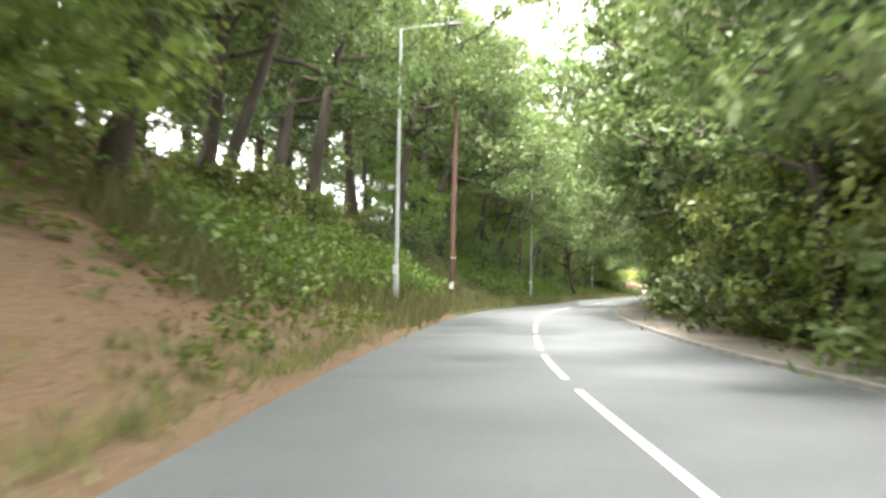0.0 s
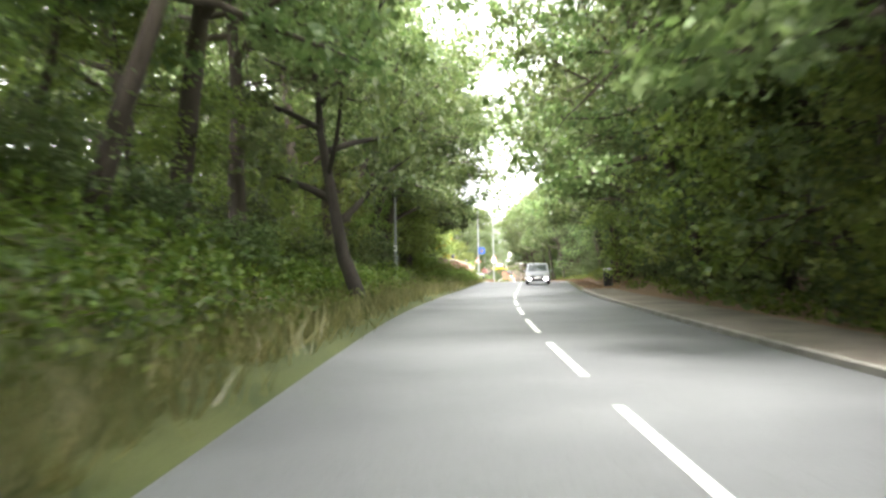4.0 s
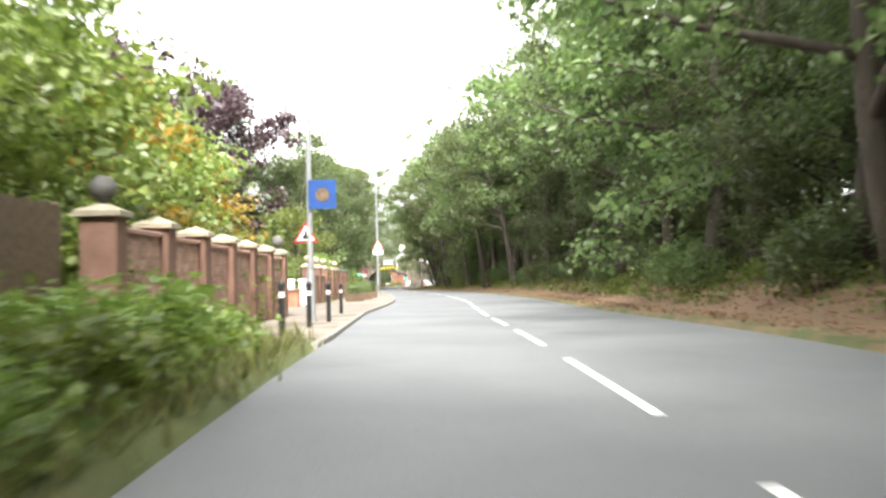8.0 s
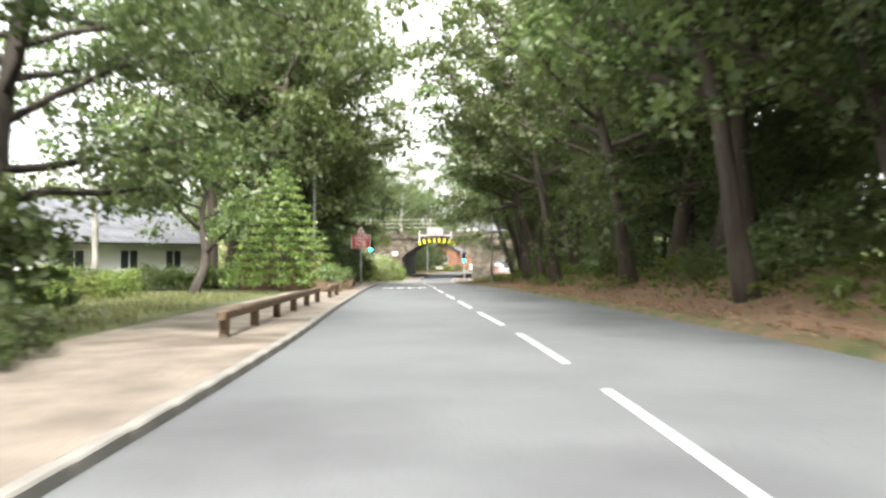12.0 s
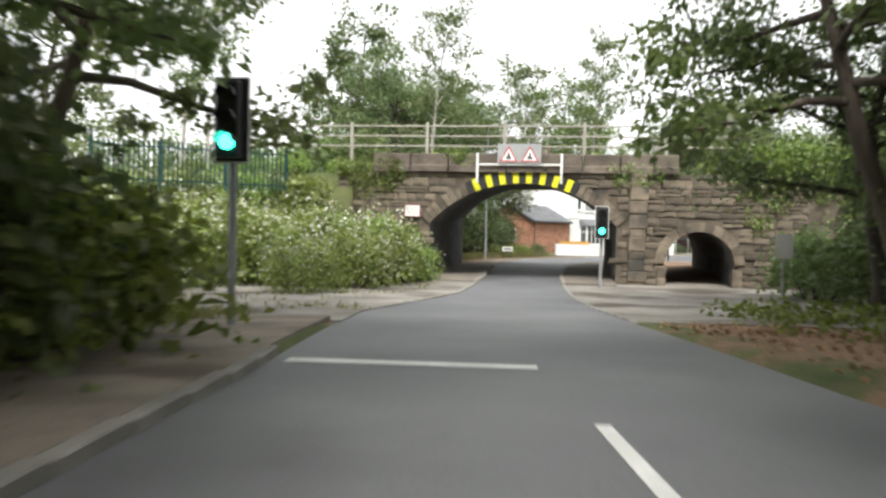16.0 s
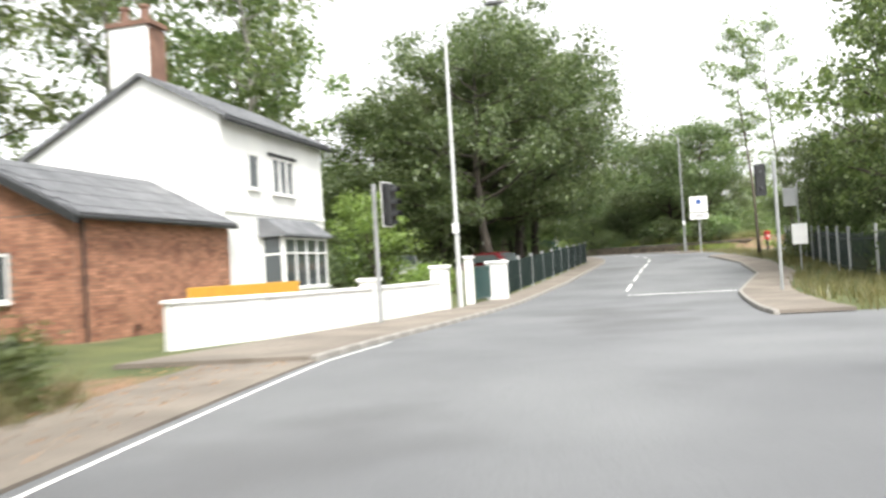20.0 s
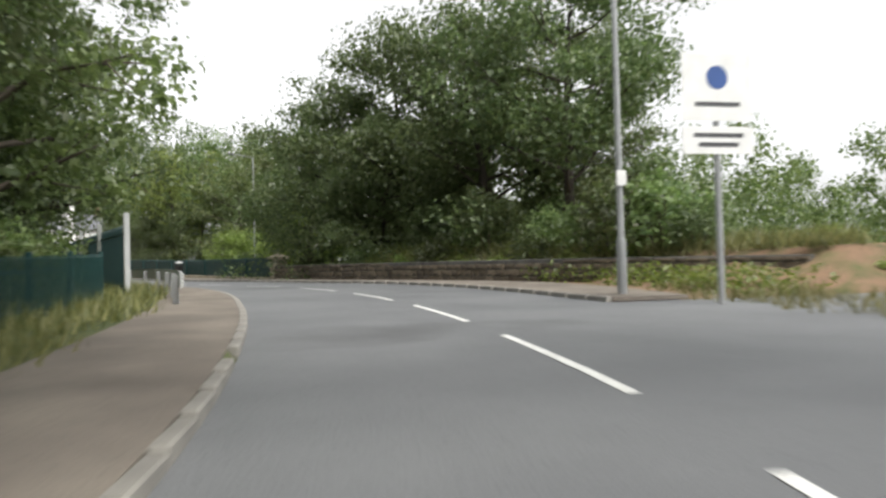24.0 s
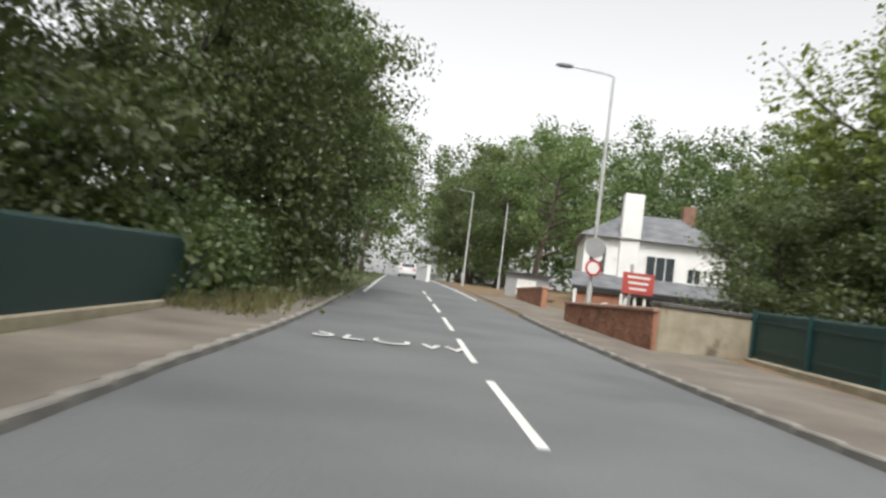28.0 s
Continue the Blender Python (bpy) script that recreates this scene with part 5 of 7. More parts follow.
def house():
    H = stand(310.0, -9.2, up=0.05, turn=-3)
    t = thing("house", H, "white rendered two-storey house with slate roof and red brick extension", "house")
    L = 7.2  # length along the road
    ridge, eave, back = (-2.5, 7.55), (0.0, 6.2), (-7.5, 5.0)
    part("wall", Solid().prism([(back[0], -0.3), (0, -0.3), eave, ridge, back], 0, L), RENDER_WHITE, t)
    part("string_course", Solid().block(-0.02, 0.0, 3.35, 0.05, L, 3.45, 0.01), RENDER_WHITE, t)
    roof_face(t, "roof", eave, ridge, 0, L, 9)
    roof_face(t, "roof", back, ridge, 0, L, 14)
    part("gutter", Solid().tube([(0.32, -0.25, 6.0), (0.32, L + 0.25, 6.0)], 0.06, 8), DARK_METAL, t)
    ch = part("chimney", Solid().block(-3.6, 0.02, 6.6, -2.25, 0.85, 9.15, 0.03), RENDER_WHITE, t)
    part("brick_side", Solid().block(-2.25, 0.05, 7.4, -2.2, 0.85, 9.1, 0.01), BRICK_DARK, ch)
    part("cap", Solid().block(-3.68, -0.04, 9.15, -2.12, 0.92, 9.3, 0.02), BRICK_DARK, ch)
    for x in (-3.3, -2.6):
        part("chimney_pot", Solid().lathe([(0.15, 9.3), (0.13, 9.75), (0.17, 9.8), (0.16, 9.88)], 12, Matrix.Translation((x, 0.45, 0))), BRICK_DARK, ch)
    road_side = Matrix.Rotation(radians(90), 4, "Z")
    for y, z, w, h, n in ((1.5, 4.15, 0.7, 1.1, 1), (3.1, 4.1, 1.6, 1.2, 3)):
        window(t, Matrix.Translation((0.012, y, z)) @ road_side, w, h, n)
    part("lintel", Solid().block(0.0, 2.9, 5.33, 0.09, 4.9, 5.43, 0.01), DARK_METAL, t)
    bay = part("bay", Solid().prism([(0, -0.1), (0.75, -0.1), (0.75, 0.95), (0, 0.95)], 2.2, 5.5), RENDER_WHITE, t)
    bw = window(bay, Matrix.Translation((0.745, 2.2, 1.0)) @ road_side, 3.3, 1.6, 4, True, WHITE_PAINT, True)
    part("side_window", Solid().box(0.06, 2.19, 1.0, 0.72, 2.25, 2.58), GLASS, bay)
    for x in (0.0, 0.66):
        part("frame_post", Solid().box(x, 2.16, 0.96, x + 0.08, 2.24, 2.64), WHITE_PAINT, bay)
    part("frame_post", Solid().box(0.0, 2.165, 2.06, 0.74, 2.235, 2.12), WHITE_PAINT, bay)
    part("infill", Solid().box(0.0, 2.26, 0.94, 0.7, 5.5, 2.64), GREY_DARK, bay)
    part("bay_roof", Solid().prism([(-0.0, 2.64), (0.95, 2.64), (0.95, 2.72), (0.25, 3.25), (0.0, 3.25)], 2.0, 5.7), SLATE, t)
    gable = Matrix()
    window(t, Matrix.Translation((-2.9, -0.012, 3.95)), 0.6, 0.5, 1)
    # single-storey brick extension in front of the gable
    e = part("extension", Solid().prism([(-5.3, -0.3), (0.1, -0.3), (0.1, 3.0), (-2.4, 4.3), (-5.3, 3.0)], -6.4, -0.01), MORTAR, t, "red brick extension with slate roof")
    part("bricks", brick_face(6.4, 3.0, seed=3), BRICKWORK["red"], e, at=Matrix.Translation((0.1, -6.4, -0.02)) @ road_side)["kind"] = "stuff"
    part("bricks", brick_face(5.4, 3.0, ((2.35, 3.75, 1.1, 2.25),), seed=4), BRICKWORK["red"], e, at=Matrix.Translation((-5.3, -6.4, -0.02)))["kind"] = "stuff"
    gb = Solid()
    for r in range(16):
        z = 3.0 + r * 0.075
        k = (z + 0.08 - 3.0) / 1.3
        x0, x1 = -5.3 + 2.9 * k, 0.1 - 2.5 * k
        n = int((x1 - x0) / 0.225)
        for i in range(n):
            x = (x0 + x1) / 2 - n * 0.1125 + i * 0.225
            gb.box(x + 0.005, -6.412, z + 0.005, x + 0.22, -6.4, z + 0.07)
    part("bricks", gb, BRICKWORK["red"], e)["kind"] = "stuff"
    window(e, Matrix.Translation((-2.9, -6.4, 1.15)), 1.3, 1.05, 2)
    roof_face(t, "extension_roof", (0.1, 3.0), (-2.4, 4.3), -6.4, -0.2, 8)
    roof_face(t, "extension_roof", (-5.3, 3.0), (-2.4, 4.3), -6.4, -0.2, 9)
    part("bargeboard", Solid().prism([(-5.6, 2.74), (-2.4, 4.17), (0.4, 2.72), (0.4, 2.9), (-2.4, 4.36), (-5.6, 2.92)], -6.68, -6.61), DARK_METAL, t)
    part("gutter", Solid().tube([(0.42, -6.6, 2.86), (0.42, -0.05, 2.86)], 0.055, 8), DARK_METAL, t)
    part("downpipe", Solid().tube([(0.2, -6.25, 2.9), (0.2, -6.25, 0.0)], 0.035, 8), DARK_METAL, t)


house()


def low_wall(name, pts, h, thick, mat, label, cap=None, capmat=None, up=0.09):
    """A free-standing wall along places (distance, offset); a coping if cap is its height."""
    t = thing(name, Matrix(), label, "wall", kind="structure")
    for (s0, l0), (s1, l1) in zip(pts, pts[1:]):
        a, b = spot(s0, l0, up), spot(s1, l1, up)
        d = b - a
        m = Matrix.Translation(a) @ Matrix.Rotation(math.atan2(d[1], d[0]), 4, "Z") @ Matrix.Rotation(-math.atan2(d[2], d.xy.length), 4, "Y")
        part("wall_panel", Solid().block(0, -thick / 2, -0.25, d.length, thick / 2, h, 0.02), mat, t, at=m)
        if cap:
            part("coping", Solid().block(-0.03, -thick / 2 - 0.05, h, d.length + 0.03, thick / 2 + 0.05, h + cap, 0.02), capmat or mat, t, at=m)
    return t


low_wall("garden_wall", [(302.2, -6.5), (304.3, -5.5), (309.0, -4.6), (313.7, -3.75)], 0.85, 0.22, RENDER_WHITE, "white painted low garden wall in front of the house", 0.07, RENDER_WHITE)
for s, lat, w, h in ((309.0, -4.62, 0.5, 1.05), (313.6, -3.75, 0.55, 1.3), (315.7, -3.22, 0.26, 1.55), (317.8, -2.65, 0.75, 1.3)):
    gp = thing("gate_pier", stand(s, lat), "white painted masonry gate pier", "pier", "gate piers by the house")
    part("shaft", Solid().block(-w / 2, -0.22, -0.2, w / 2, 0.22, h, 0.025), RENDER_WHITE, gp)
    part("cap", Solid().block(-w / 2 - 0.05, -0.27, h, w / 2 + 0.05, 0.27, h + 0.09, 0.03), RENDER_WHITE, gp)
low_wall("brick_wall", [(284.2, 3.62), (287.4, 3.6)], 0.72, 0.25, BRICK_PINK, "low red brick wall at the corner footway", 0.08, BRICK_PINK)
low_wall("wing_wall", [(277.0, 3.75), (284.0, 3.5)], 1.05, 0.35, STONE_PALE, "low pale stone wall running on from the bridge", 0.1, STONE_PALE)


# ---------------------------------------------------------------- brick garden walls with piers
def garden_wall(pts, h, key, label, pier_step, pier_h, ball=False, up=0.09, dip=0.0, mat=BRICK_PINK):
    t = thing("garden_wall", Matrix(), label, "wall", kind="structure")
    k = 0
    for (s0, l0), (s1, l1) in zip(pts, pts[1:]):
        a, b = spot(s0, l0, up), spot(s1, l1, up)
        d = b - a
        n = max(1, round(d.length / pier_step))
        ang = math.atan2(d[1], d[0])
        for i in range(n + 1):
            p = a.lerp(b, i / n)
            m = Matrix.Translation(p) @ Matrix.Rotation(ang, 4, "Z")
            if i or k == 0:
                pr = part("pier", Solid().block(-0.23, -0.26, -0.2, 0.23, 0.26, pier_h, 0.015), BRICK_DARK, t, at=m)
                part("pier_cap", Solid().add([(-0.3, -0.33, pier_h), (0.3, -0.33, pier_h), (0.3, 0.33, pier_h), (-0.3, 0.33, pier_h), (-0.3, -0.33, pier_h + 0.08), (0.3, -0.33, pier_h + 0.08), (0.3, 0.33, pier_h + 0.08), (-0.3, 0.33, pier_h + 0.08), (0, 0, pier_h + 0.22)],
                     [(3, 2, 1, 0), (0, 1, 5, 4), (1, 2, 6, 5), (2, 3, 7, 6), (3, 0, 4, 7), (4, 5, 8), (5, 6, 8), (6, 7, 8), (7, 4, 8)]), STONE_PALE if ball else STONE_DARK, pr)
                if ball is True or (ball == "ends" and i in (0, n)):
                    part("ball_finial", Solid().lathe([(0.06, pier_h + 0.18)] + [(0.19 * math.cos(q), pier_h + 0.42 + 0.19 * math.sin(q)) for q in [-1.2 + 0.3 * j for j in range(9)]], 14), STONE_PALE if ball is True else STONE_DARK, pr, smooth=True)
            if i < n:
                ln = d.length / n
                pm = m @ Matrix.Translation((0.23, 0, 0))
                w = ln - 0.46
                core = part("wall_panel", Solid().block(0, -0.11, -0.2, w, 0.11, h - dip, 0.01), mat, t, at=pm)
                part("bricks", brick_face(w, h - dip, seed=i + 7), BRICKWORK[key], core, at=Matrix.Translation((0, -0.11, 0)))["kind"] = "stuff"
                part("coping", Solid().block(0, -0.17, h - dip, w, 0.17, h - dip + 0.08, 0.02), STONE_DARK if not ball else BRICK_PINK, core)
        k += 1
    return t


garden_wall([(142.0, -4.6), (156.2, -4.8)], 1.75, "pink", "pink brick garden wall with dark piers", 2.35, 1.95, "ends")
garden_wall([(170.7, -6.2), (184.4, -5.9)], 1.35, "pink", "pink brick wall with ball-topped piers", 3.3, 1.85, True)
low_wall("garden_wall", [(168.9, -6.1), (170.5, -6.18)], 1.15, 0.22, BRICK_PINK, "short pink brick wall between gate post and pier", 0.07, BRICK_PINK)
# the shadow on this stretch is put into its darker brick colour
garden_wall([(185.2, -5.9), (195.0, -5.4)], 1.5, "brown", "brick wall with piers, shade put into its brown colour", 2.6, 1.8, False, mat=BRICK_DARK)
low_wall("garden_wall", [(166.0, -5.9), (166.5, -6.9), (167.4, -8.4), (168.8, -10.6), (170.8, -14.0)], 0.72, 0.24, BRICK, "low curved red brick wall beside the driveway", 0.08, BRICK_PINK)
garden_wall([(222.9, -4.0), (223.2, -7.2)], 1.35, "brown", "brown brick side wall", 3.5, 1.5, False, mat=BRICK_DARK)
garden_wall([(227.0, -6.4), (236.0, -5.4)], 1.9, "red", "red brick wall with gate and white notice", 4.2, 2.4, False, mat=BRICK)


# ---------------------------------------------------------------- houses behind the gardens
def bungalow(s, lat, turn, w, d, eave, ridge, mat, roofmat, label):
    t = thing("bungalow", stand(s, lat, turn), label, "house")
    part("wall", Solid().prism([(-d / 2, -0.4), (d / 2, -0.4), (d / 2, eave), (0, ridge), (-d / 2, eave)], -w / 2, w / 2), mat, t)
    sl = math.hypot(d / 2 + 0.4, ridge - eave)
    pt = math.atan2(ridge - eave, d / 2)
    for side in (1, -1):
        roof = part("roof", Solid().box(-0.3, -0.05, 0, w + 0.3, sl + 0.12, 0.1), roofmat, t)
        roof.matrix_basis = Matrix.Translation((side * (d / 2 + 0.4), -side * w / 2, eave - 0.4 * math.tan(pt) + 0.02)) @ Matrix.Rotation(radians(90 * side), 4, "Z") @ Matrix.Rotation(pt, 4, "X")
        slates(roof, Matrix.Translation((-0.3, 0, 0.095)), w + 0.6, sl + 0.1, 9, roofmat)
    for y in (-w * 0.3, 0.0, w * 0.28):
        window(t, Matrix.Translation((d / 2 + 0.012, y - 0.7, 0.9)) @ Matrix.Rotation(radians(90), 4, "Z"), 1.4, 1.15, 2)
    return t


bungalow(236, -20, -25, 13, 8, 2.6, 4.9, RENDER_WHITE, SLATE, "white bungalow with grey roof behind lawns")


# ---------------------------------------------------------------- fences
def pale_fence(name, pts, h, step, mat, label, post_step=2.7, post_h=None, post_mat=None, up=None, pale_w=0.05, tops=True, post_w=0.09):
    """Posts, rails and single pales along places (distance, offset)."""
    t = thing(name, Matrix(), label, "fence")
    post_h, post_mat = post_h or h + 0.1, post_mat or mat
    pale = Solid().add([(-pale_w / 2, -0.012, 0), (pale_w / 2, -0.012, 0), (pale_w / 2, -0.012, h - 0.06), (0, -0.012, h), (-pale_w / 2, -0.012, h - 0.06), (-pale_w / 2, 0.012, 0), (pale_w / 2, 0.012, 0), (pale_w / 2, 0.012, h - 0.06), (0, 0.012, h), (-pale_w / 2, 0.012, h - 0.06)],
                       [(0, 1, 2, 3, 4), (9, 8, 7, 6, 5), (0, 5, 6, 1), (1, 6, 7, 2), (2, 7, 8, 3), (3, 8, 9, 4), (4, 9, 5, 0)]).mesh("pale", mat)
    post = Solid().block(-post_w / 2, -post_w / 2, -0.1, post_w / 2, post_w / 2, post_h, 0.012).mesh("post", post_mat)
    for (s0, l0), (s1, l1) in zip(pts, pts[1:]):
        a = spot(s0, l0, land(s0, l0) if up is None else up)
        b = spot(s1, l1, land(s1, l1) if up is None else up)
        d = b - a
        turn = Matrix.Rotation(math.atan2(d[1], d[0]), 4, "Z")
        n = max(1, round(d.length / post_step))
        for i in range(n + 1):
            part("post", post, None, t, at=Matrix.Translation(a.lerp(b, i / n)) @ turn)
        for z in (0.22, h - 0.22):
            part("rail", Solid().box(0, -0.035, z, d.length, -0.013, z + 0.05), mat, t, at=Matrix.Translation(a) @ turn @ Matrix.Rotation(-math.atan2(d[2], d.xy.length), 4, "Y"))
        k = int(d.length / step)
        for i in range(k):
            part("pale", pale, None, t, at=Matrix.Translation(a.lerp(b, (i + 0.5) / k)) @ turn @ Matrix.Translation((0, -0.05, 0.04)))
    return t


FENCE_L = [(319.5, -2.72), (346.0, -2.55)]
pale_fence("palisade_fence", FENCE_L, 1.25, 0.12, FENCE_DARK, "dark green metal fence with grey posts under the trees", 2.9, 1.42, GREY_STEEL, pale_w=0.008, post_w=0.12)
pale_fence("palisade_fence", [(312.0, 10.5), (322.0, 10.0), (346.0, 10.6)], 1.5, 0.2, FENCE_DARK, "dark green palisade fence beyond the verge", 2.8, 1.8, GREY_STEEL)
pale_fence("metal_fence", [(346.5, -4.4), (361.6, -4.4)], 1.0, 0.16, GREEN_PAINT, "low green metal park fence on grass", 2.5)
pale_fence("mesh_fence", [(364.4, -4.05), (386.8, -4.05)], 1.75, 0.12, GREEN_PAINT, "tall green mesh fence with pale grey posts", 5.6, 2.05, PALE_STEEL, pale_w=0.03, post_w=0.13)
pale_fence("bridge_railing", [(390.8, -3.95), (402.0, -4.5), (414.0, -4.7)], 1.2, 0.11, GREEN_PAINT, "solid-looking dark green bridge railing", 3.0, 1.25, up=0.12, pale_w=0.09)
pale_fence("bridge_railing", [(389.2, 7.7), (402.0, 7.9), (415.6, 8.0)], 1.1, 0.11, GREEN_PAINT, "dark green bridge railing on a low plinth", 3.0, 1.15, up=0.16, pale_w=0.09)
pale_fence("embankment_fence", [(262.5, -14.0), (266.6, -8.6)], 1.6, 0.16, GREEN_PAINT, "green palisade fence above the brambles", 2.6, up=3.2)
for s0, l0, s1, l1 in ((390.6, -4.0, 414, -4.7), (389.2, 7.7, 415.6, 8.0)):
    low_wall("plinth", [(s0, l0), (s1, l1)], 0.12, 0.3, STONE_PALE, "pale stone plinth below the railing", up=0.05)


def stone_pier(s, lat, w, h, label):
    t = thing("stone_pier", stand(s, lat, up=0.05), label, "pier", "bridge piers")
    part("core", Solid().block(-w / 2 + 0.04, -w / 2 + 0.04, -0.3, w / 2 - 0.04, w / 2 - 0.04, h, 0.02), MORTAR, t)
    for k in range(4):
        stone_face(t, Matrix.Rotation(radians(90 * k), 4, "Z") @ Matrix.Translation((-w / 2, -w / 2 + 0.05, 0)), w, h, STONES_PALE, k + int(s), (0.2, 0.28), (0.25, 0.5), None, 0.04, 0.02)
    part("cap", Solid().add([(-w / 2 - 0.1, -w / 2 - 0.1, h), (w / 2 + 0.1, -w / 2 - 0.1, h), (w / 2 + 0.1, w / 2 + 0.1, h), (-w / 2 - 0.1, w / 2 + 0.1, h), (-w / 2 - 0.1, -w / 2 - 0.1, h + 0.12), (w / 2 + 0.1, -w / 2 - 0.1, h + 0.12), (w / 2 + 0.1, w / 2 + 0.1, h + 0.12), (-w / 2 - 0.1, w / 2 + 0.1, h + 0.12), (0, 0, h + 0.34)],
                            [(3, 2, 1, 0), (0, 1, 5, 4), (1, 2, 6, 5), (2, 3, 7, 6), (3, 0, 4, 7), (4, 5, 8), (5, 6, 8), (6, 7, 8), (7, 4, 8)]), STONE_PALE, t)


stone_pier(390.0, -3.6, 0.8, 1.35, "square sandstone pier with pyramid cap at the bridge")
stone_pier(388.0, 7.6, 0.75, 1.15, "square sandstone pier with pyramid cap at the bridge")


def stone_wall(pts, h, thick, kinds, label, up=0.05, back=STONE_DARK):
    t = thing("stone_wall", Matrix(), label, "wall", kind="structure")
    for (s0, l0), (s1, l1) in zip(pts, pts[1:]):
        a, b = spot(s0, l0, up), spot(s1, l1, up)
        d = b - a
        m = Matrix.Translation(a) @ Matrix.Rotation(math.atan2(d[1], d[0]), 4, "Z") @ Matrix.Rotation(-math.atan2(d[2], d.xy.length), 4, "Y")
        part("core", Solid().block(0, -thick, -0.3, d.length, 0, h - 0.02, 0.03), back, t, at=m)
        stone_face(t, m @ Matrix.Translation((0, -thick, -0.05)), d.length, h, kinds, int(s0), (0.16, 0.28), (0.3, 0.7), None, 0.06, 0.025)
    return t


stone_wall([(387.0, 7.3), (376.0, 7.9), (366.5, 9.3), (360.5, 12.5)], 0.8, 0.4, STONES, "low rough stone retaining wall with moss and ivy")
stone_wall([(346.0, 13.0), (352.0, 16.0)], 0.5, 0.4, STONES, "low rough stone wall by the lane")
structure("river", Solid().add([spot(396, -40, -3.4), spot(408, -40, -3.4), spot(408, 40, -3.4), spot(396, 40, -3.4)], [(0, 3, 2, 1)]), WATER, "dark river below the bridge", "river")


# ---------------------------------------------------------------- street furniture
def lamp_post(m, h=10.0, arm=1.6, mat=GREY_STEEL, arm_turn=0.0, plate=0.0, label="tall grey steel street lamp with a short arm", k=1.0):
    t = thing("street_lamp", m, label, "street lamp", "street lamps along the road")
    part("base", Solid().tube([(0, 0, -0.2), (0, 0, 1.25)], 0.105 * k, 12), mat, t)
    part("column", Solid().tube([(0, 0, 1.2), (0, 0, 1.3), (0, 0, h - 0.3), (0, 0, h)], [0.1 * k, 0.075 * k, 0.05 * k, 0.045 * k], 10), mat, t)
    if arm:
        c, s = math.cos(radians(arm_turn)), math.sin(radians(arm_turn))
        part("arm", Solid().tube([(0, 0, h - 0.02), (0.25 * arm * c, 0.25 * arm * s, h + 0.05), (arm * c, arm * s, h + 0.14)], 0.03, 8), mat, t)
        part("lantern", Solid().add(*lantern_shape(), Matrix.Translation((arm * c, arm * s, h + 0.14)) @ Matrix.Rotation(radians(arm_turn), 4, "Z")), GREY_DARK, t, "slim grey lantern")
    if plate:
        part("plate", Solid().block(-0.11, -0.115, plate, 0.11, -0.104, plate + 0.32, 0.003), WHITE_PAINT, t, "small white plate")
    return t


def lantern_shape():
    v = []
    for x, w, z0, z1 in ((-0.05, 0.05, -0.03, 0.03), (0.15, 0.13, -0.05, 0.06), (0.45, 0.14, -0.04, 0.05), (0.62, 0.06, -0.01, 0.02)):
        v += [(x, -w, z0), (x, w, z0), (x, w * 0.7, z1), (x, -w * 0.7, z1)]
    f = [(3, 2, 1, 0), (12, 13, 14, 15)]
    for i in range(3):
        f += [(i * 4 + j, i * 4 + (j + 1) % 4, i * 4 + 4 + (j + 1) % 4, i * 4 + 4 + j) for j in range(4)]
    return v, f


for s, lat, pl in ((28.0, -3.5, 1.3), (69.2, -4.0, 1.3), (112.8, -5.0, 1.5), (150.8, -2.95, 0), (187.8, -3.0, 0), (226.5, -4.6, 0)):
    lamp_post(stand(s, lat), 10.0, 1.6, PALE_STEEL if s < 100 else GREY_STEEL, 0, pl)
lamp_post(stand(240.0, 5.2), 9.5, 0.0, k=0.7, label="plain tall grey post among trees")
lamp_post(stand(284.9, -4.7), 8.0, 1.2, GREY_STEEL, k=0.62)
lamp_post(stand(314.2, -3.25), 9.6, 1.4, PALE_STEEL, 0, 2.4)
lamp_post(stand(359.0, 6.2), 10.0, 0.5, GREY_STEEL, 180, 2.4)
lamp_post(stand(406.0, 15.3), 12.5, 1.6, GREY_STEEL, 180)
lamp_post(Matrix.Translation((170.6, 320.8, 0.45)), 9.2, 1.6, PALE_STEEL, 165)
lamp_post(Matrix.Translation((177.7, 355.4, 1.5)), 7.8, 1.2, PALE_STEEL, 165)
lamp_post(Matrix.Translation((183.0, 361.0, 1.6)), 8.0, 0.0, PALE_STEEL, label="tall pale pole beside the beer garden")

wp = thing("telegraph_pole", stand(40.4, -3.6), "reddish creosoted wooden telegraph pole with white notice", "pole")
part("shaft", Solid().tube([(0, 0, -0.3), (0.02, 0, 4), (0.05, 0, 10.5)], [0.15, 0.135, 0.11], 12), POLE_TIMBER, wp)
part("notice", Solid().block(-0.12, -0.17, 0.78, 0.12, -0.145, 1.12, 0.004), WHITE_PAINT, wp, "blank white notice")
part("collar", Solid().tube([(0.013, 0, 2.3), (0.013, 0, 2.36)], 0.15, 12), PALE_STEEL, wp)


def post(parent, h, r=0.045, mat=GREY_STEEL, x=0.0):
    return part("post", Solid().tube([(x, 0, -0.25), (x, 0, h)], r, 10), mat, parent)


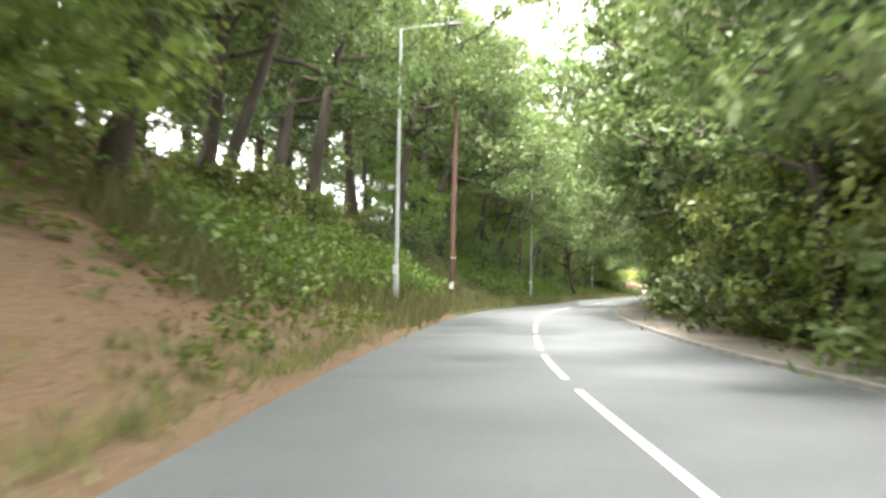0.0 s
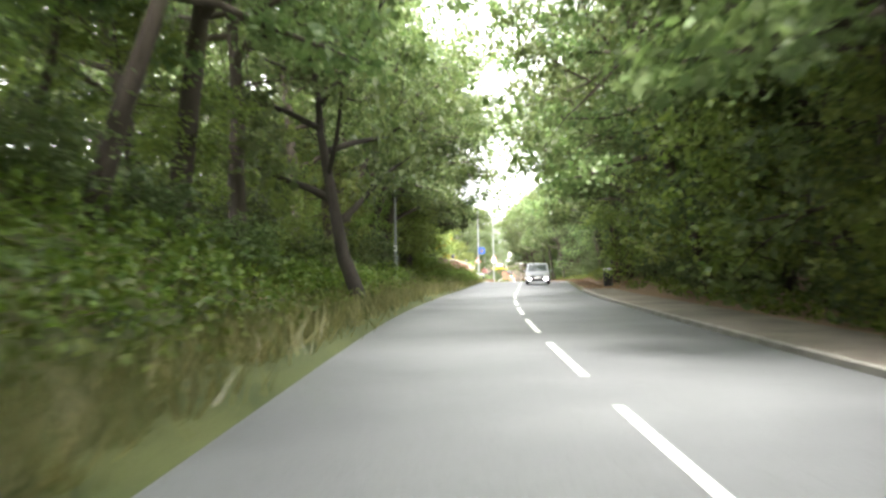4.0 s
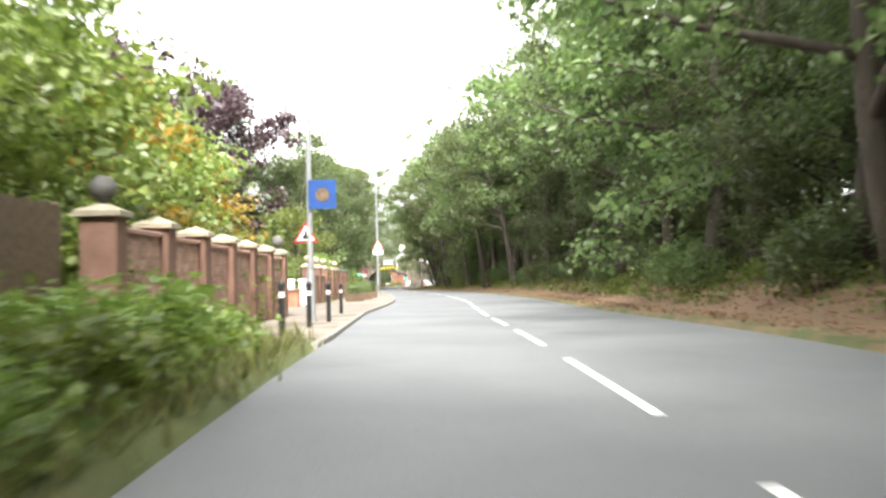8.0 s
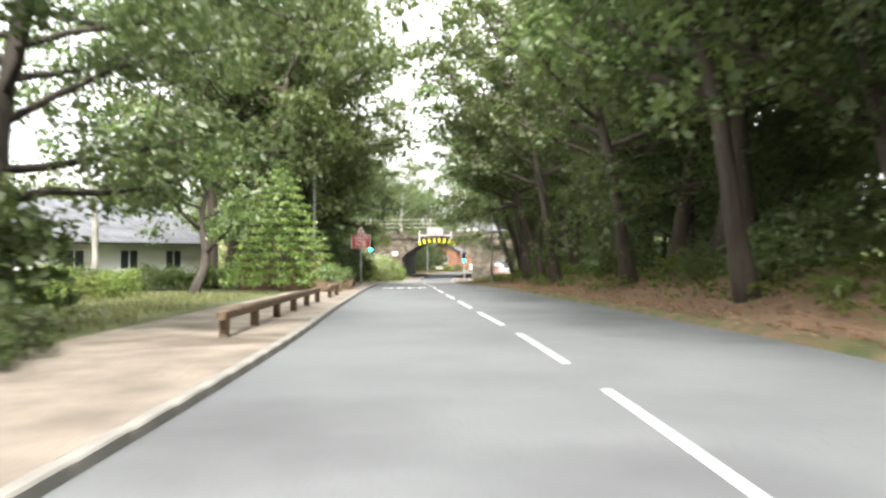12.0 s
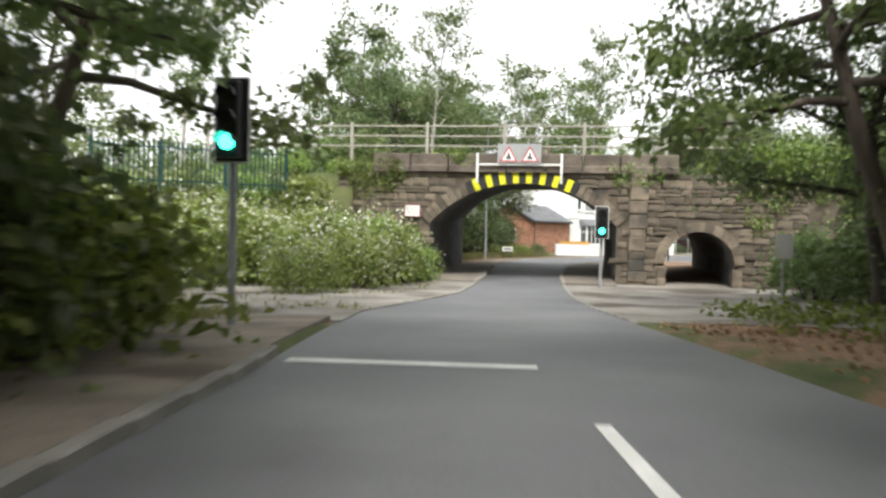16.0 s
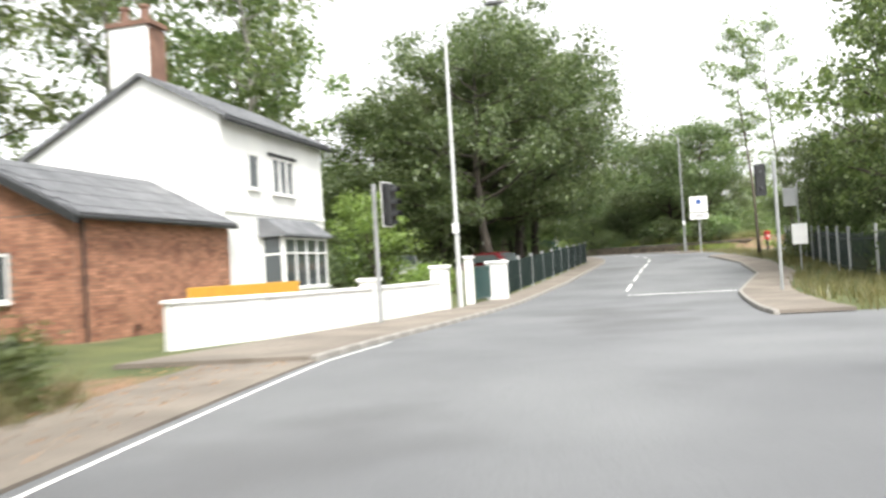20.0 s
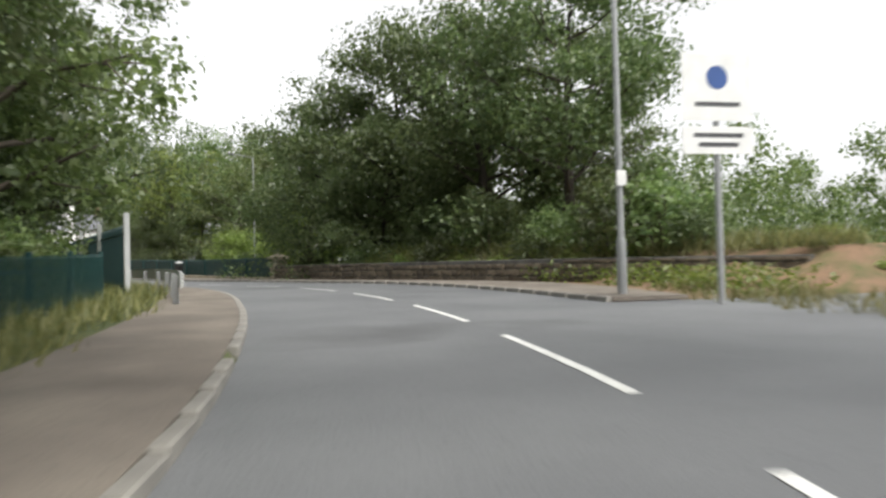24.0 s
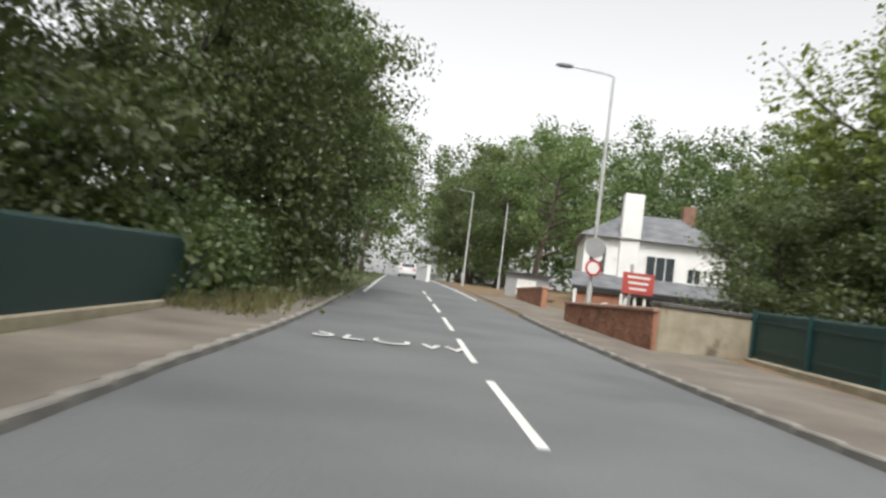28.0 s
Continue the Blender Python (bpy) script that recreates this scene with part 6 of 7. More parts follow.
def traffic_light(m, h=3.35, lit=True, board=True, post_mat=GREY_STEEL, turn=0.0, label="", aside=0.0):
    """A signal head with three lenses on a post; its face to -y."""
    t = thing("traffic_light", m, label or "traffic light on a steel post showing green", "traffic light", "traffic lights at the bridge")
    post(t, h + 0.05, 0.057, post_mat)
    hm = Matrix.Translation((aside, 0, 0)) @ Matrix.Rotation(radians(turn), 4, "Z")
    head = part("signal_head", Solid().block(-0.16, -0.3, h - 1.0, 0.16, -0.07, h, 0.03), DARK_METAL, t, at=hm)
    if board:
        part("backing_board", Solid().block(-0.22, -0.1, h - 1.04, 0.22, -0.085, h + 0.05, 0.01), DARK_METAL, head)
        for x0, z0, x1, z1 in ((-0.24, h - 1.06, -0.22, h + 0.07), (0.22, h - 1.06, 0.24, h + 0.07), (-0.22, h + 0.05, 0.22, h + 0.07), (-0.22, h - 1.06, 0.22, h - 1.04)):
            part("white_edge", Solid().box(x0, -0.104, z0, x1, -0.084, z1), WHITE_PAINT, head)
    for i, z in enumerate((h - 0.2, h - 0.5, h - 0.8)):
        mat = LENS_GREEN if lit and i == 2 else LENS_OFF
        part("lens", Solid().tube([(0, -0.33, z), (0, -0.29, z)], 0.1, 16), mat, head, "glowing green lens" if lit and i == 2 else "")
        hood = Solid()
        n = 9
        v = [((0.125 * math.cos(a)), y, z + 0.125 * math.sin(a)) for y in (-0.48, -0.3) for a in [math.pi * (k / (n - 1)) for k in range(n)]]
        v += [((0.113 * math.cos(a)), y, z + 0.113 * math.sin(a)) for y in (-0.48, -0.3) for a in [math.pi * (k / (n - 1)) for k in range(n)]]
        f = [(k, k + 1, n + k + 1, n + k) for k in range(n - 1)] + [(2 * n + k + 1, 2 * n + k, 3 * n + k, 3 * n + k + 1) for k in range(n - 1)] + [(k + 1, k, 2 * n + k, 2 * n + k + 1) for k in range(n - 1)]
        part("hood", hood.add(v, f), DARK_METAL, head)
    for z in (h - 0.25, h - 0.75):
        part("bracket", Solid().box(-0.03, -0.08, z - 0.03, 0.03, 0.0, z + 0.03), GREY_DARK, head)
    return t


traffic_light(stand(247.7, -3.42), 3.2)
traffic_light(stand(265.9, 3.1), 2.8)
traffic_light(stand(308.1, -4.1, turn=0), 3.45, False, True, label="traffic light on a grey post seen unlit", turn=70, aside=0.25)
traffic_light(stand(315.2, 6.7), 3.95, False, False, label="traffic light turned away towards the other approach", turn=180, aside=-0.4)
traffic_light(stand(294.5, 4.5), 3.2, False, False, DARK_METAL, 120, label="dark signal post on the corner footway")


def sign(name, m, label, h, plates, post_h=None, posts=(0.0,), r=0.04):
    """plates: rows of (part name, x0, z0, x1, z1, material, label)."""
    t = thing(name, m, label, "road sign")
    for x in posts:
        post(t, post_h or h, r, GREY_STEEL, x)
    for n, x0, z0, x1, z1, mat, lab in plates:
        part(n, Solid().block(x0, -0.07, z0, x1, -0.055, z1, 0.004), mat, t, lab)
    return t


# blue square sign and triangle on the lamp by the gardens
sg = sign("blue_sign", stand(150.8, -2.95) @ Matrix.Translation((0.1, -0.08, 0)), "square blue road sign with tan round mark on a lamp post", 2.0, [("plate", -0.1, 2.84, 0.6, 3.56, SIGN_BLUE, "blue plate")], 0.1)
part("mark", Solid().tube([(0.25, -0.08, 3.19), (0.25, -0.071, 3.19)], 0.18, 18), TIMBER, sg, "tan round mark")
tri_sign(sg, Matrix.Translation((-0.2, 0.05, 2.0)), 0.62)
# warning triangle with plate on the next lamp
sg = sign("warning_sign", stand(187.8, -3.0) @ Matrix.Translation((0.05, -0.08, 0)), "red warning triangle above a white plate on a lamp post", 1.0, [("plate", -0.36, 2.92, 0.34, 3.3, WHITE_PAINT, "white plate")], 0.1)
tri_sign(sg, Matrix.Translation((0, -0.06, 3.35)), 0.78)
for i in range(2):
    part("bar", Solid().box(-0.22, -0.078, 3.0 + 0.13 * i, 0.2, -0.0705, 3.06 + 0.13 * i), DARK_METAL, sg, "dark bar of unreadable writing")
# red plate before the bridge
sg = sign("reduce_speed_sign", stand(231.6, -2.7), "red sign with white words below a warning triangle", 2.9, [("border", -0.53, 2.02, 0.53, 2.78, WHITE_PAINT, "white border"), ], 3.0, (0.0,), 0.045)
part("plate", Solid().block(-0.5, -0.082, 2.05, 0.5, -0.0705, 2.75, 0.004), SIGN_RED, sg, "red plate")
up_face = Matrix.Rotation(radians(90), 4, "X")
for i, w in enumerate(("REDUCE", "SPEED", "NOW")):
    lettering(w, Matrix.Translation((0, -0.084, 2.6 - 0.2 * i)) @ up_face, 0.21, WHITE_PAINT, sg, "letters", 1.0, 0.002)
tri_sign(sg, Matrix.Translation((0, -0.06, 2.82)), 0.56)


for s, lat in ((167.4, -6.5), (168.7, -6.15)):
    gp = thing("gate_post", stand(s, lat), "short white painted gate post beside the brick wall", "post", "white gate posts")
    part("shaft", Solid().block(-0.18, -0.18, -0.1, 0.18, 0.18, 1.15, 0.03), WHITE_PAINT, gp)
    part("cap", Solid().block(-0.22, -0.22, 1.15, 0.22, 0.22, 1.25, 0.03), WHITE_PAINT, gp)


def bollard(s, lat):
    t = thing("bollard", stand(s, lat), "short black bollard on the footway edge", "bollard", "bollards by the gardens")
    part("shaft", Solid().tube([(0, 0, -0.1), (0, 0, 0.85)], [0.06, 0.05], 10), DARK_METAL, t)
    part("cap", Solid().lathe([(0.065, 0.85), (0.065, 0.93), (0.03, 0.98)], 12), DARK_METAL, t)
    part("band", Solid().tube([(0, 0, 0.68), (0, 0, 0.78)], 0.056, 10), WHITE_PAINT, t, "white reflective band")


tf = thing("timber_fence", stand(138.0, -5.0, 90), "dark brown close-boarded timber fence beside the garden wall", "fence")
for i in range(44):
    part("board", Solid().block(-3.5 + 0.16 * i, -0.015, 0.05, -3.35 + 0.16 * i, 0.012, 1.75 + 0.02 * ((i * 7) % 3), 0.004), TIMBER, tf)
for x in (-3.4, -1.1, 1.2, 3.5):
    part("post", Solid().block(x - 0.05, 0.014, -0.2, x + 0.05, 0.11, 1.8, 0.01), TIMBER, tf)
for z in (0.35, 1.4):
    part("rail", Solid().block(-3.5, 0.013, z, 3.5, 0.06, z + 0.08, 0.008), TIMBER, tf)
for s, lat in ((144.9, -2.6), (147.8, -2.55), (150.7, -2.5), (156.9, -2.9)):
    bollard(s, lat)


def planter(s, lat, w=0.95, turn=0):
    t = thing("planter", stand(s, lat, turn), "dark wooden trough planter on the footway", "planter", "planters along the footway")
    part("trough", Solid().add([(-w / 2, -0.25, 0), (w / 2, -0.25, 0), (w / 2, 0.25, 0), (-w / 2, 0.25, 0), (-w / 2 - 0.05, -0.3, 0.42), (w / 2 + 0.05, -0.3, 0.42), (w / 2 + 0.05, 0.3, 0.42), (-w / 2 - 0.05, 0.3, 0.42)],
                                [(3, 2, 1, 0), (0, 1, 5, 4), (1, 2, 6, 5), (2, 3, 7, 6), (3, 0, 4, 7), (4, 5, 6, 7)]), TIMBER, t)
    for z in (0.1, 0.3):
        part("band", Solid().block(-w / 2 - 0.035, -0.29, z, w / 2 + 0.035, -0.262, z + 0.05, 0.004), TIMBER, t)
    shrub("pot", s, lat, 1.25, up=land(s, lat) + 0.36, sx=1.0)


for s, lat in ((174.6, -4.2), (178.6, -3.9), (182.3, -3.6), (219.8, -3.2), (223.0, -3.0), (231.8, -3.9), (235.6, -3.9)):
    planter(s, lat)


def timber_rail(pts):
    t = thing("knee_rail", Matrix(), "low weathered timber knee rail on short posts", "barrier", "knee rails")
    for (s0, l0), (s1, l1) in zip(pts, pts[1:]):
        a, b = spot(s0, l0, 0.1), spot(s1, l1, 0.1)
        d = b - a
        turn = Matrix.Rotation(math.atan2(d[1], d[0]), 4, "Z")
        n = max(1, round(d.length / 2.4))
        for i in range(n + 1):
            part("post", Solid().block(-0.07, -0.07, -0.1, 0.07, 0.07, 0.32, 0.02), TIMBER, t, at=Matrix.Translation(a.lerp(b, i / n)) @ turn)
        part("rail", Solid().block(-0.25, -0.07, 0.27, d.length + 0.25, 0.07, 0.41, 0.03), TIMBER, t, at=Matrix.Translation(a) @ turn @ Matrix.Rotation(-math.atan2(d[2], d.xy.length), 4, "Y"))


timber_rail([(199.2, -2.9), (210.6, -2.7)])
timber_rail([(213.4, -2.6), (216.0, -2.6)])
timber_rail([(224.6, -2.75), (227.2, -2.75)])


def guard_rail(pts):
    t = thing("guard_rail", Matrix(), "weathered pale grey steel guard rail on posts along the bend", "barrier")
    prof = [(0.0, 0.30), (-0.05, 0.36), (-0.05, 0.42), (0.0, 0.46), (-0.05, 0.50), (-0.05, 0.56), (0.0, 0.62), (0.03, 0.62), (0.03, 0.30)]
    s = Solid()
    n = len(prof)
    st = [p for p in np.arange(pts[0][0], pts[-1][0] + 0.01, 1.0)]
    v = []
    for q in st:
        lat = table(pts, q)[0]
        v += [spot(q, lat - x, 0.12 + z) for x, z in prof]
    f = [(i * n + j, i * n + (j + 1) % n, (i + 1) * n + (j + 1) % n, (i + 1) * n + j) for i in range(len(st) - 1) for j in range(n)]
    f += [tuple(range(n)), tuple(reversed(range((len(st) - 1) * n, len(st) * n)))]
    part("beam", s.add(v, f), PALE_STEEL, t)
    q = pts[0][0] + 0.6
    while q < pts[-1][0]:
        part("post", Solid().block(-0.06, -0.05, -0.1, 0.06, 0.05, 0.62, 0.01), GREY_STEEL, t, at=stand(q, table(pts, q)[0] - 0.12, up=0.05))
        q += 3.2


guard_rail([(360.2, -2.75), (366, -2.95), (378, -2.85), (388.2, -2.95)])


def litter_bin(m, label="round black litter bin with pale lid"):
    t = thing("litter_bin", m, label, "bin")
    part("body", Solid().lathe([(0.24, 0), (0.26, 0.05), (0.27, 0.8), (0.29, 0.82), (0.29, 0.86)], 18), DARK_METAL, t, smooth=True)
    part("lid", Solid().lathe([(0.3, 0.98), (0.3, 1.03), (0.2, 1.1), (0.05, 1.13)], 18), PALE_STEEL, t, "pale domed lid", smooth=True)
    for a in range(3):
        part("strut", Solid().box(-0.02, -0.01, 0.85, 0.02, 0.01, 1.0, Matrix.Rotation(a * 2.09, 4, "Z") @ Matrix.Translation((0.26, 0, 0))), DARK_METAL, t)


litter_bin(stand(402.0, 7.35, up=0.1))
litter_bin(stand(117.0, 7.2), "dark litter bin at the edge of the wood")
lp = thing("leaning_pole", stand(118.5, 8.0), "thin weathered pole leaning beside the bench", "pole")
part("shaft", Solid().tube([(0, 0, -0.2), (-0.25, 0, 3.0), (-0.5, 0.1, 6.0)], [0.08, 0.07, 0.05], 8), TIMBER, lp)
bench = thing("bench", stand(119.6, 7.9, 90), "dark wooden roadside bench", "bench")
for z, y in ((0.44, -0.2), (0.44, 0.0), (0.62, 0.2), (0.8, 0.24)):
    part("slat", Solid().block(-0.75, y - 0.07, z, 0.75, y + 0.07, z + 0.04, 0.01), TIMBER, bench)
for x in (-0.6, 0.6):
    part("leg", Solid().block(x - 0.05, -0.25, -0.05, x + 0.05, 0.25, 0.44, 0.01), TIMBER, bench)
    part("back_post", Solid().block(x - 0.04, 0.2, 0.3, x + 0.04, 0.29, 0.9, 0.01), TIMBER, bench)

# street name plate under the hedge: white with dark bars
np_ = thing("street_name_sign", stand(288.8, -4.7, 68), "white street name plate with dark bars on two short legs", "sign")
part("plate", Solid().block(-0.5, -0.03, 0.45, 0.5, -0.005, 0.72, 0.01), WHITE_PAINT, np_)
part("bar", Solid().box(-0.38, -0.036, 0.54, 0.38, -0.031, 0.64), DARK_METAL, np_, "dark bar of unreadable writing")
for x in (-0.35, 0.35):
    part("leg", Solid().box(x - 0.04, -0.004, -0.1, x + 0.04, 0.05, 0.7), GREY_DARK, np_)

ob = thing("ochre_board", stand(306.0, -6.6, 80), "long ochre wooden board behind the white wall", "board")
part("panel", Solid().block(-2.2, -0.03, 0.72, 2.2, 0.03, 1.15, 0.01), OCHRE, ob)
for x in (-2.0, 0, 2.0):
    part("leg", Solid().box(x - 0.05, 0.03, -0.1, x + 0.05, 0.1, 1.1), TIMBER, ob)
gate = thing("garden_gate", stand(316.7, -2.95, 84), "dark green metal garden gate between white piers", "gate")
part("gate_frame", Solid().box(-0.85, -0.025, 0.1, 0.85, 0.025, 0.16).box(-0.85, -0.025, 1.2, 0.85, 0.025, 1.26).box(-0.85, -0.025, 0.1, -0.8, 0.025, 1.26).box(0.8, -0.025, 0.1, 0.85, 0.025, 1.26), GREEN_PAINT, gate)
for i in range(14):
    part("bar", Solid().box(-0.76 + i * 0.116 - 0.02, -0.012, 0.16, -0.76 + i * 0.116 + 0.02, 0.012, 1.2), GREEN_PAINT, gate)
wn_ = sign("white_notice", stand(325.0, 8.7), "white notice and grey-backed plate on one thin post by the fence", 2.4, [("plate", -0.3, 1.15, 0.3, 2.0, WHITE_PAINT, "blank white plate"), ("back_plate", -0.55, 2.75, -0.05, 3.5, GREY_STEEL, "grey back of a sign")], 3.7, (0.0,), 0.03)
pb = thing("post_box", stand(345.0, 9.3, 20), "red pedestal post box on the grass", "post box")
part("pedestal", Solid().tube([(0, 0, -0.1), (0, 0, 1.0)], 0.06, 10), DARK_METAL, pb)
part("box", Solid().block(-0.16, -0.15, 0.85, 0.16, 0.15, 1.4, 0.04), RED_PAINT, pb)
part("slot", Solid().box(-0.1, -0.156, 1.24, 0.1, -0.151, 1.27), DARK_METAL, pb)
part("notice", Solid().box(-0.07, -0.156, 0.98, 0.07, -0.151, 1.14), WHITE_PAINT, pb)
vb = sign("village_board", stand(356.6, 6.9), "white two-part board on a dark post at the bend", 2.7, [("upper_board", -0.7, 3.35, 0.7, 4.6, WHITE_PAINT, "white upper board with arched top"), ("lower_board", -0.72, 2.75, 0.72, 3.25, WHITE_PAINT, "white lower plate")], 4.5, (0.0,), 0.06)
part("crest", Solid().tube([(0, -0.078, 4.15), (0, -0.0705, 4.15)], 0.22, 14), SIGN_BLUE, vb, "plain blue emblem")
for i, (z, w) in enumerate(((3.62, 0.45), (3.05, 0.5), (2.88, 0.4))):
    part("bar", Solid().box(-w, -0.078, z, w, -0.0712, z + 0.08), GREY_DARK, vb, "dark bar of unreadable writing")


# ---------------------------------------------------------------- cars
def car(m, paint, label, length=4.3, width=1.78, height=1.5, lights=False, van=False):
    """A car with its nose to -y: body, cabin, glass, wheels, lamps."""
    t = thing("car", m, label, "car")
    L, W, H = length / 2, width / 2, height
    side = [(-L, 0.35), (-L + 0.05, 0.62), (-L + 0.25, 0.78), (-L + 1.05, 0.92), (-L + 1.75, H - 0.06), (-L + 2.2, H), (L - 1.0, H - 0.03), (L - 0.28, 0.98), (L - 0.02, 0.9), (L, 0.4), (L - 0.1, 0.25), (-L + 0.1, 0.22)]
    if van:
        side[6], side[7] = (L - 0.5, H - 0.05), (L - 0.1, 1.05)
    v, n = [], len(side)
    for x, k in ((-W, 0), (-W + 0.06, 1), (W - 0.06, 1), (W, 0)):
        for y, z in side:
            tuck = 0.16 * max(0, (z - 0.95) / (H - 0.95)) if z > 0.95 else 0
            v.append((math.copysign(abs(x) - tuck, x), y * (1.0 if k else 0.985), z + (0.0 if k else -0.02 * (z > 0.9))))
    f = [(r * n + i, r * n + (i + 1) % n, (r + 1) * n + (i + 1) % n, (r + 1) * n + i) for r in range(3) for i in range(n)]
    f += [tuple(reversed(range(n))), tuple(range(3 * n, 4 * n))]
    body = part("body", Solid().add(v, f), paint, t, smooth=True)
    soft = body.modifiers.new("rounded", "BEVEL")
    soft.width, soft.segments, soft.limit_method, soft.angle_limit = 0.07, 3, "ANGLE", radians(18)
    wf = W - 0.2
    part("windscreen", Solid().add([(-wf, -L + 1.13, 0.955), (wf, -L + 1.13, 0.955), (wf - 0.07, -L + 1.72, H - 0.09), (-wf + 0.07, -L + 1.72, H - 0.09), (-wf, -L + 1.1, 0.96), (wf, -L + 1.1, 0.96), (wf - 0.07, -L + 1.69, H - 0.07), (-wf + 0.07, -L + 1.69, H - 0.07)],
                                    [(4, 5, 6, 7), (3, 2, 1, 0), (0, 1, 5, 4), (2, 3, 7, 6), (1, 2, 6, 5), (3, 0, 4, 7)]), GLASS, t)
    y1, y2 = side[6][0], side[7][0]
    part("rear_window", Solid().add([(-wf + 0.05, y1 + 0.1, H - 0.1), (wf - 0.05, y1 + 0.1, H - 0.1), (wf, y2 - 0.02, 1.04), (-wf, y2 - 0.02, 1.04), (-wf + 0.05, y1 + 0.13, H - 0.08), (wf - 0.05, y1 + 0.13, H - 0.08), (wf, y2 + 0.02, 1.05), (-wf, y2 + 0.02, 1.05)],
                                     [(0, 1, 2, 3), (7, 6, 5, 4), (0, 4, 5, 1), (2, 6, 7, 3), (1, 5, 6, 2), (3, 7, 4, 0)]), GLASS, t)
    for sx in (-1, 1):
        a, b = -L + 1.75, L - 1.15
        o = [(sx * (W - 0.02), -L + 1.4, 0.97), (sx * (W - 0.02), L - 0.6, 0.99), (sx * (W - 0.135), b + 0.05, H - 0.14), (sx * (W - 0.135), a + 0.25, H - 0.14)]
        o2 = [(x + sx * 0.012, y, z) for x, y, z in o]
        part("side_window", Solid().add(o + o2, [(0, 1, 2, 3), (7, 6, 5, 4), (0, 4, 5, 1), (1, 5, 6, 2), (2, 6, 7, 3), (3, 7, 4, 0)]), GLASS, t)
        part("mirror", Solid().block(sx * (W + 0.1) - 0.09, -L + 1.45, 0.95, sx * (W + 0.1) + 0.09, -L + 1.55, 1.08, 0.02), paint, t)
        for y in (-L + 0.78, L - 0.8):
            w = part("wheel", Solid().tube([(sx * (W - 0.2), y, 0.31), (sx * (W + 0.01), y, 0.31)], 0.31, 20), RUBBER, t)
            part("rim", Solid().tube([(sx * (W - 0.02), y, 0.31), (sx * (W + 0.02), y, 0.31)], 0.19, 14), GREY_STEEL, w)
        part("headlight", Solid().block(sx * (W - 0.28) - 0.2, -L - 0.01, 0.58, sx * (W - 0.28) + 0.2, -L + 0.22, 0.74, 0.03), PALE_STEEL, t)
        part("fog_light", Solid().block(sx * (W - 0.3) - 0.12, -L - 0.065, 0.36, sx * (W - 0.3) + 0.12, -L + 0.1, 0.46, 0.02), HEADLIGHT if lights else GREY_DARK, t, "lit lamp" if lights else "")
        part("tail_light", Solid().block(sx * (W - 0.2) - 0.13, L - 0.1, 0.72, sx * (W - 0.2) + 0.13, L + 0.005, 0.9, 0.02), RED_PAINT, t)
    for z in (0.5, 0.56, 0.62):
        part("grille_bar", Solid().box(-0.48, -L - 0.03, z, 0.48, -L - 0.014, z + 0.02), GREY_STEEL, t, "chrome bar")
    part("badge", Solid().tube([(0, -L - 0.04, 0.58), (0, -L - 0.028, 0.58)], 0.07, 14), PALE_STEEL, t)
    part("grille", Solid().block(-0.5, -L - 0.015, 0.48, 0.5, -L + 0.1, 0.66, 0.01), DARK_METAL, t)
    part("bumper", Solid().block(-W + 0.08, -L - 0.05, 0.24, W - 0.08, -L + 0.2, 0.42, 0.04), DARK_METAL, t)
    for y in (-L - 0.056, L + 0.006):
        part("number_plate", Solid().box(-0.26, y, 0.44, 0.26, y + 0.012, 0.55), WHITE_PAINT, t, "blank plate")
    return t


car(stand(129.8, 3.1, up=0.0), CAR_SILVER, "silver-grey car with lit headlights on the far lane", 4.4, 1.8, 1.58, True, True)
car(stand(482, 0.3, 180, up=0.0), CAR_WHITE, "white car driving away up the hill")
car(stand(330.6, -5.3, 68), CAR_RED, "dark red car parked behind the fence")
# plate and post are added to stand for an unidentified white spot
sign("white_notice", stand(258.5, 7.2), "small white plate added for an unidentified white spot before the bridge", 1.9, [("plate", -0.22, 1.3, 0.22, 1.9, WHITE_PAINT, "blank white plate")], 1.9, (0.0,), 0.03)
car(stand(333.0, -11.5, 20), CAR_SILVER, "dark silver car parked behind the fence", 4.3)


# ---------------------------------------------------------------- the roadside pub
def pub():
    P = Matrix.Translation((178.6, 337.0, -0.25)) @ Matrix.Rotation(radians(-24), 4, "Z")
    t = thing("pub", P, "white two-storey roadside pub with slate roof and long veranda", "pub")
    part("wall", Solid().box(0, 0, -0.4, 8.2, 8, 5.6), RENDER_WHITE, t)
    part("roof", Solid().add([(-0.4, -0.4, 5.6), (8.6, -0.4, 5.6), (8.6, 8.4, 5.6), (-0.4, 8.4, 5.6), (2.6, 4, 7.6), (6.0, 4, 7.6)], [(3, 2, 1, 0), (0, 1, 5, 4), (1, 2, 5), (2, 3, 4, 5), (3, 0, 4)]), SLATE, t)
    part("chimney", Solid().block(2.0, -0.25, 3.2, 3.15, 0.9, 8.3, 0.04), RENDER_WHITE, t)
    part("rear_chimney", Solid().block(6.3, 5.0, 6.0, 7.1, 5.8, 8.6, 0.04), BRICK_DARK, t)
    window(t, Matrix.Translation((3.6, -0.012, 3.3)), 1.7, 1.5, 3)
    window(t, Matrix.Translation((6.0, -0.012, 3.4)), 0.8, 0.9, 2)
    sgn = part("hanging_sign", Solid().block(0.35, -0.1, 3.5, 1.25, -0.03, 5.0, 0.02), GREY_DARK, t, "dark sign with white round emblem")
    part("emblem", Solid().tube([(0.8, -0.112, 4.35), (0.8, -0.101, 4.35)], 0.3, 16), WHITE_PAINT, sgn)
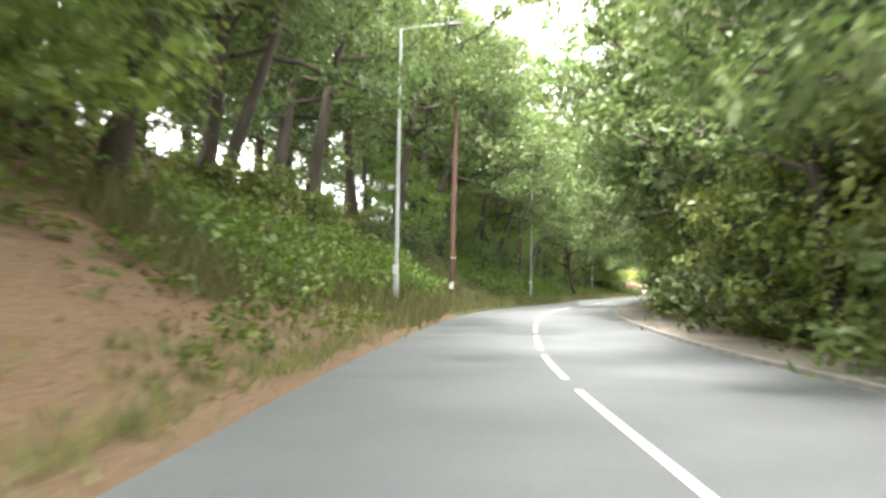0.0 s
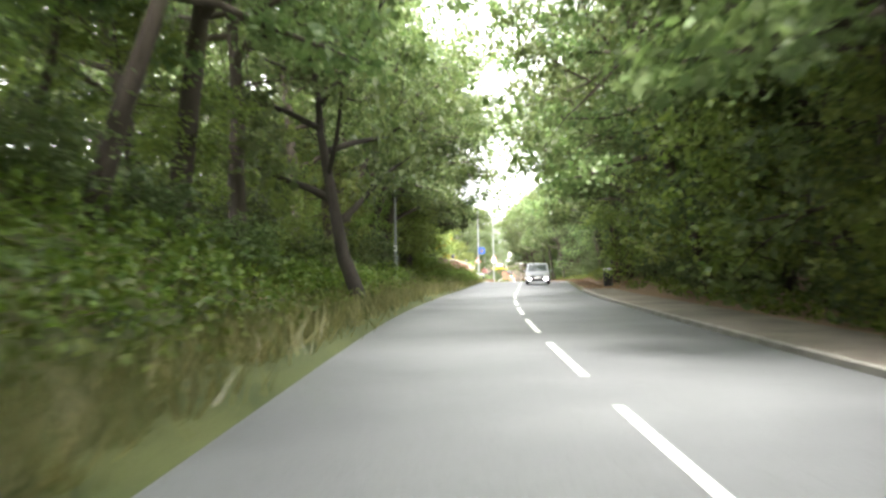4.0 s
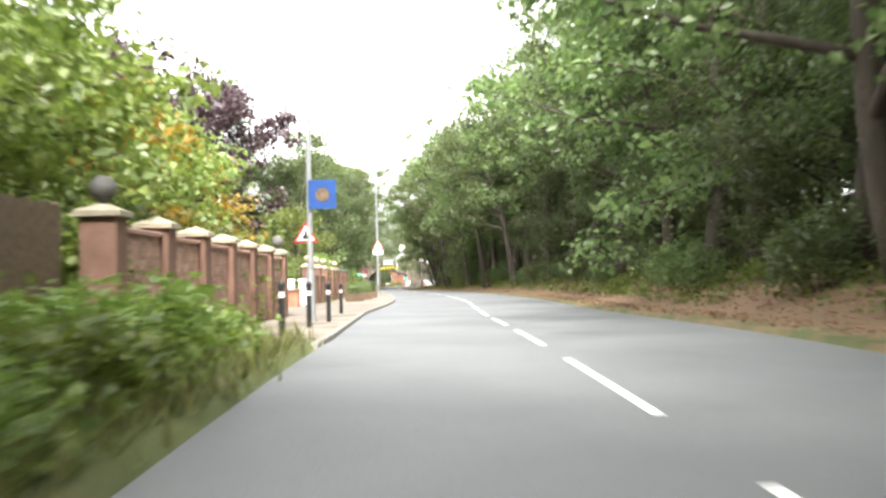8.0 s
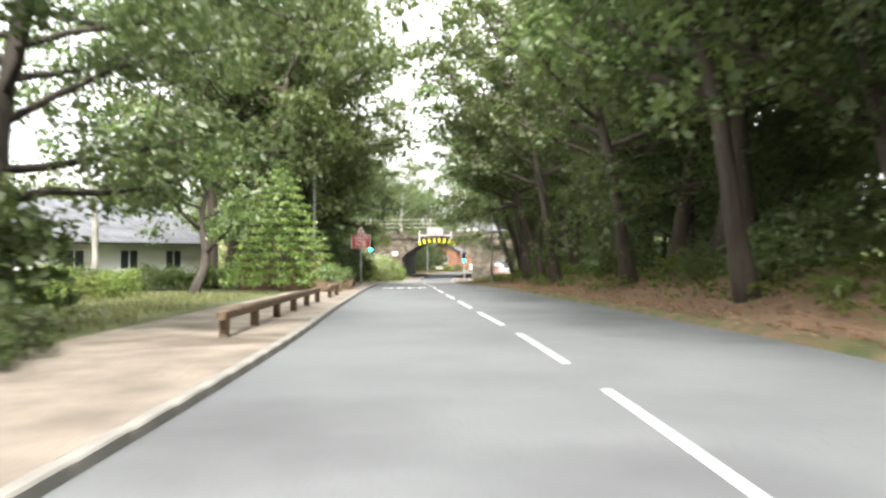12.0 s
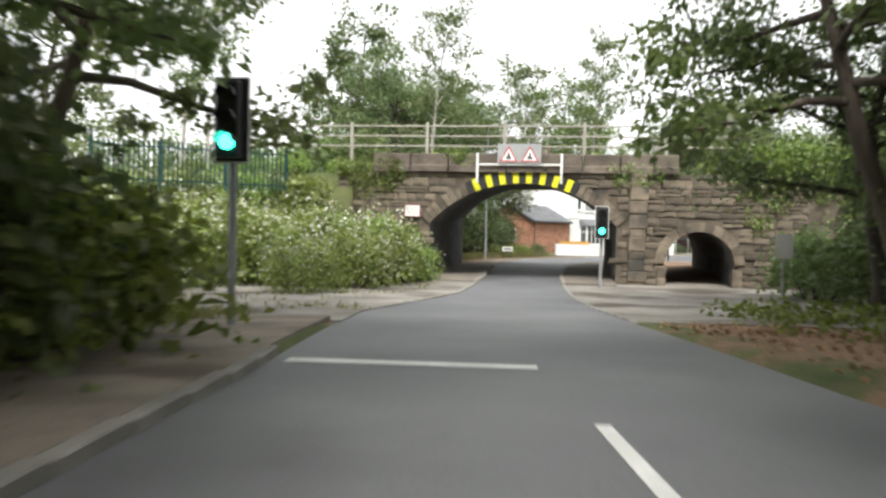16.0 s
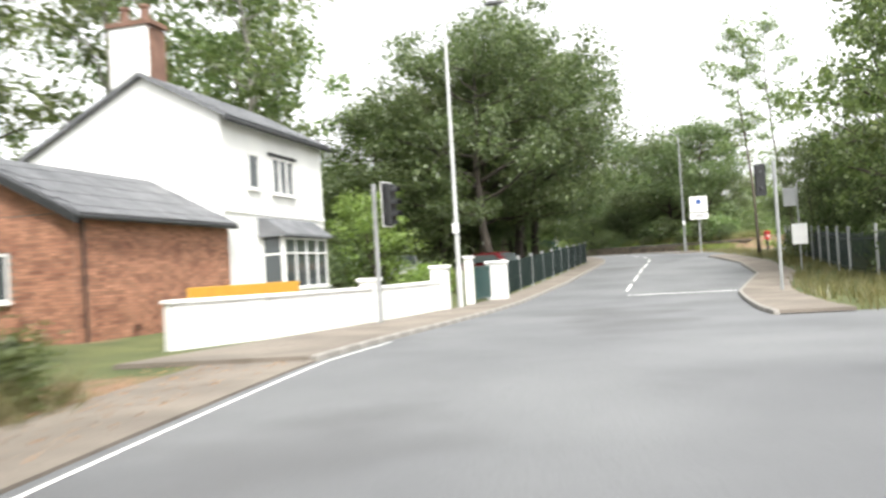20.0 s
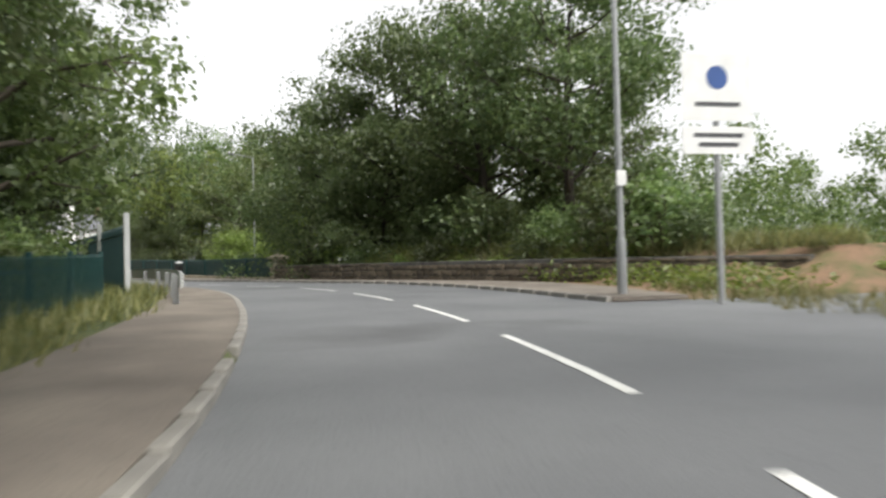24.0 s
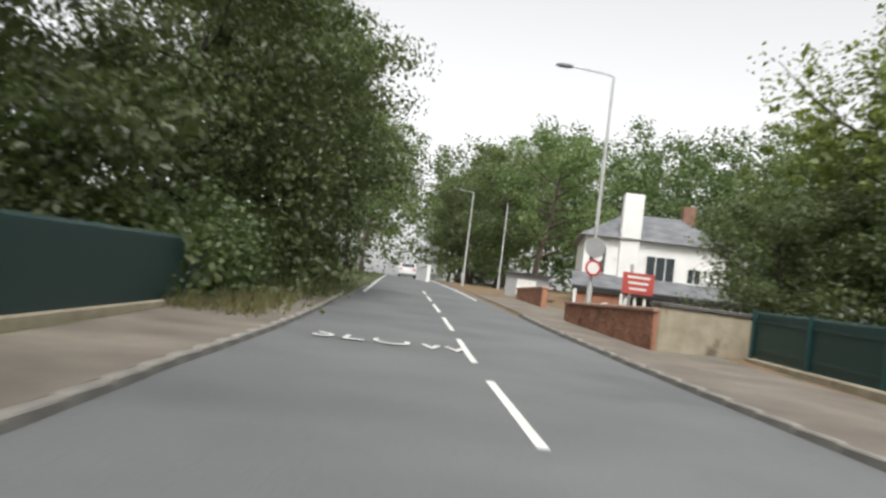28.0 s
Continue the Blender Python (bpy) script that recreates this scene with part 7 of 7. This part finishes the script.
    part("veranda_roof", Solid().add([(-0.6, -2.6, 2.45), (14.5, -2.6, 2.45), (14.5, 0.02, 3.3), (-0.6, 0.02, 3.3), (-0.6, -2.6, 2.55), (14.5, -2.6, 2.55), (14.5, 0.02, 3.42), (-0.6, 0.02, 3.42)],
         [(3, 2, 1, 0), (4, 5, 6, 7), (0, 1, 5, 4), (1, 2, 6, 5), (2, 3, 7, 6), (3, 0, 4, 7)]), SLATE, t)
    part("veranda_wall", Solid().box(8.2, 0.0, -0.4, 14.4, 6, 3.3), GREY_DARK, t)
    part("fascia", Solid().block(-0.6, -2.68, 2.2, 14.5, -2.6, 2.5, 0.01), DARK_METAL, t)
    for i in range(24):
        part("veranda_post", Solid().box(2.3 + i * 0.52, -2.58, 0.95, 2.45 + i * 0.52, -2.46, 2.22), WHITE_PAINT, t)
    part("veranda_base", Solid().block(2.2, -2.62, -0.4, 14.4, -2.42, 0.95, 0.02), BRICK_DARK, t)
    porch = part("porch", Solid().block(-0.3, -2.5, -0.4, 2.2, -0.02, 2.4, 0.02), BRICK, t, "red brick porch")
    part("emblem", Solid().tube([(1.3, -2.56, 1.4), (1.3, -2.51, 1.4)], 0.32, 16), WHITE_PAINT, porch, "round white emblem")
    for x in (-0.5, 2.05):
        part("porch_post", Solid().box(x, -2.7, -0.3, x + 0.16, -2.52, 2.3), WHITE_PAINT, porch)


pub()


def at_world(x, y, z, turn):
    return Matrix.Translation((x, y, z)) @ Matrix.Rotation(radians(turn), 4, "Z")


def straight_wall(name, a, b, h, thick, mat, label, capmat, key=None, stones=None):
    a, b = Vector(a), Vector(b)
    d = b - a
    m = Matrix.Translation(a) @ Matrix.Rotation(math.atan2(d[1], d[0]), 4, "Z")
    t = thing(name, m, label, "wall", kind="structure")
    core = part("wall_panel", Solid().block(0, 0, -0.5, d.xy.length, thick, h, 0.02), mat, t)
    if key:
        part("bricks", brick_face(d.xy.length, h, seed=9), BRICKWORK[key], core)["kind"] = "stuff"
    if stones:
        stone_face(t, Matrix(), d.xy.length, h, stones, 21, (0.2, 0.3), (0.3, 0.6), None, 0.05, 0.02)
    part("coping", Solid().block(-0.04, -0.06, h, d.xy.length + 0.04, thick + 0.06, h + 0.09, 0.03), capmat, t)


straight_wall("beer_garden_wall", (166.9, 310.3, -0.15), (170.0, 310.7, -0.15), 1.25, 0.35, STONE_PALE, "smooth tan stone wall at the end of the bridge railing", STONE_DARK)
straight_wall("beer_garden_wall", (168.6, 318.6, 0.1), (166.8, 310.4, 0.05), 0.85, 0.24, BRICK, "low red brick wall along the footway", BRICK_PINK, "red")
straight_wall("beer_garden_wall", (174.2, 336.0, 0.8), (171.6, 327.0, 0.55), 0.8, 0.24, BRICK, "low red brick wall along the footway", BRICK_PINK, "red")
straight_wall("white_wall", (178.5, 372.0, 1.9), (176.6, 362.0, 1.7), 1.3, 0.3, RENDER_WHITE, "white painted wall on the crest of the hill", RENDER_WHITE)
rs = sign("red_notice", at_world(168.2, 313.6, -0.1, -12), "red notice board with white writing bars on a grey post", 2.3, [("plate", -0.45, 1.5, 0.45, 2.08, SIGN_RED, "red plate")], 2.3, (-0.2,), 0.04)
for i in range(3):
    part("bar", Solid().box(-0.32 + 0.04 * i, -0.078, 1.93 - 0.16 * i, 0.32 - 0.04 * i, -0.0705, 1.99 - 0.16 * i), WHITE_PAINT, rs, "white bar of unreadable writing")
rd = sign("round_sign", at_world(170.55, 320.7, 0.4, -14), "round road sign under a triangle on the lamp post", 0.2, [], 0.3)
part("disc", Solid().tube([(0, -0.16, 2.0), (0, -0.14, 2.0)], 0.3, 18), RED_PAINT, rd, "red ring")
part("disc_field", Solid().tube([(0, -0.168, 2.0), (0, -0.161, 2.0)], 0.22, 18), WHITE_PAINT, rd, "white field")
part("back_plate", Solid().tube([(0, -0.16, 2.75), (0, -0.14, 2.75)], 0.38, 18), GREY_STEEL, rd, "grey round back plate")
tv = thing("outdoor_screen", at_world(176.6, 340.2, 0.35, -14), "grey outdoor screen board with white and pink panel", "screen")
part("board", Solid().block(-1.35, -0.08, 0.6, 1.35, 0.08, 2.3, 0.02), GREY_STEEL, tv)
part("panel", Solid().block(-0.65, -0.1, 1.1, 0.55, -0.081, 2.0, 0.005), WHITE_PAINT, tv, "pale panel")
part("roof", Solid().block(-1.5, -0.35, 2.3, 1.5, 0.35, 2.38, 0.02), GREY_DARK, tv)
for x in (-1.25, 1.25):
    part("leg", Solid().box(x - 0.06, -0.06, -0.6, x + 0.06, 0.06, 0.6), TIMBER, tv)
for x, y in ((175.4, 336.2), (178.0, 342.5)):
    pt_ = thing("picnic_table", at_world(x, y, 0.75, 20), "brown timber picnic table with benches", "table", "picnic tables")
    part("tabletop", Solid().block(-0.9, -0.35, 0.7, 0.9, 0.35, 0.75, 0.01), TIMBER, pt_)
    for y2 in (-0.7, 0.7):
        part("bench", Solid().block(-0.9, y2 - 0.13, 0.42, 0.9, y2 + 0.13, 0.46, 0.01), TIMBER, pt_)
    for x2 in (-0.7, 0.7):
        part("leg", Solid().tube([(x2, -0.75, -0.3), (x2, -0.2, 0.7)], 0.05, 6), TIMBER, pt_)
        part("leg", Solid().tube([(x2, 0.75, -0.3), (x2, 0.2, 0.7)], 0.05, 6), TIMBER, pt_)
        part("beam", Solid().box(x2 - 0.03, -0.75, 0.36, x2 + 0.03, 0.75, 0.42), TIMBER, pt_)

# river banks, pub surroundings
for kind, s, lat, sc in (("dense", 412.5, -9.2, 1.1), ("dense", 417.5, -6.8, 0.95), ("dense", 422, -6.2, 1.0), ("dense", 428, -6.4, 1.05), ("wood_c", 436, -7.0, 1.0), ("wood_a", 445, -6.6, 1.0), ("wood_c", 455, -6.4, 1.0), ("wood_a", 466, -6.5, 1.0), ("wood_b", 480, -6, 1.0), ("wood_a", 496, -5, 1.0),
                         ("wood_a", 394, -11.5, 1.2), ("wood_c", 401, -10.5, 1.2), ("wood_a", 407, -11, 1.2), ("dense_light", 398, 17, 1.2), ("willow", 421, 15.6, 1.15), ("dense", 420.6, 12.9, 0.62), ("dense", 420.0, 10.6, 0.55), ("willow", 406.7, 15.2, 0.62), ("wood_c", 412, 19, 1.0), ("birch", 424, 19, 0.95), ("dense", 427.5, -5.2, 0.85), ("birch", 405, 20, 0.85), ("dense_light", 408, 15, 0.8), ("wood_c", 412, 21, 1.0), ("dense", 392, 21, 1.0), ("wood_a", 404, 27, 1.1), ("dense", 416, 15.6, 0.9), ("dense", 422.0, 15.8, 0.8), ("wood_c", 431, 16.2, 0.75), ("birch", 416, 24, 1.0), ("wood_a", 424, 26, 1.0)):
    tree(kind, s, lat, sc)
row(["wood_a", "wood_c", "dense"], 472, 540, 8, 12, 6.0, 41, (1.0, 1.2))


def far_wood(name, a, b, depth, base, crest, count, seed, size=0.9, down=4):
    """A wooded slope in the distance: many crowns whose leaves nobody could count."""
    rng = np.random.default_rng(seed)
    a, b = np.array(a, float), np.array(b, float)
    d = b - a
    n2 = np.array([-d[1], d[0]]) / np.hypot(*d)
    cen, spr = [], []
    m = int(np.hypot(*d) / 4.5)
    for k in range(m):
        for r in range(4):
            u = (k + rng.uniform(0, 1)) / m
            v = (r + rng.uniform(0, 1)) / 4
            p = a + d * u + n2 * depth * v
            top = base + (crest - base) * v + rng.uniform(-1.5, 1.5) * (1 + v)
            for j in range(down):
                cen.append((p[0] + rng.normal() * 1.6, p[1] + rng.normal() * 1.6, top - j * 2.4))
                spr.append(rng.uniform(2.2, 3.4))
    v, f = leaves(rng, cen, spr, count, size, flat=0.8, core=0.2)
    return tagged(part(name, arr_mesh(name, v, f, LEAF_DARK if down > 4 else LEAF)), "distant wooded slope of rounded green crowns", "woodland", "", "stuff")


far_wood("far_woodland", (150, 420), (260, 372), 60, 14, 35, 60000, 51, 0.75, 6)
far_wood("far_woodland", (240, 190), (330, 330), 70, 4, 14, 120000, 52, 0.6)
far_wood("far_woodland", (260, 372), (330, 300), 60, 6, 22, 55000, 53, 0.65)
far_wood("far_woodland", (80, 380), (150, 420), 40, 9, 22, 14000, 54)
far_wood("far_woodland", (188, 386), (250, 346), 50, 17.5, 33, 60000, 58, 0.75, 8)
far_wood("far_woodland", (30, 240), (80, 300), 40, 7, 17, 12000, 56)
far_wood("far_woodland", (60, 300), (120, 345), 30, 6, 15, 12000, 57)

# hedges, thickets and small plants
scatter("verge_grass", 124, 143, lambda s: left_edge(s) - 2.4, lambda s: left_edge(s) - 0.15, 9000, 0.011, GRASS, "green verge grass under the hedge", 0.35, 98, True, 1300)
scatter("bank_undergrowth", 124, 142, lambda s: left_edge(s) - 3.0, lambda s: left_edge(s) - 0.5, 5000, 0.15, FERN, "nettles and weeds beside the road", 0.5, 99)
for s, lat, sc in ((126, -3.2, 0.5), (131.6, -2.9, 0.5), (134.2, -2.9, 0.5), (136.8, -2.8, 0.48), (128, -3.6, 0.62), (130.5, -4.4, 0.72), (133, -3.5, 0.66), (135.5, -4.2, 0.72), (138, -3.3, 0.62), (140.2, -3.0, 0.5), (133, -6.0, 0.8), (137, -6.2, 0.8), (129.5, -6.5, 0.8)):
    shrub("bush_light", s, lat, sc * 1.15, sx=1.35)
for s, lat, sc in ((266.0, -4.0, 0.8), (267.2, -4.1, 0.7), (259.4, -5.6, 0.75), (262.4, -5.0, 0.95), (264.8, -4.7, 1.05), (266.4, -5.4, 1.3), (262.5, -7.8, 1.25), (265.4, -8.4, 1.45), (260.5, -10.2, 1.3), (264.6, -11.2, 1.6), (258.5, -13, 1.3), (263.5, -14.5, 1.7), (266, -17, 1.7), (262, -18, 1.6)):
    shrub("bramble", s, lat, sc)


def topiary_arch(s, lat):
    t = thing("topiary_arch", stand(s, lat, 90) @ Matrix.Scale(1.12, 4), "clipped light green hedge arch over a garden gate", "hedge")
    rng = np.random.default_rng(78)
    path = [(-1.15, 0, z) for z in (0.2, 0.6, 1.0, 1.4)] + [(-1.15 * math.cos(a), 0, 1.5 + 0.75 * math.sin(a)) for a in [0.35 * i for i in range(10)]] + [(1.15, 0, z) for z in (1.4, 1.0, 0.6, 0.2)]
    cen = [(x, y + dy, z) for x, y, z in path for dy in (-0.3, 0.0, 0.3)]
    v, f = leaves(rng, cen, 0.36, 3600, 0.11, flat=0.9)
    sol = Solid()
    for x in (-1.1, 1.1):
        sol.tube([(x, 0, -0.1), (x, 0, 1.6)], [0.05, 0.03], 7)
    part("branchwork", sol, BARK, t)
    part("foliage", arr_mesh("foliage", v, f, LEAF_LIGHT), None, t)


topiary_arch(179.6, -6.6)
shrub_row(["bush_dark"], 236.5, 246.0, -4.8, -5.6, 1.5, 61, (1.0, 1.3))
# darker leaves here put the shade of overhead trees into the hedge's colour
shrub_row(["bush_dark"], 280, 294, -7.0, -8.0, 1.7, 73, (1.0, 1.4))
shrub_row(["bush", "bush_light", "low"], 283, 297, -5.0, -5.8, 1.7, 62, (0.4, 0.65))
shrub_row(["low", "bush_light", "bush"], 143, 156, -6.2, -7.4, 1.4, 63, (1.2, 1.7))
shrub_row(["low", "bush_light"], 203, 217, -9.6, -11.0, 1.6, 64, (0.5, 0.8))
for i in range(9):
    shrub("bush" if i % 3 else "bush_light", 219.5 + 0.75 * i, -15.0 + 0.85 * i, 0.55, sx=1.4)
shrub_row(["bush", "bush_dark"], 258, 266, 9.0, 12.5, 1.8, 65, (0.9, 1.2))
shrub_row(["bush", "low"], 346, 362, 13, 16, 2.2, 66, (0.6, 1.0))
shrub_row(["bush", "bush_dark"], 312, 345, 11.6, 13.0, 2.4, 67, (0.8, 1.25))
shrub_row(["bush_dark", "bush"], 364, 388, 10.2, 11.8, 2.2, 68, (0.8, 1.2))
shrub_row(["bush", "bush_dark"], 413, 434, -5.0, -5.6, 1.9, 69, (0.9, 1.25))
shrub_row(["bush_dark"], 322, 346, -11.5, -13.5, 2.4, 70, (1.0, 1.4))
shrub_row(["bush"], 360, 388, -5.4, -7.5, 3.0, 71, (0.6, 1.1))
shrub_row(["bush", "bush_light"], 392, 412, 10.5, 13, 3.0, 72, (1.0, 1.5))
for x in (-12.5, -9.5, -7.0, 8.5, 10.5, 12.5, 14.5):
    shrub("bush", 0, 0, 1.0, at=BR @ Matrix.Translation((x, 3.5 if x < 0 else 1.8, 4.1)))
for x, y, k, sc in ((-16, 5, "birch", 0.75), (-24, 6, "wood_a", 0.8), (-4.5, 7.6, "birch", 0.62), (3.0, 8.0, "birch", 0.5), (16, 4, "dense", 0.7), (21, 5, "dense", 0.8), (27, 5, "wood_a", 0.8), (-33, 5, "wood_a", 0.8)):
    tree(k, x, y, sc, at=BR @ Matrix.Translation((x, y, 4.05)))


def conifer(s, lat, h, r):
    t = thing("conifer", stand(s, lat), "light green pyramid conifer with layered sprays", "tree")
    rng = np.random.default_rng(77)
    sol = Solid()
    sol.tube([(0, 0, -0.2), (0, 0, h * 0.9)], [0.12, 0.03], 8)
    cen, spr = [], []
    for k in range(15):
        u = k / 14
        rr = r * (1 - u) ** 0.85 + 0.1
        n = max(3, int(11 * (1 - u)) + 2)
        for j in range(n):
            a = j * 6.283 / n + k * 0.7
            for q in (0.45, 0.8, 1.0):
                cen.append((rr * q * math.cos(a), rr * q * math.sin(a), 0.5 + (h - 0.6) * u - 0.12 * q))
                spr.append(0.2 + 0.22 * (1 - u))
    v, f = leaves(rng, cen, spr, 11000, 0.14, flat=0.5, droop=0.25, core=0.25)
    part("trunk", sol, BARK, t)
    part("crown", arr_mesh("crown", v, f, LEAF_CONIFER), None, t)


conifer(221.6, -5.4, 5.6, 2.3)
for s, lat, sc in ((243.5, -4.5, 1.25), (245.0, -4.4, 1.2), (246.2, -4.8, 0.8)):
    shrub("bush_light", s, lat, sc)
conifer(171.2, -8.0, 4.4, 1.4)
for s, lat, sc in ((198.6, -7.1, 1.25), (200.6, -7.9, 1.3), (196.6, -6.9, 0.8)):
    shrub("bush_dark", s, lat, sc)

left_verge = lambda s: left_edge(s) - 0.25
scatter("verge_grass", 3, 21, lambda s: left_edge(s) - 1.6, left_verge, 2200, 0.011, GRASS, "sparse grass tufts below the bare bank", 0.28, 181, True, 150)
scatter("verge_grass", 21, 130, lambda s: left_edge(s) - 2.4, left_verge, 26000, 0.011, GRASS, "long dry and green verge grass on the bank foot", 0.5, 81, True, 2600)
scatter("bank_undergrowth", 34, 132, lambda s: left_edge(s) - 8, lambda s: left_edge(s) - 1.2, 22000, 0.17, FERN, "ferns, nettles and brambles on the bank", 0.6, 82)
scatter("bank_undergrowth", 9, 36, lambda s: left_edge(s) - 7.5, lambda s: left_edge(s) - 0.8, 9000, 0.16, FERN, "ferns and weeds on the bare bank", 0.5, 83)
scatter("bank_undergrowth", 14, 40, lambda s: left_edge(s) - 4.6, lambda s: left_edge(s) - 2.0, 9000, 0.2, FERN, "bright ferns and long grass on the crest of the bank", 0.95, 183)
scatter("verge_grass", 12, 44, lambda s: left_edge(s) - 4.4, lambda s: left_edge(s) - (2.0 if s < 24 else 0.4), 16000, 0.013, GRASS, "long pale grass on the bank", 0.8, 184, True, 1500)
scatter("bank_undergrowth", 50, 112, lambda s: left_edge(s) - 7.5, lambda s: left_edge(s) - 2.4, 20000, 0.2, FERN, "leafy brambles and young growth on the bank", 0.9, 185)
scatter("leaf_litter", -5, 40, lambda s: left_edge(s) - 9, lambda s: left_edge(s) - 0.3, 26000, 0.05, LITTER, "brown dead leaves on the bare bank", 0.05, 84, tufts=9000)
scatter("wood_undergrowth", 0, 112, lambda s: right_edge(s) + 2.2, lambda s: right_edge(s) + 5, 9000, 0.17, FERN, "low green undergrowth at the edge of the wood", 0.4, 85)
scatter("wood_undergrowth", 116, 256, lambda s: right_edge(s) + 2.0, lambda s: right_edge(s) + 5.5, 14000, 0.17, FERN, "low green undergrowth at the edge of the wood", 0.45, 86)
scatter("leaf_litter", 112, 252, lambda s: right_edge(s) + 0.2, lambda s: right_edge(s) + 3.4, 20000, 0.08, LITTER, "brown leaf litter along the road edge", 0.04, 87, tufts=9000)
scatter("verge_grass", 306, 360, lambda s: right_edge(s) + 1.7, lambda s: right_edge(s) + 5, 12000, 0.011, GRASS, "green verge grass", 0.3, 88, True, 1400)
scatter("verge_grass", 346, 390, -6.5, -3.3, 12000, 0.011, GRASS, "green and dry grass along the fence", 0.35, 89, True, 1500)
scatter("verge_grass", 322, 346, -6.5, -2.9, 9000, 0.011, GRASS, "green grass under the fence", 0.3, 90, True, 1100)
scatter("ivy", 358, 388, lambda s: right_edge(s) + 3.0, lambda s: right_edge(s) + 5.0, 7000, 0.14, FERN, "ivy and weeds over the bank behind the wall", 0.6, 92)
scatter("verge_grass", 252, 267, -8, -2.6, 900, 0.012, GRASS, "weed tufts in the cracks of the concrete", 0.14, 97, True, 60)
scatter("verge_grass", 243, 250.5, -8, -4.1, 5000, 0.011, GRASS, "green weeds at the corner", 0.28, 93, True, 600)
scatter("leaf_litter", 277, 300, lambda s: -5.6, lambda s: left_edge(s) - 0.3, 3000, 0.035, LITTER, "brown litter on the worn road edge", 0.03, 191, tufts=2000)
scatter("verge_grass", 280, 297, -6.5, -4.6, 6000, 0.011, GRASS, "weeds under the hedge", 0.4, 94, True, 800)
scatter("lawn_grass", 199, 218, -13, -5.4, 9000, 0.01, GRASS, "short garden lawn", 0.12, 95, True, 2500)
scatter("verge_grass", 411, 434, -4.4, -2.9, 4000, 0.011, GRASS, "grass at the foot of the bushes", 0.35, 96, True, 500)

for i in range(13):
    shrub("low", 0, 0, 0.7 + 0.2 * ((i * 7) % 3), at=BR @ Matrix.Translation((-13.5 + 2.1 * i, 0.95 + 0.15 * (i % 2), 4.14)))
for x, z, sc in ((-13.0, 3.6, 1.4), (-10.6, 3.8, 1.2), (-8.2, 4.0, 1.0), (-16.0, 3.4, 1.5)):
    shrub("bush_light", 0, 0, sc, at=BR @ Matrix.Translation((x, -0.9, z - 1.5)))


def hanging_ivy(x0, x1, z0, z1, count, seed):
    """Ivy that hangs over a wall's top: thinner towards its lower ends."""
    rng = np.random.default_rng(seed)
    cen = []
    for _ in range(count // 16):
        x = rng.uniform(x0, x1)
        low = z0 + (z1 - z0) * (0.5 + 0.5 * math.sin(x * 2.3 + seed)) * 0.7
        cen.append((x, rng.uniform(-0.22, -0.1), low + (z1 - low) * rng.uniform(0, 1) ** 0.6))
    v, f = leaves(rng, cen, 0.26, count, 0.12, flat=1.0)
    v[:, 1] = np.minimum(v[:, 1], -0.05)
    v[:, 1] *= 0.8
    return tagged(part("ivy", arr_mesh("ivy", v, f, FERN), at=BR), "green ivy hanging over the bridge wall", "ivy", "", "stuff")


hanging_ivy(7.6, 13.8, 1.6, 5.2, 7000, 3)
hanging_ivy(-7.0, -4.4, 2.6, 4.5, 1800, 5)
hanging_ivy(3.5, 5.4, 3.3, 4.4, 500, 7)
hanging_ivy(-2.6, -1.6, 4.1, 4.9, 240, 8)
for s, lat in ((195.2, -4.7), (196.4, -4.9), (197.4, -5.2)):
    shrub("bush_dark", s, lat, 0.32, sx=1.2)

for i in range(13):
    s = 363.5 + 1.85 * i
    shrub("low" if i % 3 else "bush_dark", s, table([(360.5, 12.3), (366.5, 9.3), (376, 7.9), (387, 7.35)], s)[0] + 0.75, 0.75 if i % 3 else 0.6)

for s, lat, sc in ((323.0, -5.6, 0.75), (324.6, -5.2, 0.6), (321.6, -6.4, 0.9)):
    shrub("bush_light", s, lat, sc)
scatter("bank_grass", 360, 388, lambda s: table([(360, 12.4), (366.5, 9.5), (376, 8.15), (388, 7.5)], s)[0] + 0.1, lambda s: table([(360, 12.4), (366.5, 9.5), (376, 8.15), (388, 7.5)], s)[0] + 1.6, 12000, 0.013, GRASS, "dry brown grass on the bank above the stone wall", 0.5, 97, True, 1000)
